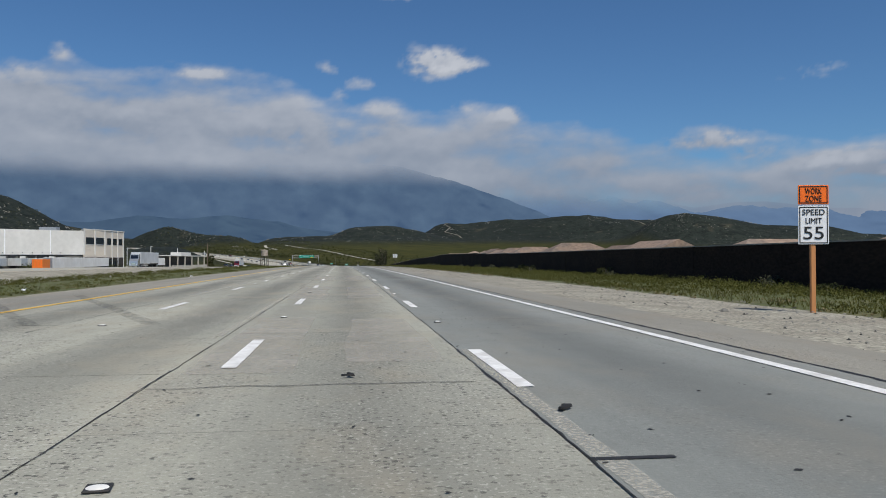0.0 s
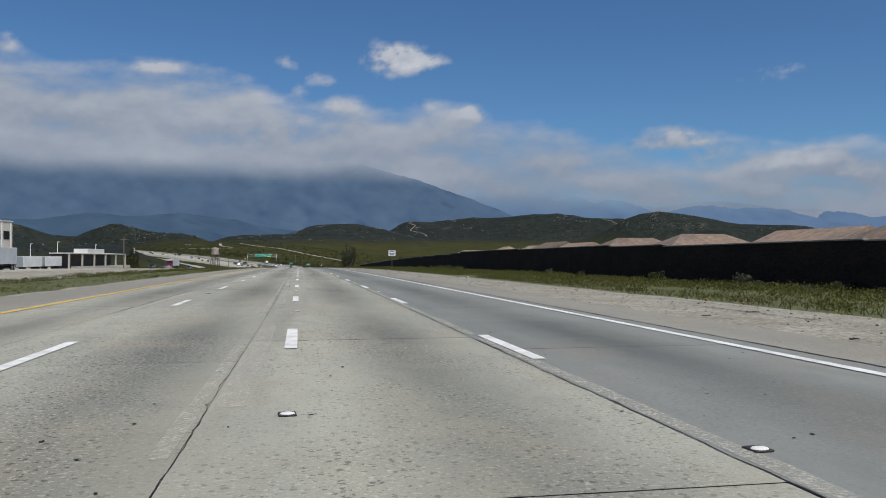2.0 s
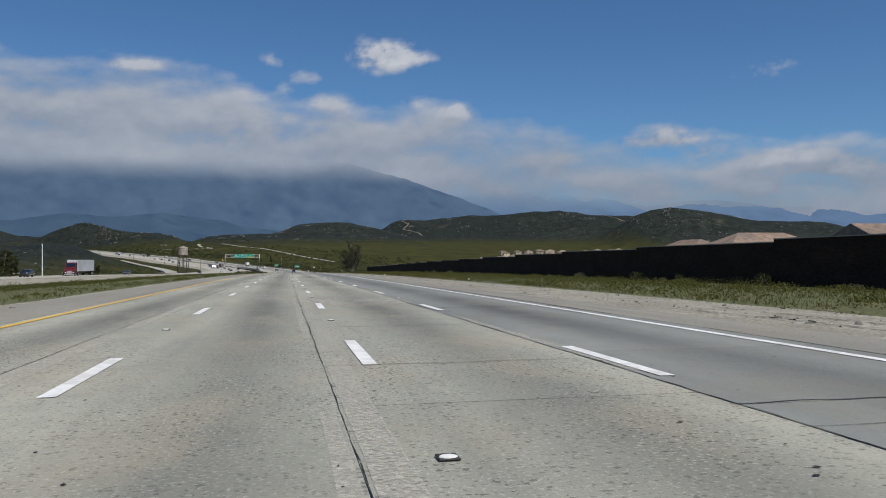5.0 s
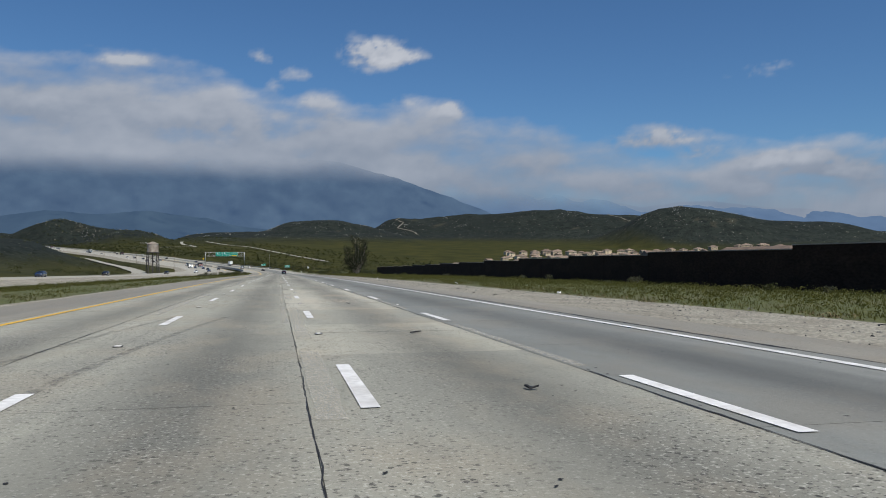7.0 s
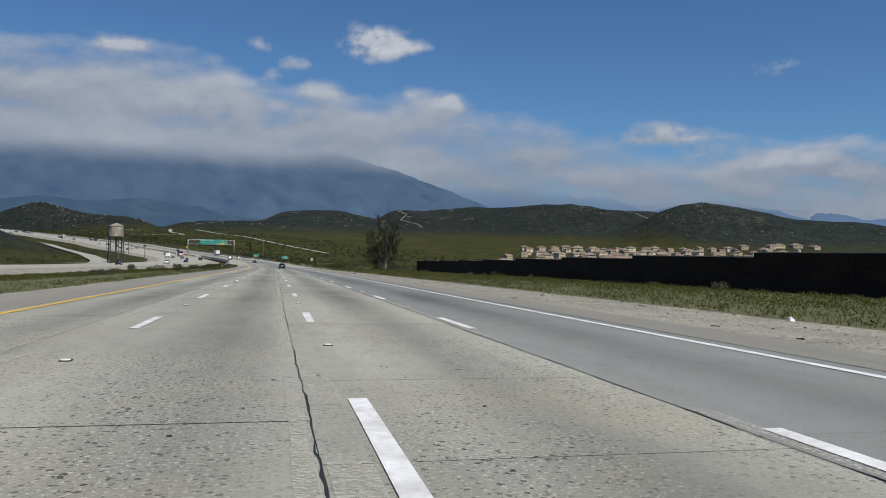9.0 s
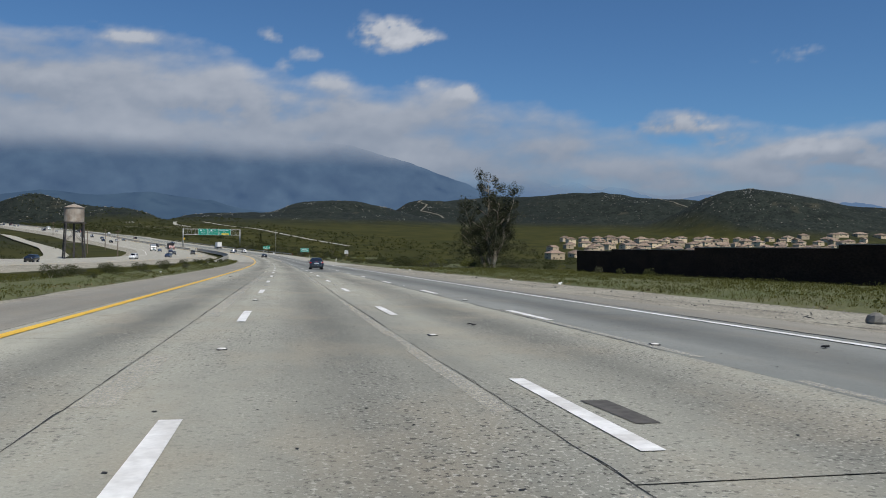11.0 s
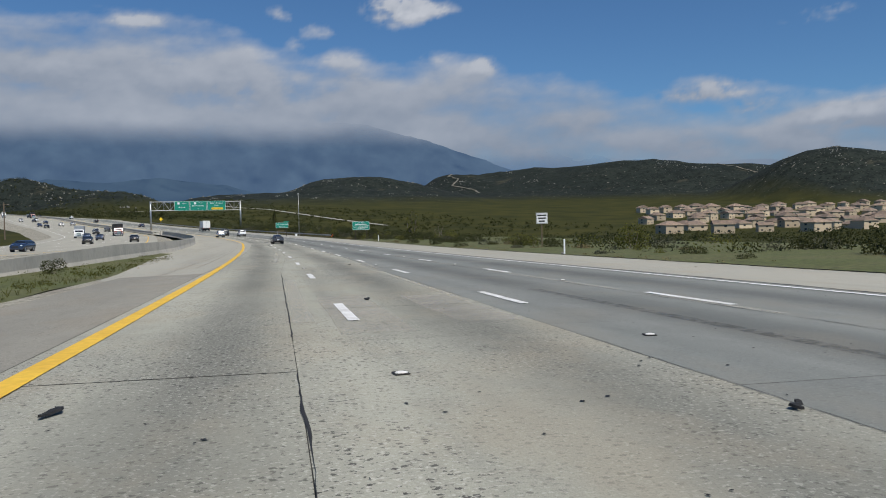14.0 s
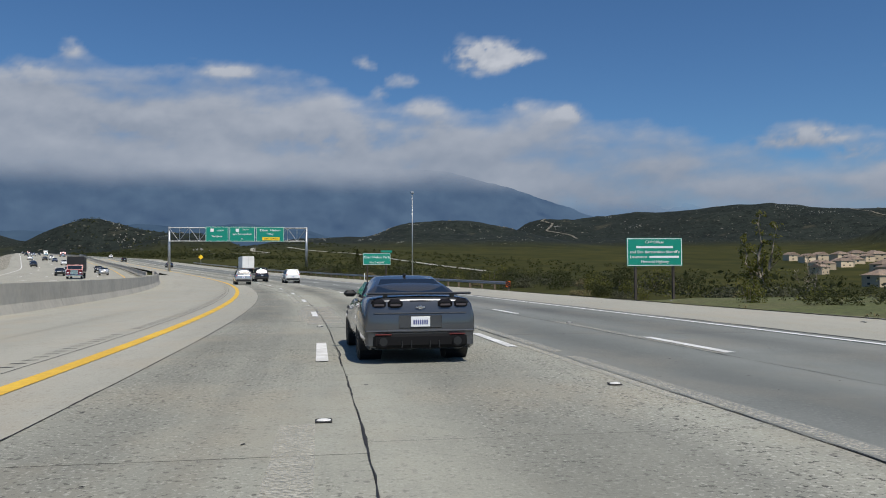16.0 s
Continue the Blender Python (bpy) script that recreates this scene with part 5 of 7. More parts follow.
for u, w in ((2.9, 3.7), (7.6, 3.9)):
    part("window", wall_box(at, u, 0.02, 6.0, (w, 0.1, 1.85)), M["dark_glass"], wh)
    part("window_frame", wall_box(at, u, 0.02, 5.02, (w + 0.2, 0.2, 0.10)), M["plaster_white"], wh)
for u in (0.3, 5.25, 10.0):
    part("pier", wall_box(at, u, 0.05, 3.6, (0.5, 0.2, 10.5)), M["plaster_white"], wh)
part("storefront", wall_box(at, 5.2, 0.09, 0.1, (9.8, 0.08, 2.8)), M["dark_glass"], wh)
part("fascia", wall_box(at, 5.2, 0.25, 1.95, (10.4, 0.5, 0.7)), M["cream_panel"], wh)
at = along(WH_BEND, WH_TURN)
for k in range(3):
    part("window", wall_box(at, 2.4 + k * 4.0, 0.02, 6.0, (2.6, 0.1, 1.85)), M["dark_glass"], wh)
    part("pier", wall_box(at, 4.4 + k * 4.0, 0.05, 3.6, (0.45, 0.2, 10.5)), M["plaster_white"], wh)
part("storefront", wall_box(at, 6.5, 0.09, 0.1, (12.4, 0.08, 2.8)), M["dark_glass"], wh)
DOCK = along(WH_END, WH_FAR)
DOCK = DOCK @ pose(0, 0, 0, 0, 0, 180)
for k in range(22):
    u = -6.0 - k * 2.35
    # black boxes paint the dark of open doorways between the white doors
    part("dock_door", wall_box(DOCK, u, 0.22, 0.55, (1.35, 0.2, 2.5)), M["trailer_door"] if k % 5 in (1, 4) else M["black"], wh)
    part("dock_seal", wall_box(DOCK, u - 0.95, 0.35, 0.65, (0.35, 0.5, 2.8)), M["rubber"], wh)
    part("wall_lamp", wall_box(DOCK, u, 0.2, 2.7, (0.14, 0.25, 0.14)), M["black"], wh)
for k in range(5):
    part("downpipe", wall_box(DOCK, -8.6 - k * 11.0, 0.1, 5.4, (0.22, 0.2, 6.3)), M["sign_white"], wh)
yard = tagged(part("yard_pavement", Geo().add([(-150, 140, -1.15), (-50, 140, -1.15), (-50, 300, -1.6), (-150, 300, -1.6)], [(0, 1, 2, 3)]), M["pale"]), "pale concrete truck yard in front of the warehouse", "pavement", kind="structure")

# open loading shelter beside the far carriageway, along the road
shelter = thing("loading_shelter", "long open loading shelter with a pale roof on concrete posts", "shelter")
part("roof", Geo().soft_box((0, 0, 3.35), (4.0, 39.0, 0.22), 0.05), M["plaster_white"], shelter, "thin pale roof slab")
part("roof_box", Geo().soft_box((0, -1.5, 3.9), (3.0, 11.0, 0.95), 0.05), M["plaster_white"], shelter, "white box on the roof")
part("kerb_wall", Geo().soft_box((2.6, 0, 0.3), (0.3, 40.0, 0.75), 0.05), M["barrier"], shelter, "low concrete wall")
part("back_wall", Geo().box((-1.7, 0, 1.7), (0.2, 38.0, 3.2)), M["dark_steel"], shelter, "dark back wall")
for k in range(6):
    part("post", Geo().soft_box((1.8, -19.2 + k * 7.68, 1.6), (0.35, 0.35, 3.4), 0.04), M["barrier"], shelter)
shelter.matrix_basis = pose(-49.2, 243.5, -1.4, 0, 0, -3.5)

# lamp and utility poles on the left
lp = thing("yard_lamp", "tall pale yard lamp pole with a short arm", "street lamp", "yard lamp poles")
part("pole", Geo().tube((0, 0, 0), (0, 0, 7.4), 0.11, 0.07, 8), M["sign_white"], lp)
part("lamp_head", Geo().soft_box((0.25, 0, 7.4), (0.7, 0.25, 0.10), 0.03), M["sign_white"], lp)
for i, (x, y) in enumerate(((-79, 296), (-66.5, 278), (-61.5, 296), (-58, 330))):
    m = pose(x, y, terrain(x, y) - 0.2, 0, 0, 40 * i)
    if i:
        copy_thing(lp, m)
    else:
        lp.matrix_basis = m
up = thing("utility_pole", "weathered timber utility pole with a crossarm", "utility pole", "utility poles")
part("pole", Geo().tube((0, 0, 0), (0, 0, 7.4), 0.13, 0.09, 8), M["wood"], up)
part("crossarm", Geo().box((0, 0, 6.9), (1.5, 0.09, 0.10)), M["wood"], up)
for i, (x, y) in enumerate(((-40.5, 235), (-50.5, 565), (-66, 622), (-84, 668), (-64, 590), (-120, 760))):
    m = pose(x, y, terrain(x, y) - 0.2, 0, 0, 25)
    if i:
        copy_thing(up, m)
    else:
        up.matrix_basis = m
for i, (x, y, h, sp) in enumerate(((-45.3, 266, 5.4, 5.2), (-46.5, 274, 4.4, 4.4), (-47, 330, 3.4, 3.6))):
    t = gum_tree("yard_tree", "dark green bushy tree beside the far carriageway", h, sp, 40 + i, M["leaf_brush"], 0.16, 0.35)
    t.matrix_basis = pose(x, y, terrain(x, y) - 0.1)
willow = gum_tree("willow_tree", "thin young yellow-green willow in spring leaf", 4.6, 3.0, 61, M["leaf_bright"], 0.07, 0.22)
x, y = 6.2, 570.0
willow.matrix_basis = pose(x, y, terrain(x, y) - 0.1)
bare = gum_tree("bare_tree", "thin grey nearly leafless small tree", 3.0, 2.2, 62, M["leaf_grey"], 0.05, 0.08)
bare.matrix_basis = pose(10.8, 574.0, terrain(10.8, 574.0) - 0.1)
tall = thing("cypress_tree", "single dark upright conifer on the valley floor", "tree")
g = Geo()
for k in range(12):
    leaf_cloud(g, (0, 0, 0.7 + k * 0.42), (1.15 - k * 0.08, 1.15 - k * 0.08, 0.45), 90, 0.16, 300 + k)
part("crown", g, M["leaf_brush"], tall)
part("trunk", Geo().tube((0, 0, -0.3), (0, 0, 4.5), 0.18, 0.04, 7), M["bark"], tall)
tall.matrix_basis = pose(-20.5, 760, terrain(-20.5, 760))

# ---- opposite carriageway and other far roads ----


def opp_pt(y, off, dz=0.0):
    x, z = np.interp(y, oy, ox), np.interp(y, oy, oz)
    a = math.atan2(-(np.interp(y + 3, oy, ox) - np.interp(y - 3, oy, ox)), 6)
    return (float(x + off * math.cos(a)), float(y + off * math.sin(a)), float(z + dz)), math.degrees(a)


def opp_strip(o0, o1, dz, y0=-80, y1=1240, dz1=None):
    g = Geo()
    rows = np.arange(y0, y1, 5.0)
    for q in rows:
        for o, h in ((o0, dz), (o1, dz if dz1 is None else dz1)):
            g.v.append(opp_pt(q, o, h)[0])
            g.uv.append((o, float(q)))
    g.f = [(2 * i, 2 * i + 1, 2 * i + 3, 2 * i + 2) for i in range(len(rows) - 1)]
    return g


opp = thing("opposite_road", "pale concrete opposite carriageway climbing towards the pass", "road", kind="structure")
part("pavement", opp_strip(-9.5, 8.0, 0.0), M["pale"], opp)
part("side_slope", opp_strip(-15.0, -9.45, -0.9, dz1=-0.01), M["gravel"], opp, "gravel side slope")
part("side_slope", opp_strip(7.95, 12.5, -0.01, dz1=-0.75), M["gravel"], opp, "gravel side slope")
part("edge_line", opp_strip(-7.3, -7.15, 0.02), M["white_line"], opp)
part("edge_line", opp_strip(6.6, 6.75, 0.02), M["yellow_line"], opp)
for o in (-4.4, -1.7, 1.0, 3.8):
    for q in np.arange(400, 900, 18.8):
        part("lane_dash", opp_strip(o, o + 0.13, 0.02, q, q + 9.9), M["white_line"], opp)
med = thing("far_median_barrier", "long concrete median barrier between the climbing carriageways", "barrier", kind="structure")
for q in np.arange(622, 1150, 8.0):
    rings = []
    for e in (q, q + 8):
        (x, y, z), a = opp_pt(e, 9.0)
        rings.append([(x + o, y, z + h) for o, h in bprof])
    part("barrier_length", Geo().loft(rings), M["barrier"], med)
for name, pts, w, label in (("valley_road", [(34, 880, -1.5), (12, 940, 0), (-15, 1030, 5), (-45, 1130, 11), (-95, 1200, 15)], 3.2, "pale narrow road crossing the valley floor"),
                            ("pass_road", [(-160, 1085, 24), (-125, 1100, 20), (-98, 1118, 17), (-104, 1140, 20), (-118, 1165, 24), (-124, 1205, 28)], 4.0, "distant pale road climbing through the gap in the hills"),
                            ("side_ramp", [(-52, 470, -5.2), (-58, 520, -5.9), (-64, 560, -6.0), (-80, 610, -5.0), (-110, 660, -2.0)], 6.0, "bare pale access ramp beside the water tower")):
    g = Geo()
    q = np.linspace(0, len(pts) - 1, 60)
    P = np.stack([np.interp(q, range(len(pts)), [p[k] for p in pts]) for k in range(3)], 1)
    for _ in range(8):
        P[1:-1] = (P[:-2] + 2 * P[1:-1] + P[2:]) / 4
    for i, p in enumerate(P):
        d = P[min(i + 1, 59)] - P[max(i - 1, 0)]
        nrm = np.array([d[1], -d[0]]) / (np.hypot(d[0], d[1]) + 1e-9) * w / 2
        for k in (-1, 1):
            x, y = p[0] + k * nrm[0], p[1] + k * nrm[1]
            g.v.append((x, y, max(terrain(x, y) + 0.5, terrain(p[0], p[1]) + 0.3)))
            g.uv.append((k * w / 2, float(i)))
    g.f = [(2 * i, 2 * i + 1, 2 * i + 3, 2 * i + 2) for i in range(59)]
    tagged(part(name, g, M["pale"]), label, "road", kind="structure")

# ---- vehicles ----
M["tyre"] = material("tyre", (0.014, 0.014, 0.014), 0.8, spread=0.2, scale=20)
M["rim"] = material("alloy_rim", (0.40, 0.41, 0.42), 0.35, 0.9)
M["rim_dark"] = material("dark_rim", (0.03, 0.03, 0.032), 0.4, 0.6)
M["car_glass"] = material("tinted_glass", (0.012, 0.016, 0.022), 0.06, spec=0.7)
M["red_lens"] = material("red_lens", (0.45, 0.012, 0.008), 0.2, coat=0.6)
M["smoked_lens"] = material("smoked_lens", (0.006, 0.005, 0.006), 0.25, spec=0.35)
M["lamp_glass"] = material("lamp_glass", (0.10, 0.085, 0.09), 0.2, 0.3)
M["matte_black"] = material("matte_black_plastic", (0.010, 0.010, 0.011), 0.85, spec=0.15)
M["dim_red"] = material("dim_red_strip", (0.11, 0.012, 0.010), 0.3, coat=0.5)
M["clear_lens"] = material("clear_lens", (0.70, 0.72, 0.74), 0.15, coat=0.5)
M["spoiler_black"] = material("dark_spoiler", (0.025, 0.027, 0.032), 0.35, coat=0.6)
M["trim"] = material("black_trim", (0.012, 0.012, 0.013), 0.55)
M["chrome"] = material("chrome", (0.75, 0.76, 0.78), 0.12, 1.0)
M["plate_white"] = material("plate", (0.75, 0.76, 0.78), 0.45)
M["plate_ink"] = material("plate_ink", (0.05, 0.07, 0.22), 0.5)
PAINTS = {}


def paint(name, colour, metal=0.35):
    if name not in PAINTS:
        PAINTS[name] = material("paint_" + name, colour, 0.24, metal, coat=0.9, spread=0.03, scale=300)
    return PAINTS[name]


def scaled(g, k=U):
    g.v = [(p[0] * k, p[1] * k, p[2] * k) for p in g.v]
    return g


def wheel(parent, x, y, r, w, rim, side):
    t = part("wheel", scaled(Geo().loft([[(x + side * q * w, y + rr * math.cos(a), r + rr * math.sin(a)) for a in np.linspace(0, 2 * math.pi, 25)[:-1]] for q, rr in ((-0.5, r * 0.7), (-0.5, r * 0.96), (-0.42, r), (0.42, r), (0.5, r * 0.96), (0.5, r * 0.70), (0.40, r * 0.68))])), M["tyre"], parent)
    g = Geo()
    xo = x + side * w * 0.44
    for k in range(10):
        a = 2 * math.pi * k / 10
        g.tube((xo, y + 0.05 * math.cos(a), r + 0.05 * math.sin(a)), (xo - side * 0.02, y + r * 0.66 * math.cos(a), r + r * 0.66 * math.sin(a)), 0.030, 0.022, 5)
    g.tube((xo - side * 0.02, y, r), (xo + side * 0.015, y, r), 0.085, 0.07, 12)
    part("rim", scaled(g), rim, t)
    ring = Geo().loft([[(xo + side * d, y + rr * math.cos(a), r + rr * math.sin(a)) for a in np.linspace(0, 2 * math.pi, 25)[:-1]] for d, rr in ((-0.04, r * 0.70), (0.01, r * 0.70), (0.01, r * 0.63), (-0.04, r * 0.62))], False)
    part("rim_ring", scaled(ring), rim, t)


def body_rings(rows):
    """rows: station, sill z, sill half width, flank z, flank half width, shoulder z, shoulder half width, deck z."""
    rings = []
    for y, z0, w0, z1, w1, z2, w2, z3 in rows:
        half = [(0.0, z0), (w0 * 0.86, z0), (w0, z0 + 0.05), (w0 + (w1 - w0) * 0.75, z0 + (z1 - z0) * 0.5), (w1, z1), (w1 - 0.008, z1 + (z2 - z1) * 0.5), (w2, z2), (w2 - 0.06, z2 + (z3 - z2) * 0.7), (w2 * 0.72, z3), (w2 * 0.36, z3 + 0.012), (0.0, z3 + 0.016)]
        rings.append([(x, y, z) for x, z in half] + [(-x, y, z) for x, z in half[-2:0:-1]])
    return rings


def pane(parent, name, quad, lift, mat):
    """A slab of glass on the plane of four corner points."""
    q = [Vector(p) for p in quad]
    n = (q[1] - q[0]).cross(q[3] - q[0]).normalized()
    c = sum(q, Vector()) / 4
    if n.dot(c - Vector((0, c.y, 0.7))) < 0 and abs(n.x) > 0.5 or (abs(n.x) <= 0.5 and n.z < 0):
        n = -n
    g = Geo().loft([[p - n * 0.012 for p in q], [p + n * lift for p in q]])
    return part(name, scaled(g), mat, parent)


def car(name, label, spec):
    """A passenger car from its body stations, its cabin outline and its details; true metres, nose towards +y."""
    ob = thing(name, label, spec.get("category", "car"), spec.get("group", ""))
    col = spec["paint"]
    part("body", scaled(Geo().loft(body_rings(spec["body"]))), col, ob, smooth=True)
    yb, yr, yf, yw, belt, roof, wb, wr = spec["cabin"]
    rings = []
    for y, z, w, wt in ((yb, belt + 0.01, wb, wb * 0.98), (yb + (yr - yb) * 0.5, belt + (roof - belt) * 0.60, wb, wb + (wr - wb) * 0.55), (yr - 0.06, roof - 0.045, wb, wr), (yr + 0.12, roof - 0.005, wb, wr), ((yr + yf) / 2, roof + 0.012, wb, wr), (yf - 0.12, roof - 0.01, wb, wr), (yf + 0.06, roof - 0.055, wb, wr * 0.99), (yf + (yw - yf) * 0.5, belt + (roof - belt) * 0.52, wb * 0.99, wb + (wr - wb) * 0.5), (yw, belt + 0.01, wb * 0.96, wb * 0.93)):
        half = [(0, belt - 0.06), (w, belt - 0.06), (w, belt), (wt + (w - wt) * 0.35, belt + (z - belt) * 0.65), (wt, max(z - 0.045, belt + 0.004)), (wt - 0.07, z), (wt * 0.5, z + 0.012), (0, z + 0.016)]
        rings.append([(x, y, q) for x, q in half] + [(-x, y, q) for x, q in half[-2:0:-1]])
    part("roof", scaled(Geo().loft(rings)), spec.get("roof_paint", col), ob, smooth=True)
    glass = M["car_glass"]
    zt, zl = roof - 0.075, belt + 0.05
    kb = lambda z: (z - belt) / (roof - belt)
    yz = lambda y0, y1, z: y0 + (y1 - y0) * kb(z)
    wz = lambda z: wb + (wr - wb) * kb(z)
    pane(ob, "rear_window", [(-wz(zl) * 0.86, yz(yb, yr, zl), zl), (wz(zl) * 0.86, yz(yb, yr, zl), zl), (wr * 0.82, yz(yb, yr, zt), zt), (-wr * 0.82, yz(yb, yr, zt), zt)], 0.035, glass)
    pane(ob, "windscreen", [(-wz(zl) * 0.86, yz(yw, yf, zl), zl), (wz(zl) * 0.86, yz(yw, yf, zl), zl), (wr * 0.84, yz(yw, yf, zt), zt), (-wr * 0.84, yz(yw, yf, zt), zt)], 0.035, glass)
    zs0, zs1 = belt + 0.035, roof - 0.10
    cuts = spec.get("side_cuts", (0.03, 0.5, 0.97))
    for sd in (-1, 1):
        a0, a1 = yz(yb, yr, zs0) + spec.get("pillar", 0.28), yz(yw, yf, zs0) - 0.22
        b0, b1 = yz(yb, yr, zs1) + spec.get("pillar", 0.28) * 0.8, yz(yw, yf, zs1) - 0.10
        for c0, c1 in zip(cuts[:-1], cuts[1:]):
            q = [(sd * (wz(zs0) + 0.004), a0 + (a1 - a0) * c0 + 0.02, zs0), (sd * (wz(zs0) + 0.004), a0 + (a1 - a0) * c1 - 0.02, zs0), (sd * (wz(zs1) + 0.004), b0 + (b1 - b0) * c1 - 0.02, zs1), (sd * (wz(zs1) + 0.004), b0 + (b1 - b0) * c0 + 0.02, zs1)]
            pane(ob, "side_window", q, 0.02, glass)
        my = yw - 0.42
        part("mirror", scaled(Geo().soft_box((sd * (wb + 0.12), my, belt + 0.05), (0.25, 0.12, 0.12), 0.05)), spec.get("mirror", col), ob)
    wf, wrr, r, track, tw = spec["wheels"]
    for y in (wf, wrr):
        for sd in (-1, 1):
            g = Geo().loft([[(sd * xx, y + rr * math.cos(a), r + 0.02 + rr * math.sin(a)) for a in np.linspace(0, 2 * math.pi, 25)[:-1]] for xx, rr in ((track - 0.25, r + 0.055), (track + tw / 2 - 0.015, r + 0.055))])
            part("wheel_arch", scaled(g), M["trim"], ob)
            wheel(ob, sd * track, y, r, tw, spec.get("rim", M["rim"]), sd)
    for nm, c, s, rad, mat, lab in spec["details"]:
        part(nm, scaled(Geo().soft_box(c, s, rad)), mat, ob, lab)
    if "plate" in spec:
        y, z = spec["plate"]
        p = part("number_plate", scaled(Geo().soft_box((0, y, z), (0.31, 0.02, 0.16), 0.006)), M["plate_white"], ob)
        for k in range(7):
            part("character_bar", scaled(Geo().box((-0.105 + k * 0.035, y - 0.012, z - 0.005), (0.022, 0.004, 0.07))), M["plate_ink"], p)
    return ob


# grey two-door coupe
grey = paint("grey", (0.088, 0.092, 0.100), 0.5)
coupe_body = [(-2.405, 0.30, 0.74, 0.56, 0.845, 0.90, 0.80, 0.955), (-2.37, 0.23, 0.80, 0.57, 0.895, 0.92, 0.84, 1.0), (-2.22, 0.20, 0.80, 0.58, 0.925, 0.93, 0.86, 1.03), (-1.95, 0.19, 0.83, 0.60, 0.95, 0.93, 0.885, 1.045), (-1.35, 0.18, 0.86, 0.62, 0.948, 0.92, 0.89, 1.03),
              (-0.6, 0.17, 0.86, 0.60, 0.915, 0.88, 0.865, 0.98), (0.4, 0.17, 0.86, 0.58, 0.91, 0.86, 0.86, 0.95), (1.1, 0.17, 0.86, 0.58, 0.935, 0.84, 0.87, 0.96), (1.7, 0.17, 0.84, 0.58, 0.94, 0.80, 0.86, 0.93), (2.15, 0.17, 0.80, 0.52, 0.88, 0.72, 0.80, 0.84), (2.38, 0.22, 0.66, 0.46, 0.70, 0.62, 0.64, 0.68)]
lights = []
for sd in (-1, 1):
    for cx, w in ((0.665, 0.25), (0.405, 0.25)):
        lights += [("tail_light", (sd * cx, -2.372 + 0.012 * (cx > 0.6), 0.920), (w, 0.13, 0.155), 0.045, M["smoked_lens"], "black-rimmed tail lamp"), ("lamp_glass", (sd * cx, -2.436 + 0.012 * (cx > 0.6), 0.905), (w * 0.66, 0.014, 0.035), 0.02, M["lamp_glass"], "grey lamp glass")]
    lights += [("reflector", (sd * 0.60, -2.442, 0.452), (0.26, 0.02, 0.022), 0.005, M["dim_red"], "red bumper reflector"),
               ("headlight", (sd * 0.66, 2.22, 0.66), (0.36, 0.16, 0.10), 0.03, M["clear_lens"], ""), ("bumper_crease", (sd * 0.66, -2.395, 0.50), (0.46, 0.07, 0.035), 0.014, grey, ""), ("spoiler_post", (sd * 0.55, -2.22, 1.045), (0.07, 0.12, 0.08), 0.01, M["spoiler_black"], ""), ("bumper_corner", (sd * 0.80, -2.30, 0.40), (0.16, 0.20, 0.36), 0.06, grey, "")]
coupe = car("sports_car", "dark grey two-door sports coupe seen from behind, with rear spoiler", {
    "paint": grey, "body": coupe_body, "cabin": (-1.78, -0.62, 0.10, 1.10, 0.985, 1.345, 0.80, 0.585), "side_cuts": (0.22, 0.97), "pillar": 0.62, "mirror": M["trim"], "rim": M["rim_dark"],
    "wheels": (1.42, -1.40, 0.355, 0.80, 0.27), "plate": (-2.425, 0.645), "details": lights + [
        ("lower_valance", (0, -2.352, 0.355), (1.54, 0.18, 0.25), 0.06, M["matte_black"], "black lower diffuser"), ("bumper_step", (0, -2.385, 0.50), (1.10, 0.09, 0.05), 0.018, grey, ""), ("deck_crease", (0, -2.385, 0.775), (1.52, 0.06, 0.04), 0.018, grey, ""), *[("diffuser_fin", (k * 0.15, -2.43, 0.30), (0.018, 0.06, 0.11), 0.004, M["black"], "") for k in (-2, -1, 1, 2)],
        # plate recess is a flush slab; its shade is put in as darker grey
        ("plate_recess", (0, -2.405, 0.645), (0.70, 0.02, 0.200), 0.06, paint("grey_recess_shade", (0.070, 0.074, 0.082), 0.5), ""), ("spoiler", (0, -2.27, 1.082), (1.70, 0.20, 0.034), 0.014, M["spoiler_black"], "low rear spoiler blade"), ("third_brake_light", (0, -2.40, 0.965), (0.34, 0.015, 0.02), 0.004, M["smoked_lens"], ""),
        ("emblem", (0, -2.415, 0.868), (0.15, 0.015, 0.035), 0.006, M["chrome"], "plain bright emblem"), ("emblem", (0, -2.417, 0.868), (0.055, 0.015, 0.06), 0.006, M["chrome"], "plain bright emblem"), ("antenna_fin", (0, -0.52, 1.375), (0.05, 0.16, 0.06), 0.02, M["trim"], ""),
        ("rear_seat_top", (0.33, -0.75, 1.08), (0.34, 0.14, 0.18), 0.05, M["trim"], ""), ("rear_seat_top", (-0.33, -0.75, 1.08), (0.34, 0.14, 0.18), 0.05, M["trim"], "")]})
x, y, z = -11.74, 542.32, -4.733
coupe.matrix_basis = pose(x, y, z, 0, 0, 6.5) @ Matrix.Diagonal((1, 1, 1.035, 1))
for sd in (-1, 1):
    part("exhaust", scaled(Geo().tube((sd * 0.60, -2.30, 0.345), (sd * 0.60, -2.465, 0.345), 0.082, 0.085, 18)), M["matte_black"], coupe, "dark round exhaust tip")
    part("exhaust_bore", scaled(Geo().tube((sd * 0.60, -2.40, 0.345), (sd * 0.60, -2.469, 0.345), 0.064, n=18)), M["black"], coupe)

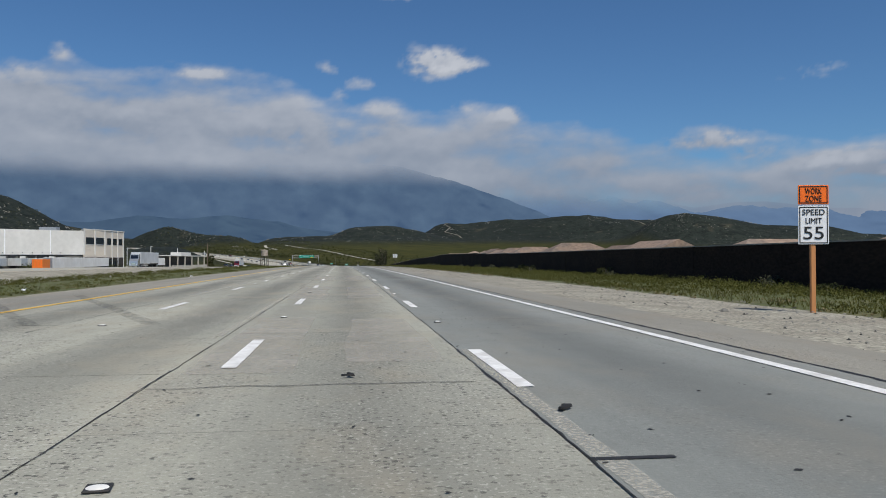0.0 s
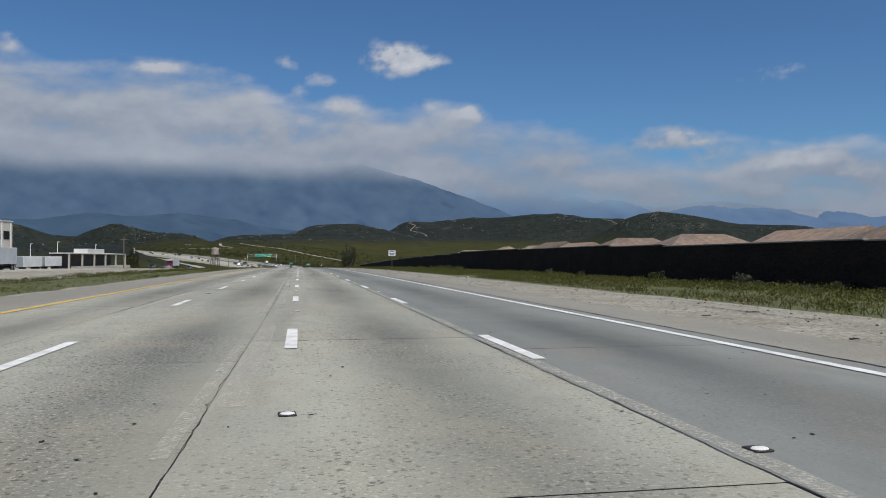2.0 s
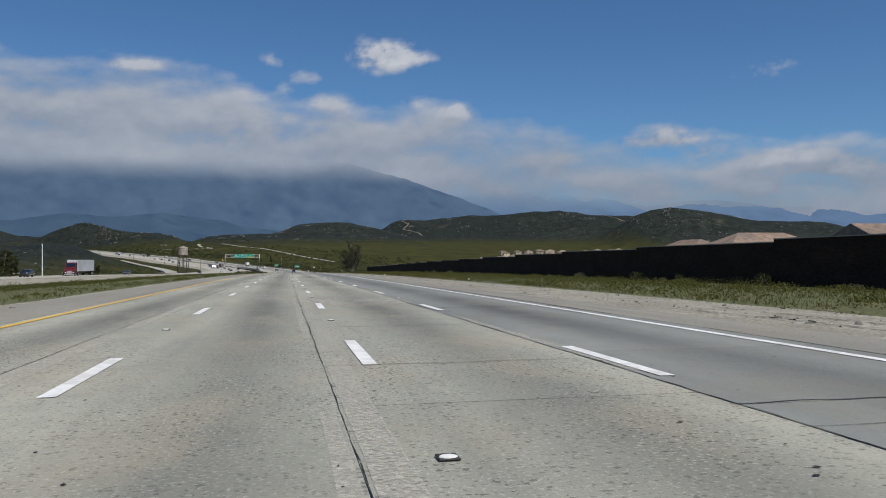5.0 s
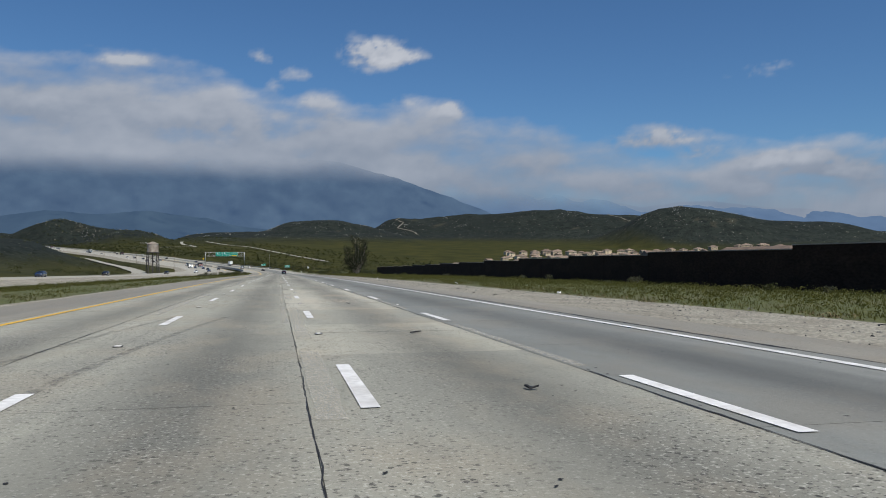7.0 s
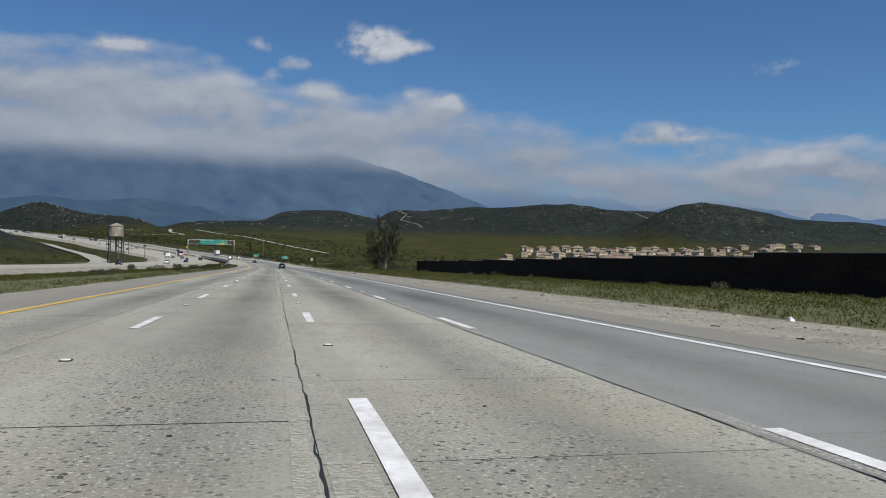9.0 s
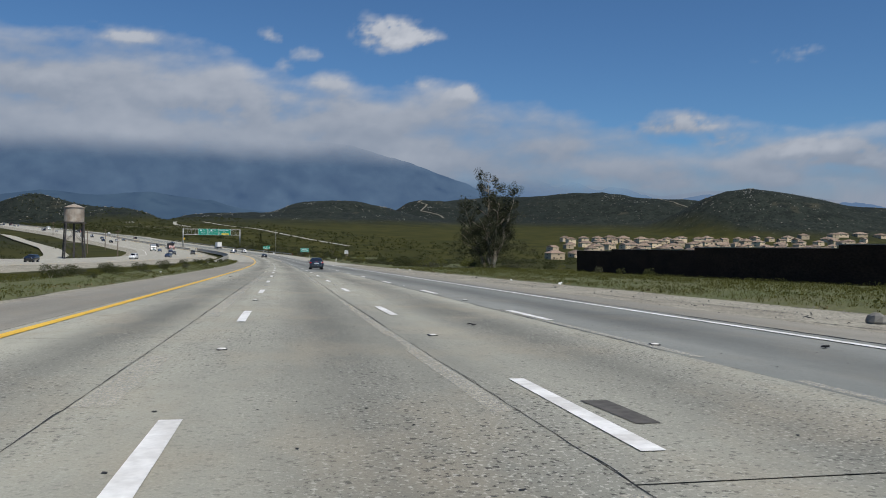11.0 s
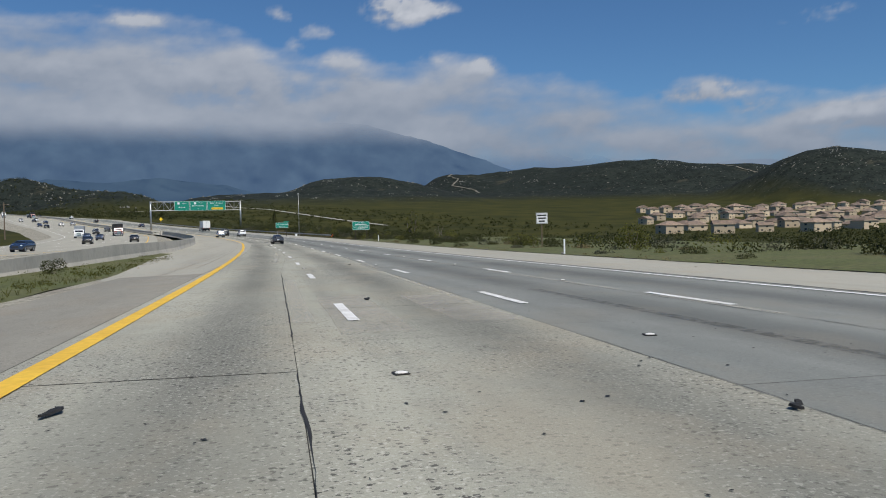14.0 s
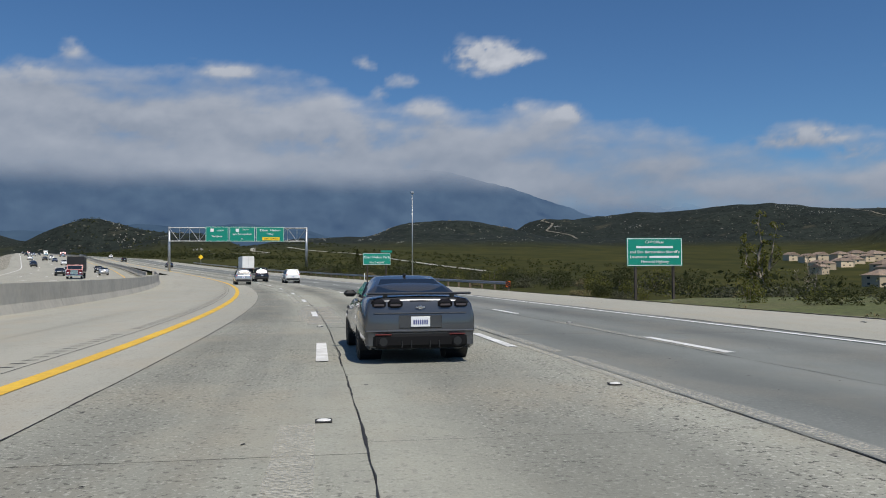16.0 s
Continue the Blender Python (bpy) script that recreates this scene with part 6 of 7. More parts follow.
# dark sedan
navy = paint("blue_black", (0.022, 0.030, 0.040), 0.4)
sedan_body = [(-2.40, 0.30, 0.72, 0.56, 0.83, 0.90, 0.79, 0.985), (-2.37, 0.27, 0.78, 0.57, 0.875, 0.93, 0.82, 1.03), (-2.22, 0.25, 0.82, 0.59, 0.90, 0.95, 0.85, 1.055), (-1.9, 0.23, 0.84, 0.61, 0.91, 0.96, 0.865, 1.065), (-1.3, 0.22, 0.85, 0.62, 0.912, 0.96, 0.872, 1.045),
              (-0.4, 0.21, 0.85, 0.62, 0.91, 0.94, 0.87, 1.01), (0.6, 0.21, 0.85, 0.60, 0.91, 0.92, 0.87, 0.985), (1.2, 0.21, 0.84, 0.60, 0.905, 0.89, 0.86, 0.98), (1.8, 0.21, 0.82, 0.58, 0.89, 0.82, 0.82, 0.91), (2.15, 0.22, 0.78, 0.53, 0.82, 0.74, 0.74, 0.82), (2.34, 0.25, 0.64, 0.47, 0.66, 0.62, 0.60, 0.68)]


def sedan_details(p):
    d = []
    for sd in (-1, 1):
        d += [("tail_light", (sd * 0.72, -2.31, 0.905), (0.29, 0.22, 0.21), 0.07, M["red_lens"], "large red wedge lamp"), ("tail_light_tip", (sd * 0.822, -2.10, 0.935), (0.13, 0.30, 0.12), 0.05, M["red_lens"], "red lamp wrapping the flank"), ("reverse_lamp", (sd * 0.235, -2.405, 0.82), (0.10, 0.02, 0.11), 0.02, M["clear_lens"], "clear lamp beside the plate"), ("headlight", (sd * 0.66, 2.24, 0.66), (0.34, 0.2, 0.13), 0.04, M["clear_lens"], ""),
              ("door_handle", (sd * 0.905, -0.55, 0.86), (0.03, 0.18, 0.03), 0.01, p, ""), ("door_handle", (sd * 0.905, 0.45, 0.85), (0.03, 0.18, 0.03), 0.01, p, ""), ("window_trim", (sd * 0.865, -0.15, 1.005), (0.015, 2.1, 0.02), 0.004, M["chrome"], "bright window strip"), ("rocker", (sd * 0.875, 0.0, 0.24), (0.04, 2.1, 0.10), 0.02, p, "")]
    return d + [("boot_strip", (0, -2.40, 0.605), (1.30, 0.02, 0.018), 0.005, M["chrome"], "bright strip under the boot lid"), ("plate_garnish", (0, -2.40, 0.905), (0.44, 0.02, 0.03), 0.006, M["chrome"], ""), ("plate_recess", (0, -2.395, 0.81), (0.62, 0.02, 0.20), 0.03, M["trim"], ""),
                ("brake_strip", (0, -2.10, 1.08), (0.42, 0.04, 0.02), 0.006, M["red_lens"], "high red brake strip"), ("rear_bumper", (0, -2.36, 0.46), (1.60, 0.18, 0.24), 0.06, p, ""), ("exhaust", (0.42, -2.42, 0.25), (0.08, 0.12, 0.06), 0.02, M["chrome"], "")]


sedan = car("sedan_car", "dark blue-black four-door sedan with large red tail lamps", {"paint": navy, "body": sedan_body, "cabin": (-1.80, -0.85, 0.30, 1.38, 1.015, 1.50, 0.82, 0.60), "side_cuts": (0.0, 0.16, 0.56, 0.98), "pillar": 0.12, "wheels": (1.38, -1.36, 0.325, 0.78, 0.215), "plate": (-2.41, 0.815), "details": sedan_details(navy)})
sedan.matrix_basis = pose(-3.25, 409.26, road_pt(410, -0.4)[2] + 0.0, 0, 0, 0.5)


# sport utility cars, pickups and lorries
def suv(name, label, p, group="", h=1.70, length=4.7, category="car"):
    k = length / 4.7
    body = [(-2.33 * k, 0.40, 0.66, 0.62, 0.78, 0.90, 0.74, 0.98), (-2.28 * k, 0.30, 0.78, 0.64, 0.88, 1.00, 0.83, 1.08), (-1.9 * k, 0.26, 0.82, 0.66, 0.92, 1.02, 0.87, 1.10), (-0.6 * k, 0.24, 0.84, 0.66, 0.925, 1.02, 0.88, 1.10), (0.7 * k, 0.24, 0.84, 0.66, 0.92, 1.01, 0.88, 1.09), (1.3 * k, 0.25, 0.83, 0.66, 0.92, 0.98, 0.87, 1.08), (1.9 * k, 0.26, 0.80, 0.64, 0.89, 0.92, 0.82, 1.00), (2.30 * k, 0.32, 0.66, 0.56, 0.70, 0.80, 0.66, 0.86)]
    d = []
    for sd in (-1, 1):
        d += [("tail_light", (sd * 0.74, -2.22 * k, 0.98), (0.20, 0.18, 0.16), 0.04, M["red_lens"], "red lamp"), ("headlight", (sd * 0.66, 2.16 * k, 0.82), (0.30, 0.2, 0.12), 0.04, M["clear_lens"], ""), ("roof_rail", (sd * 0.52, -0.5, h + 0.03), (0.03, 1.8, 0.03), 0.01, M["trim"], "")]
    d += [("rear_bumper", (0, -2.28 * k, 0.48), (1.62, 0.2, 0.26), 0.06, M["trim"], "black lower bumper"), ("grille", (0, 2.29 * k, 0.68), (0.8, 0.06, 0.18), 0.02, M["trim"], "")]
    return car(name, label, {"paint": p, "body": body, "cabin": (-2.20 * k, -1.85 * k, 0.25 * k, 1.10 * k, 1.08, h, 0.84, 0.64), "side_cuts": (0.0, 0.25, 0.60, 0.98), "pillar": 0.06, "wheels": (1.40 * k, -1.36 * k, 0.36, 0.80, 0.24), "plate": (-2.34 * k, 0.80), "details": d, "group": group, "category": category})


white_p, silver_p, black_p = paint("white", (0.78, 0.78, 0.77), 0.0), paint("silver", (0.50, 0.51, 0.52), 0.6), paint("black", (0.012, 0.012, 0.013), 0.2)
red_p, blue_p = paint("red", (0.14, 0.012, 0.012), 0.1), paint("dark_blue", (0.03, 0.05, 0.10), 0.3)
silver_suv = suv("silver_suv", "silver sport utility car driving away", silver_p)
silver_suv.matrix_basis = pose(-22.81, 593.08, road_pt(594.3, 0)[2], 0, 0, 14)
white_suv = suv("white_suv", "white sport utility car driving away", white_p)
white_suv.matrix_basis = pose(-19.74, 597.59, road_pt(597.8, 0)[2], 0, 0, 14)
black_suv = suv("black_pickup", "black pickup truck with tall tailgate driving away", black_p, "", 1.85, 5.4, "pickup truck")
black_suv.matrix_basis = pose(-23.18, 603.77, road_pt(604.5, 0)[2], 0, 0, 15)


def lorry(name, label, cab_p, box_p, length, h, group="", tractor=True):
    """A lorry or articulated truck, nose towards +y."""
    ob = thing(name, label, "truck", group)
    box0 = -length / 2
    box1 = length / 2 - (2.7 if tractor else 2.1)
    part("cargo_box", scaled(Geo().soft_box((0, (box0 + box1) / 2, (h + 1.15) / 2), (2.5, box1 - box0, h - 1.15), 0.05)), box_p, ob)
    part("chassis", scaled(Geo().box((0, -0.3, 0.85), (0.95, length - 1.2, 0.3))), M["trim"], ob)
    cab_h = h * 0.86 if tractor else 2.35
    y0 = length / 2
    prof = [(y0 - 2.3, 0.55, 0.0), (y0 - 2.3, cab_h, 0.0), (y0 - 1.5, cab_h - 0.1, 0.0), (y0 - 1.05, cab_h * 0.62, 0), (y0 - 0.1, cab_h * 0.47, 0), (y0, 0.55, 0)]
    part("cab", scaled(Geo().loft([[(x, p[0], p[1]) for p in prof] for x in (-1.18, 1.18)])), cab_p, ob)
    part("windscreen", scaled(Geo().loft([[(x, y0 - 1.42 + dy, cab_h - 0.28 + dz) for x, dy, dz in ((-1.0, 0.02, 0), (1.0, 0.02, 0), (1.0, 0.30, -cab_h * 0.26), (-1.0, 0.30, -cab_h * 0.26))], [(x, y0 - 1.37 + dy, cab_h - 0.26 + dz) for x, dy, dz in ((-1.0, 0.02, 0), (1.0, 0.02, 0), (1.0, 0.30, -cab_h * 0.26), (-1.0, 0.30, -cab_h * 0.26))]])), M["car_glass"], ob)
    part("grille", scaled(Geo().soft_box((0, y0 + 0.01, 1.0), (1.1, 0.06, 0.7), 0.05)), M["chrome"], ob)
    part("bumper", scaled(Geo().soft_box((0, y0 + 0.03, 0.5), (2.3, 0.2, 0.3), 0.06)), M["chrome"], ob)
    for sd in (-1, 1):
        part("side_window", scaled(Geo().box((sd * 1.19, y0 - 1.75, cab_h - 0.65), (0.03, 0.6, 0.6))), M["car_glass"], ob)
        part("headlight", scaled(Geo().soft_box((sd * 0.9, y0, 0.95), (0.35, 0.1, 0.2), 0.04)), M["clear_lens"], ob)
        part("tail_light", scaled(Geo().soft_box((sd * 1.0, box0 - 0.03, 1.0), (0.22, 0.05, 0.12), 0.02)), M["red_lens"], ob)
        part("mirror", scaled(Geo().soft_box((sd * 1.35, y0 - 1.2, cab_h * 0.66), (0.16, 0.12, 0.45), 0.03)), M["trim"], ob)
        for yy in ([y0 - 0.9, box0 + 1.2] + ([box0 + 2.4, y0 - 3.6] if tractor else [])):
            wheel(ob, sd * 1.02, yy, 0.5, 0.30, M["rim"], sd)
    part("rear_door", scaled(Geo().box((0, box0 - 0.01, (h + 1.2) / 2), (0.04, 0.03, h - 1.4))), M["steel"], ob)
    part("mudflap", scaled(Geo().box((0, box0 + 0.5, 0.75), (2.3, 0.04, 0.6))), M["rubber"], ob)
    return ob


M["trailer"] = material("trailer_skin", (0.62, 0.63, 0.64), 0.5, 0.2, spread=0.06, scale=1.0, second=(0.52, 0.53, 0.54), scale2=0.4)
M["trailer_white"] = material("white_box_body", (0.78, 0.78, 0.76), 0.6, spread=0.05, scale=1.0, second=(0.70, 0.69, 0.66), scale2=0.4)
box = lorry("box_truck", "white box truck driving away beyond the other cars", white_p, M["trailer_white"], 7.5, 3.7, "", False)
box.matrix_basis = pose(-31.72, 645.02, road_pt(644.2, 0)[2], 0, 0, 19)


def oncoming(proto, y, off, first=False):
    (x, yy, z), a = opp_pt(y, off)
    m = pose(x, yy, z, 0, 0, a + 180)
    if first:
        proto.matrix_basis = m
        return proto
    return copy_thing(proto, m)


red_semi = lorry("semi_truck", "red tractor with a grey box trailer on the opposite carriageway", red_p, M["trailer"], 19.0, 4.0)
oncoming(red_semi, 279, 0.5, True)
white_semi = lorry("semi_truck", "silver tractor with a pale grey box trailer on the opposite carriageway", silver_p, M["trailer"], 24.0, 4.3)
oncoming(white_semi, 154, 0.0, True)
dark_red = lorry("dump_truck", "dark red truck heading down the opposite carriageway", red_p, M["trim"], 9.0, 3.6, "oncoming trucks", False)
oncoming(dark_red, 618, 2.0, True)
white_tr = lorry("delivery_truck", "white truck heading down the opposite carriageway", white_p, M["steel"], 8.5, 3.3, "oncoming trucks", False)
oncoming(white_tr, 607, -4.6, True)
group = "cars on the opposite carriageway"
oc = [suv("oncoming_car", "white car coming down the opposite carriageway", white_p, group), suv("oncoming_car", "silver car coming down the opposite carriageway", silver_p, group, 1.5, 4.6), suv("oncoming_car", "black car coming down the opposite carriageway", black_p, group, 1.5, 4.6), suv("oncoming_car", "dark blue car coming down the opposite carriageway", blue_p, group, 1.48, 4.5)]
cr_ = random.Random(4)
cars_at = [(634, -0.4, 2), (640, 0.4, 0), (636, 4.6, 1), (652, 4.2, 2), (700, 0.5, 0), (705, 4.4, 1), (735, -2.0, 2)] + [(cr_.uniform(560, 1150), cr_.choice((-5.2, -3.0, -0.3, 2.4, 5.0)), cr_.randrange(4)) for _ in range(24)] + [(cr_.uniform(250, 540), cr_.choice((-3.0, -0.3, 2.4)), cr_.randrange(4)) for _ in range(7)]
seen = set()
for y, off, k in cars_at:
    if any(abs(y - a) < 5 and abs(off - b) < 1.5 for a, b in ((618, 2.0), (607, -4.6), (279, 0.5))):
        continue
    oncoming(oc[k], y, off, k not in seen)
    seen.add(k)
for i, y in enumerate((790, 870, 1000)):
    oncoming((dark_red, white_tr, dark_red)[i], y, (4.6, 2.2, -2.4)[i])
for i, (s, off, k) in enumerate(((690, -2.0, 3), (735, -4.6, 2), (800, 0.2, 0), (860, -2.2, 2), (930, 2.4, 1), (1010, 0.0, 3))):
    copy_thing(oc[k], on_road(s, off))["label"] = "car climbing away towards the pass"

# trailers parked at the warehouse docks
tr_ = thing("parked_trailer", "white box trailer parked in the warehouse yard", "trailer", "parked trailers")
part("body", Geo().soft_box((0, 0, 1.6), (1.6, 8.6, 1.9), 0.04), M["trailer_white"], tr_)
part("landing_gear", Geo().box((0, -2.6, 0.3), (1.2, 0.12, 0.7)), M["trim"], tr_)
part("axle", Geo().tube((-0.75, 3.2, 0.32), (0.75, 3.2, 0.32), 0.32, n=12), M["tyre"], tr_)
part("door_frame", Geo().box((0, -4.31, 1.6), (1.5, 0.03, 1.8)), M["steel"], tr_)
stands = [DOCK @ pose(-u, -4.9, -1.25) for u in (11.9, 16.2, 18.3, 23.1, 27.8, 32.5, 37.2)]
stands += [pose(x, y, -1.25, 0, 0, a) for x, y, a in ((-52.0, 149.5, 0), (-53.0, 161.0, 0), (-54.5, 174.0, 0), (-56.5, 189.0, 0), (-51.3, 209.3, -3), (-50.7, 219.0, -3))]
for i, m in enumerate(stands):
    if i:
        copy_thing(tr_, m)
    else:
        tr_.matrix_basis = m
og = thing("orange_container", "orange steel container in the truck yard", "container")
part("body", Geo().soft_box((0, 0, 1.1), (1.7, 3.4, 2.2), 0.03), material("orange_steel", (0.75, 0.20, 0.03), 0.6, spread=0.1), og)
for k in range(7):
    part("rib", Geo().box((-0.7 + k * 0.23, -1.72, 1.1), (0.07, 0.05, 2.0)), M["sign_orange"], og)
og.matrix_basis = pose(-51.6, 141.0, -1.2)

# ---- small things on the road ----
def clear_mat(name, colour, alpha, scale, rough=0.85, least=0.0):
    """A worn film on the slabs: holes and thin places by noise."""
    m = material(name, colour, rough, spread=0.2, scale=12)
    nt = m.node_tree
    tc, n = nt.nodes.new("ShaderNodeTexCoord"), nt.nodes.new("ShaderNodeTexNoise")
    n.inputs["Scale"].default_value, n.inputs["Detail"].default_value = scale, 5
    r = nt.nodes.new("ShaderNodeMapRange")
    r.inputs["From Min"].default_value, r.inputs["From Max"].default_value = 0.38, 0.62
    r.inputs["To Min"].default_value, r.inputs["To Max"].default_value = least, alpha
    nt.links.new(tc.outputs["Object"], n.inputs[0])
    nt.links.new(n.outputs[0], r.inputs[0])
    nt.links.new(r.outputs[0], nt.nodes["Principled BSDF"].inputs["Alpha"])
    return m


M["scrape"] = clear_mat("ground_off_line", (0.53, 0.51, 0.44), 0.62, 38.0, least=0.14)
M["rubber_film"] = clear_mat("tyre_rubber_film", (0.06, 0.06, 0.058), 0.32, 9.0)
M["pale_film"] = clear_mat("pale_repair_film", (0.50, 0.47, 0.41), 0.42, 1.3, least=0.16)
M["repair"] = material("repair_asphalt", (0.085, 0.08, 0.072), 0.9, spread=0.3, scale=14)
sr = random.Random(31)
# wandering cracks along the joints, their edges broken
cracks = Geo()
for k in (1, 2, 3, 0, 4):
    s = -20.0 if k else 480.0
    while s < 660:
        length = sr.uniform(4, 22)
        wide = sr.uniform(0.004, 0.013) * (1, 1.1, 1.1, 1.2, 4.0)[k]
        f = lambda q, k=k: joint(k, q) + 0.022 * noise.noise((q * 0.6, k * 3.0, 1.0)) + 0.014 * noise.noise((q * 2.7, k * 3.0, 2.0)) + 0.011 * noise.noise((q * 9.0, k * 3.0, 5.0))
        ribbon(s, s + length, [lambda q: f(q) - wide * max(0.08, 0.45 + 1.1 * noise.noise((q * 0.9, k, 7.0)) + 0.9 * noise.noise((q * 7.3, k, 3.0))), lambda q: f(q) + wide * max(0.08, 0.45 + 1.1 * noise.noise((q * 1.1, k, 9.0)) + 0.9 * noise.noise((q * 6.1, k, 4.0)))], 0.003, 0.14, g=cracks)
        s += length + sr.choice((0.3, 0.8, 2.0, 5.0))
tagged(part("joint_crack", cracks, M["tar"], road, "dark broken cracks along the slab joints"), kind="stuff")
# bands where old lines were ground off
bands = Geo()
for k, side, w0, s0, s1 in ((2, -1, 0.10, -10, 660), (2, 1, 0.20, 60, 300), (1, 1, 0.24, -10, 486), (1, -1, 0.22, 488, 640), (3, 1, 0.12, -10, 640), (2, -1, 0.14, 330, 480), (2, 1, 0.16, 480, 640)):
    s = float(s0)
    while s < s1:
        length = sr.uniform(2, 9)
        o = 0.03 if side > 0 else -0.03 - w0
        if k == 1 and side < 0:
            o -= 0.24
        ribbon(s, s + length, [lambda q: joint(k, q) + o + 0.02 * noise.noise((q, 1.0, k)), lambda q: joint(k, q) + o + w0 + 0.03 * noise.noise((q * 1.3, 5.0, k))], 0.0025, 0.5, g=bands)
        s += length + sr.choice((0.5, 1.5, 5.0, 11.0))
tagged(part("scraped_band", bands, M["scrape"], road, "pale bands where old lines were ground off"), kind="stuff")
# tyre rubber and oil along the lanes, and pale repairs across them
film, pale = Geo(), Geo()
for k in range(2):
    s, o = sr.uniform(0, 600), sr.uniform(-4.5, 2.5)
    bend = sr.uniform(-0.006, 0.006)
    for t in (0, 0.95):
        ribbon(s, s + sr.uniform(8, 16), [lambda q: o + t + bend * (q - s) ** 2, lambda q: o + t + 0.11 + bend * (q - s) ** 2], 0.002, 0.7, g=film)
for pts in (((21.3, -6.85), (15.6, -4.4), (11.5, -2.7)), ((17.3, -7.2), (14.0, -5.6), (11.5, -4.3))):
    ys, xs = [p[0] for p in pts][::-1], [p[1] for p in pts][::-1]
    ribbon(ys[0], ys[-1], [lambda q: float(np.interp(q, ys, xs)) - 0.13, lambda q: float(np.interp(q, ys, xs)) + 0.13], 0.008, 0.5, 0.05, 3, film)
ribbon(438, 470, [lambda q: 0.05 - 0.006 * (q - 438), lambda q: 0.24 - 0.006 * (q - 438)], 0.002, 1.0, g=film)
for s0, s1, lane in ((6.5, 12.6, 2), (18, 27, 2), (34, 44, 2), (158, 162, 2), (88, 92, 2), (465, 470, 1), (548, 556, 1)):
    a, b = (-3.7, -1.5, 1.0, 3.8)[lane - 1], (-3.7, -1.5, 1.0, 3.8)[lane]
    ribbon(s0, s1, [a + 0.1, (a + b) / 2 - 0.25], 0.002, 1.0, 0.12, s0, pale)
    ribbon(s0 + 0.6, s1 - 0.4, [(a + b) / 2 + 0.25, b - 0.1], 0.002, 1.0, 0.12, s0 + 3, pale)
tagged(part("rubber_film", film, M["rubber_film"], road, "dark tyre and oil marks along the lanes"), kind="stuff")
tagged(part("pale_repair", pale, M["pale_film"], road, "pale patched areas on the slabs"), kind="stuff")
part("asphalt_patch", ribbon(345.85, 346.6, [-0.87, -0.68], 0.004, 0.06, 0.10, 12), M["repair"], road, "dark asphalt patch")
# cross cracks
cross = Geo()
for k in range(46):
    s, lane = sr.uniform(-5, 640), sr.choice((0, 2, 3, 3, 3, 3))
    a, b = (-6.0, -3.75, -1.5, 1.0, 3.8)[lane], (-6.0, -3.75, -1.5, 1.0, 3.8)[lane + 1]
    b = a + (b - a) * sr.choice((1, 1, 0.5, 0.35))
    w = sr.uniform(0.003, 0.009)
    pts = np.linspace(a + 0.05, b - 0.05, 14)
    base = len(cross.v)
    for o in pts:
        d = 0.10 * noise.noise((o * 2.0, s, 0.0))
        cross.v += [road_pt(s + d - w, o, 0.0035), road_pt(s + d + w, o, 0.0035)]
        cross.uv += [(float(o), s), (float(o), s)]
    cross.f += [(base + 2 * i, base + 2 * i + 2, base + 2 * i + 3, base + 2 * i + 1) for i in range(13)]
tagged(part("cross_crack", cross, M["tar"], road, "thin cracks running across the lanes"), kind="stuff")
# broken tarred corner beside the outer lane
part("tar_seal", ribbon(3.49, 3.54, [1.10, 1.50], 0.005, 0.02, 0.03, 2), M["tar"], road, "black tarred joint")

# slots of the rumble strip cut into the left shoulder, and the joint that runs beside them
rumble = Geo()
for k in range(300):
    s = 480 + k * 0.36
    if noise.noise((s * 0.5, 3.0, 1.0)) < -0.3:
        continue
    o = float(np.interp(s, [480, 488, 508, 541, 600], [-7.25, -7.18, -6.88, -6.58, -6.50])) + 0.02 * noise.noise((s * 3.0, 0.0, 2.0))
    n = len(rumble.v)
    rumble.v += [road_pt(s + ds, o + dx, 0.005 - 0.021 * -(o + 6.16)) for dx, ds in ((-0.085, -0.022), (0.085, -0.03), (0.085, 0.012), (-0.085, 0.02))]
    rumble.uv += [(0.0, 0.0)] * 4
    rumble.f.append((n, n + 1, n + 2, n + 3))
ribbon(484, 640, [lambda q: float(np.interp(q, [480, 541, 600], [-6.75, -6.40, -6.38])) + 0.015 * noise.noise((q, 4.0, 1.0)), lambda q: float(np.interp(q, [480, 541, 600], [-6.735, -6.385, -6.365])) + 0.015 * noise.noise((q, 4.0, 1.0))], -0.002, 0.6, g=rumble)
tagged(part("rumble_slot", rumble, M["tar"], road, "row of short dark rumble slots on the shoulder"), kind="stuff")
# dark wisps of soil and rubber dragged along the gravel
M["soil_film"] = clear_mat("dragged_soil", (0.085, 0.078, 0.062), 0.75, 5.0)
wisps = Geo()
for k in range(95):
    s0, o, wide = sr.uniform(0, 430), sr.uniform(5.4, 8.7), sr.uniform(0.02, 0.11)
    bend = sr.uniform(-0.03, 0.03)
    h = float(np.interp(o, [5.15, 6.3, 7.4, 8.9], [-0.035, -0.065, -0.09, -0.10])) + 0.012
    ribbon(s0, s0 + sr.uniform(1.5, 7.0), [lambda q: o + bend * (q - s0) + 0.05 * noise.noise((q, k, 0.0)), lambda q: o + wide + bend * (q - s0) + 0.07 * noise.noise((q * 1.4, k, 4.0))], h, 0.5, g=wisps)
tagged(part("soil_wisp", wisps, M["soil_film"]), "dark wisps of soil and rubber along the gravel", "debris", kind="stuff")

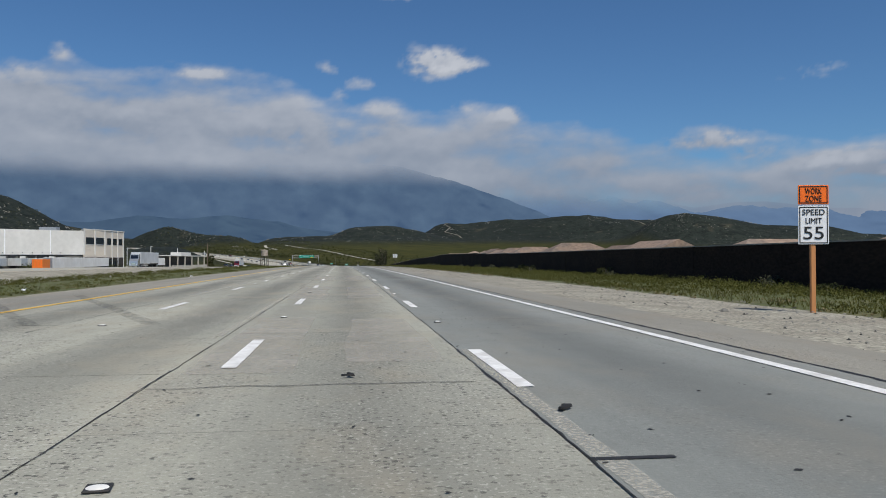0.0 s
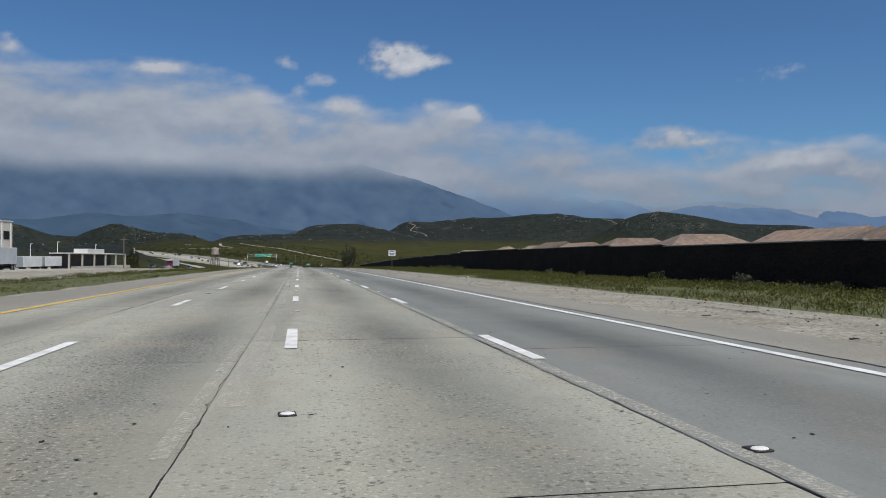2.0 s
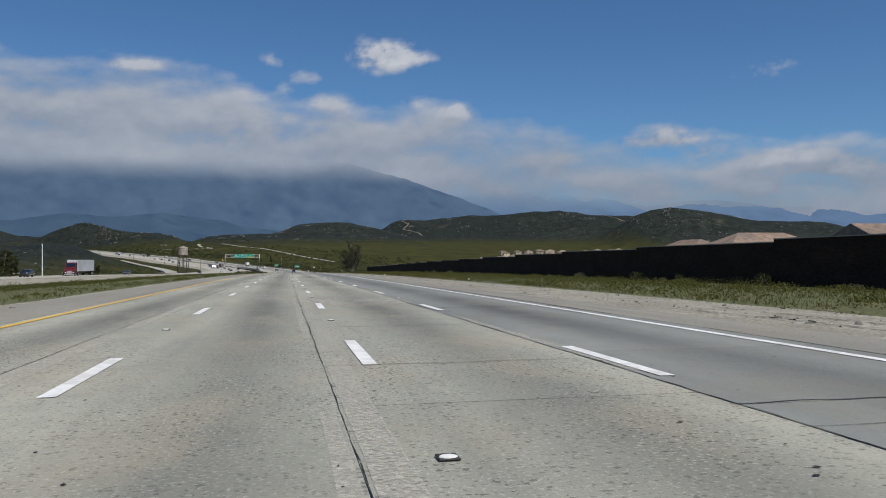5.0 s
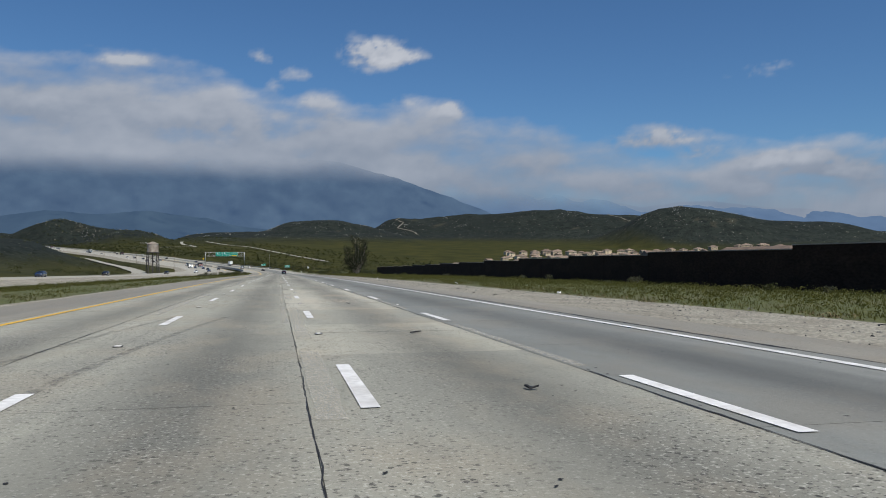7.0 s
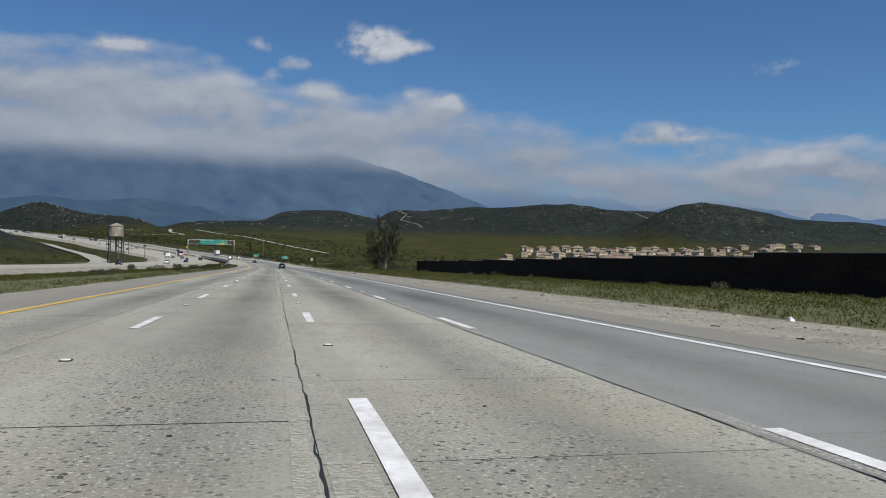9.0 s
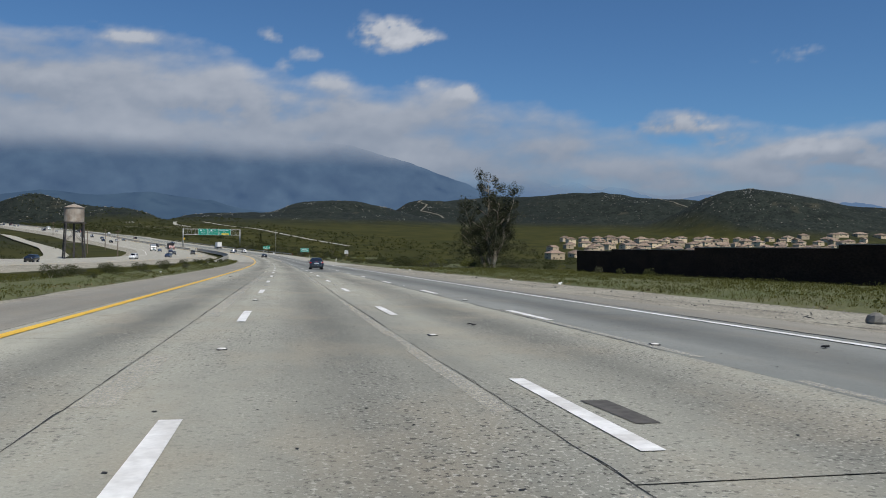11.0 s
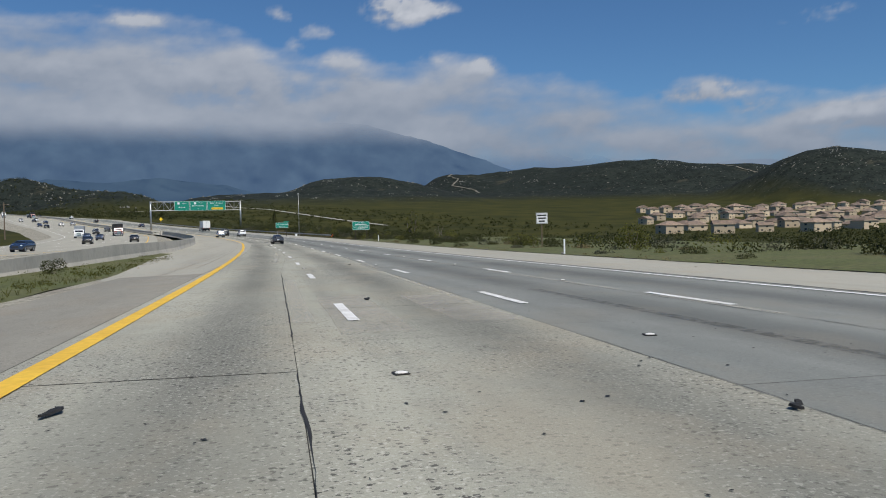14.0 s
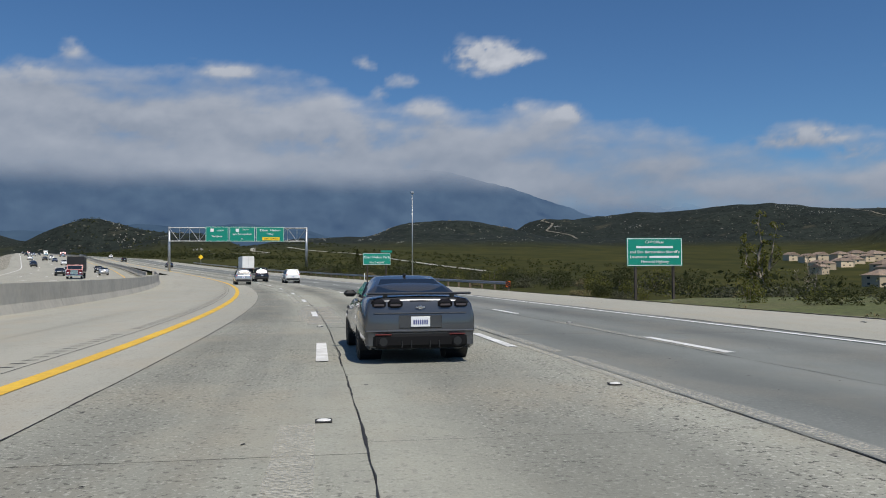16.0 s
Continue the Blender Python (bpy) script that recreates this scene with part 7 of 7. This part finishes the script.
# raised reflective markers in the gaps between the dashes
mkr = thing("lane_marker", "white raised pavement marker on a black adhesive pad", "road marker", "raised lane markers")
part("pad", Geo().soft_box((0, 0, 0.004), (0.105, 0.115, 0.010), 0.004), M["tar"], mkr)
part("dome", Geo().loft([[(q * 0.047 * math.cos(a), q * 0.038 * math.sin(a) - 0.012, h + 0.003) for a in np.linspace(0, 2 * math.pi, 13)[:-1]] for q, h in ((1.0, 0.005), (0.85, 0.011), (0.45, 0.015))]), M["white_line"], mkr)
i = 0
for line in (LINE_A, LINE_B, LINE_C):
    for k in range(-1, 66):
        if sr.random() < 0.22:
            continue
        m = on_road(PHASE[line] + k * PERIOD + PERIOD * 0.625, line + sr.uniform(-0.04, 0.04), 0.002, sr.uniform(-8, 8))
        if i:
            copy_thing(mkr, m)
        else:
            mkr.matrix_basis = m
        i += 1

# scraps of tyre, stones and litter
scrap = []
for v in range(3):
    r = random.Random(v + 70)
    g = Geo()
    n = 9
    L = (0.24, 0.15, 0.11)[v]
    rings = []
    for k in range(n):
        f = k / (n - 1)
        w = 0.012 + 0.018 * math.sin(math.pi * f) * r.uniform(0.5, 1.2)
        x, y, z = (f - 0.5) * L, 0.03 * math.sin(f * 5 + v), 0.009 + 0.012 * abs(math.sin(f * 4 + v * 2))
        rings.append([(x, y - w, z - 0.008), (x, y + w, z - 0.008), (x, y + w * 0.8, z + 0.006), (x, y - w * 0.8, z + 0.006)])
    g.loft(rings)
    ob = thing("tyre_scrap", "torn black scrap of tyre rubber on the pavement", "debris", "tyre scraps")
    part("tread", g, M["rubber"], ob)
    scrap.append(ob)
spots_ = [(6.2, 0.0, 2), (4.7, 1.3, 1), (110.5, 6.25, 0), (111.7, 8.6, 0), (252.3, -0.65, 0), (252.1, -0.55, 1), (100.2, -0.18, 2), (540, -6.7, 2), (462, -5.4, 0), (461, -1.6, 1)]
spots_ += [(sr.uniform(0, 630), sr.choice((sr.uniform(3.9, 8.8), sr.uniform(-5.8, 3.6), sr.uniform(-8.2, -6.1))), sr.randrange(3)) for _ in range(72)] + [(sr.uniform(40, 300), sr.uniform(5.5, 8.9), sr.randrange(3)) for _ in range(60)]
done = set()
for s, o, v in spots_:
    m = on_road(s, o, 0.004 if -6 < o < 4 else -0.05, sr.uniform(0, 360))
    if v in done:
        copy_thing(scrap[v], m)
    else:
        scrap[v].matrix_basis = m
        done.add(v)
stone = thing("stone", "pale brown stone lying on the gravel", "stone", "stones on the verge")
rs = random.Random(3)
part("lump", Geo().loft([[(q * math.cos(a) * rs.uniform(0.8, 1.15), q * 0.8 * math.sin(a) * rs.uniform(0.8, 1.15), h) for a in np.linspace(0, 2 * math.pi, 9)[:-1]] for q, h in ((0.10, -0.02), (0.13, 0.04), (0.10, 0.10), (0.04, 0.13))]), M["boulder"], stone)
for i in range(40):
    s, o = (353.2, 6.9) if i == 0 else (sr.uniform(5, 560), sr.uniform(6.8, 9.4))
    m = on_road(s, o, -0.1, sr.uniform(0, 360)) @ Matrix.Diagonal((*(((1.6,) if i == 0 else (sr.uniform(0.2, 0.7),)) * 3), 1))
    if i:
        c = copy_thing(stone, m)
    else:
        c = stone
    c.matrix_basis = m
litter = thing("litter", "crumpled white litter at the edge of the weeds", "litter", "roadside litter")
part("wrapper", Geo().loft([[(-0.08, -0.05, 0), (0.07, -0.06, 0.01), (0.09, 0.05, 0), (-0.06, 0.06, 0.02)], [(-0.06, -0.04, 0.06), (0.05, -0.05, 0.09), (0.06, 0.04, 0.05), (-0.05, 0.04, 0.10)]]), M["sign_white"], litter)
for i in range(26):
    s, o = sr.uniform(10, 420), sr.uniform(8.2, 10.2)
    m = on_road(s, o if i % 4 else -sr.uniform(8.9, 10.5), -0.08, sr.uniform(0, 360)) @ Matrix.Diagonal((*((sr.uniform(0.4, 1.2),) * 3), 1))
    c = copy_thing(litter, m) if i else litter
    c.matrix_basis = m

# flecks of rubber, tar and grit strewn over the lanes and verges
for name, count, lo, hi, s_end, size, dz, mat, label in (("road_fleck", 9000, -6.0, 6.2, 640, 0.016, 0.004, "tar", "small dark flecks of tar and rubber on the lanes"),
                                                         ("verge_grit", 9000, 5.4, 9.2, 470, 0.030, -0.085, "boulder", "loose pale grit and pebbles on the verge"), ("verge_crumb", 2600, 4.0, 9.2, 470, 0.030, -0.08, "rubber", "dark crumbs of rubber and bark on the verge")):
    g, r = Geo(), random.Random(count + len(name))
    for k in range(count):
        s, o = s_end * r.random() ** 1.2, r.uniform(lo, hi)
        w, l, a = size * r.uniform(0.25, 1.1) ** 1.5, size * r.uniform(0.4, 1.6), r.uniform(0, 6.28)
        h = dz if o < 3.8 or dz < 0 else 0.004 - 0.05 * (o - 3.8) / 2.4
        if dz < 0 and o < 7.4:
            h = -0.03 - 0.055 * (o - 4) / 3.4
        x, y, z = road_pt(s, o, h)
        ca, sa = math.cos(a), math.sin(a)
        up_ = 0.003 if dz > 0 else w * 0.9
        n = len(g.v)
        g.v += [(x + ca * p * l - sa * q * w, y + sa * p * l + ca * q * w, z) for p, q in ((-1, -0.4), (0.2, -1), (1, 0.3), (-0.3, 1))] + [(x, y, z + up_)]
        g.f += [(n, n + 1, n + 4), (n + 1, n + 2, n + 4), (n + 2, n + 3, n + 4), (n + 3, n, n + 4)]
    tagged(part(name, g, M[mat]), label, "debris", kind="stuff")

# ---- road slabs, piece by piece ----
def slab_geo(s0, s1, k, lift):
    gap = 0.0025
    g = ribbon(s0 + gap, s1 - gap, [lambda s: joint(k, s) + gap, lambda s: (joint(k, s) + joint(k + 1, s)) / 2, lambda s: joint(k + 1, s) - gap], lift, 1.6)
    return g


# stretches of the second lane relaid in paler concrete
PALE = ((194.2, 198.7), (207.5, 212.0), (216.5, 235.3), (236.9, 243.1))
far, far_outer = Geo(), Geo()
srng = random.Random(5)
for k in range(4):
    s = -60 + k * 0.7
    while s < 1240:
        length = srng.uniform(2.6, 3.6) if s < 640 else 9.0
        if k == 2:
            length = next((q - s for q in sorted(p for r in PALE for p in r) if 0.1 < q - s < length), length)
        lift = srng.uniform(-0.004, 0.0)
        smooth_lane = k == 3 or (k == 2 and s > 392)
        if -2 < s < 244 or 330 < s < 640:
            near_piece = (s < 244 and k in (1, 2, 3)) or (s > 330 and k in (0, 1, 2))
        else:
            near_piece = False
        if near_piece and len(road.children) < 620:
            relaid = k == 2 and any(a < s + length / 2 < b for a, b in PALE)
            part("slab", slab_geo(s, s + length, k, lift), M["outer"] if smooth_lane else M["slab_pale"] if relaid else M["slab"], road)
        else:
            g = slab_geo(s, s + length, k, lift)
            run = far_outer if smooth_lane else far
            n = len(run.v)
            run.v += g.v
            run.uv += g.uv
            run.f += [tuple(n + i for i in q) for q in g.f]
        s += length
tagged(part("slab_run", far, M["slab_far"], road, "run of worn concrete slabs"), kind="stuff")
M["outer_far"] = concrete_road("outer_lane_far", (0.215, 0.228, 0.212), (0.255, 0.265, 0.245), (0.15, 0.158, 0.150), False, LANES, 0.22)
tagged(part("slab_run", far_outer, M["outer_far"], road, "run of darker grey slabs in the outer lane"), kind="stuff")
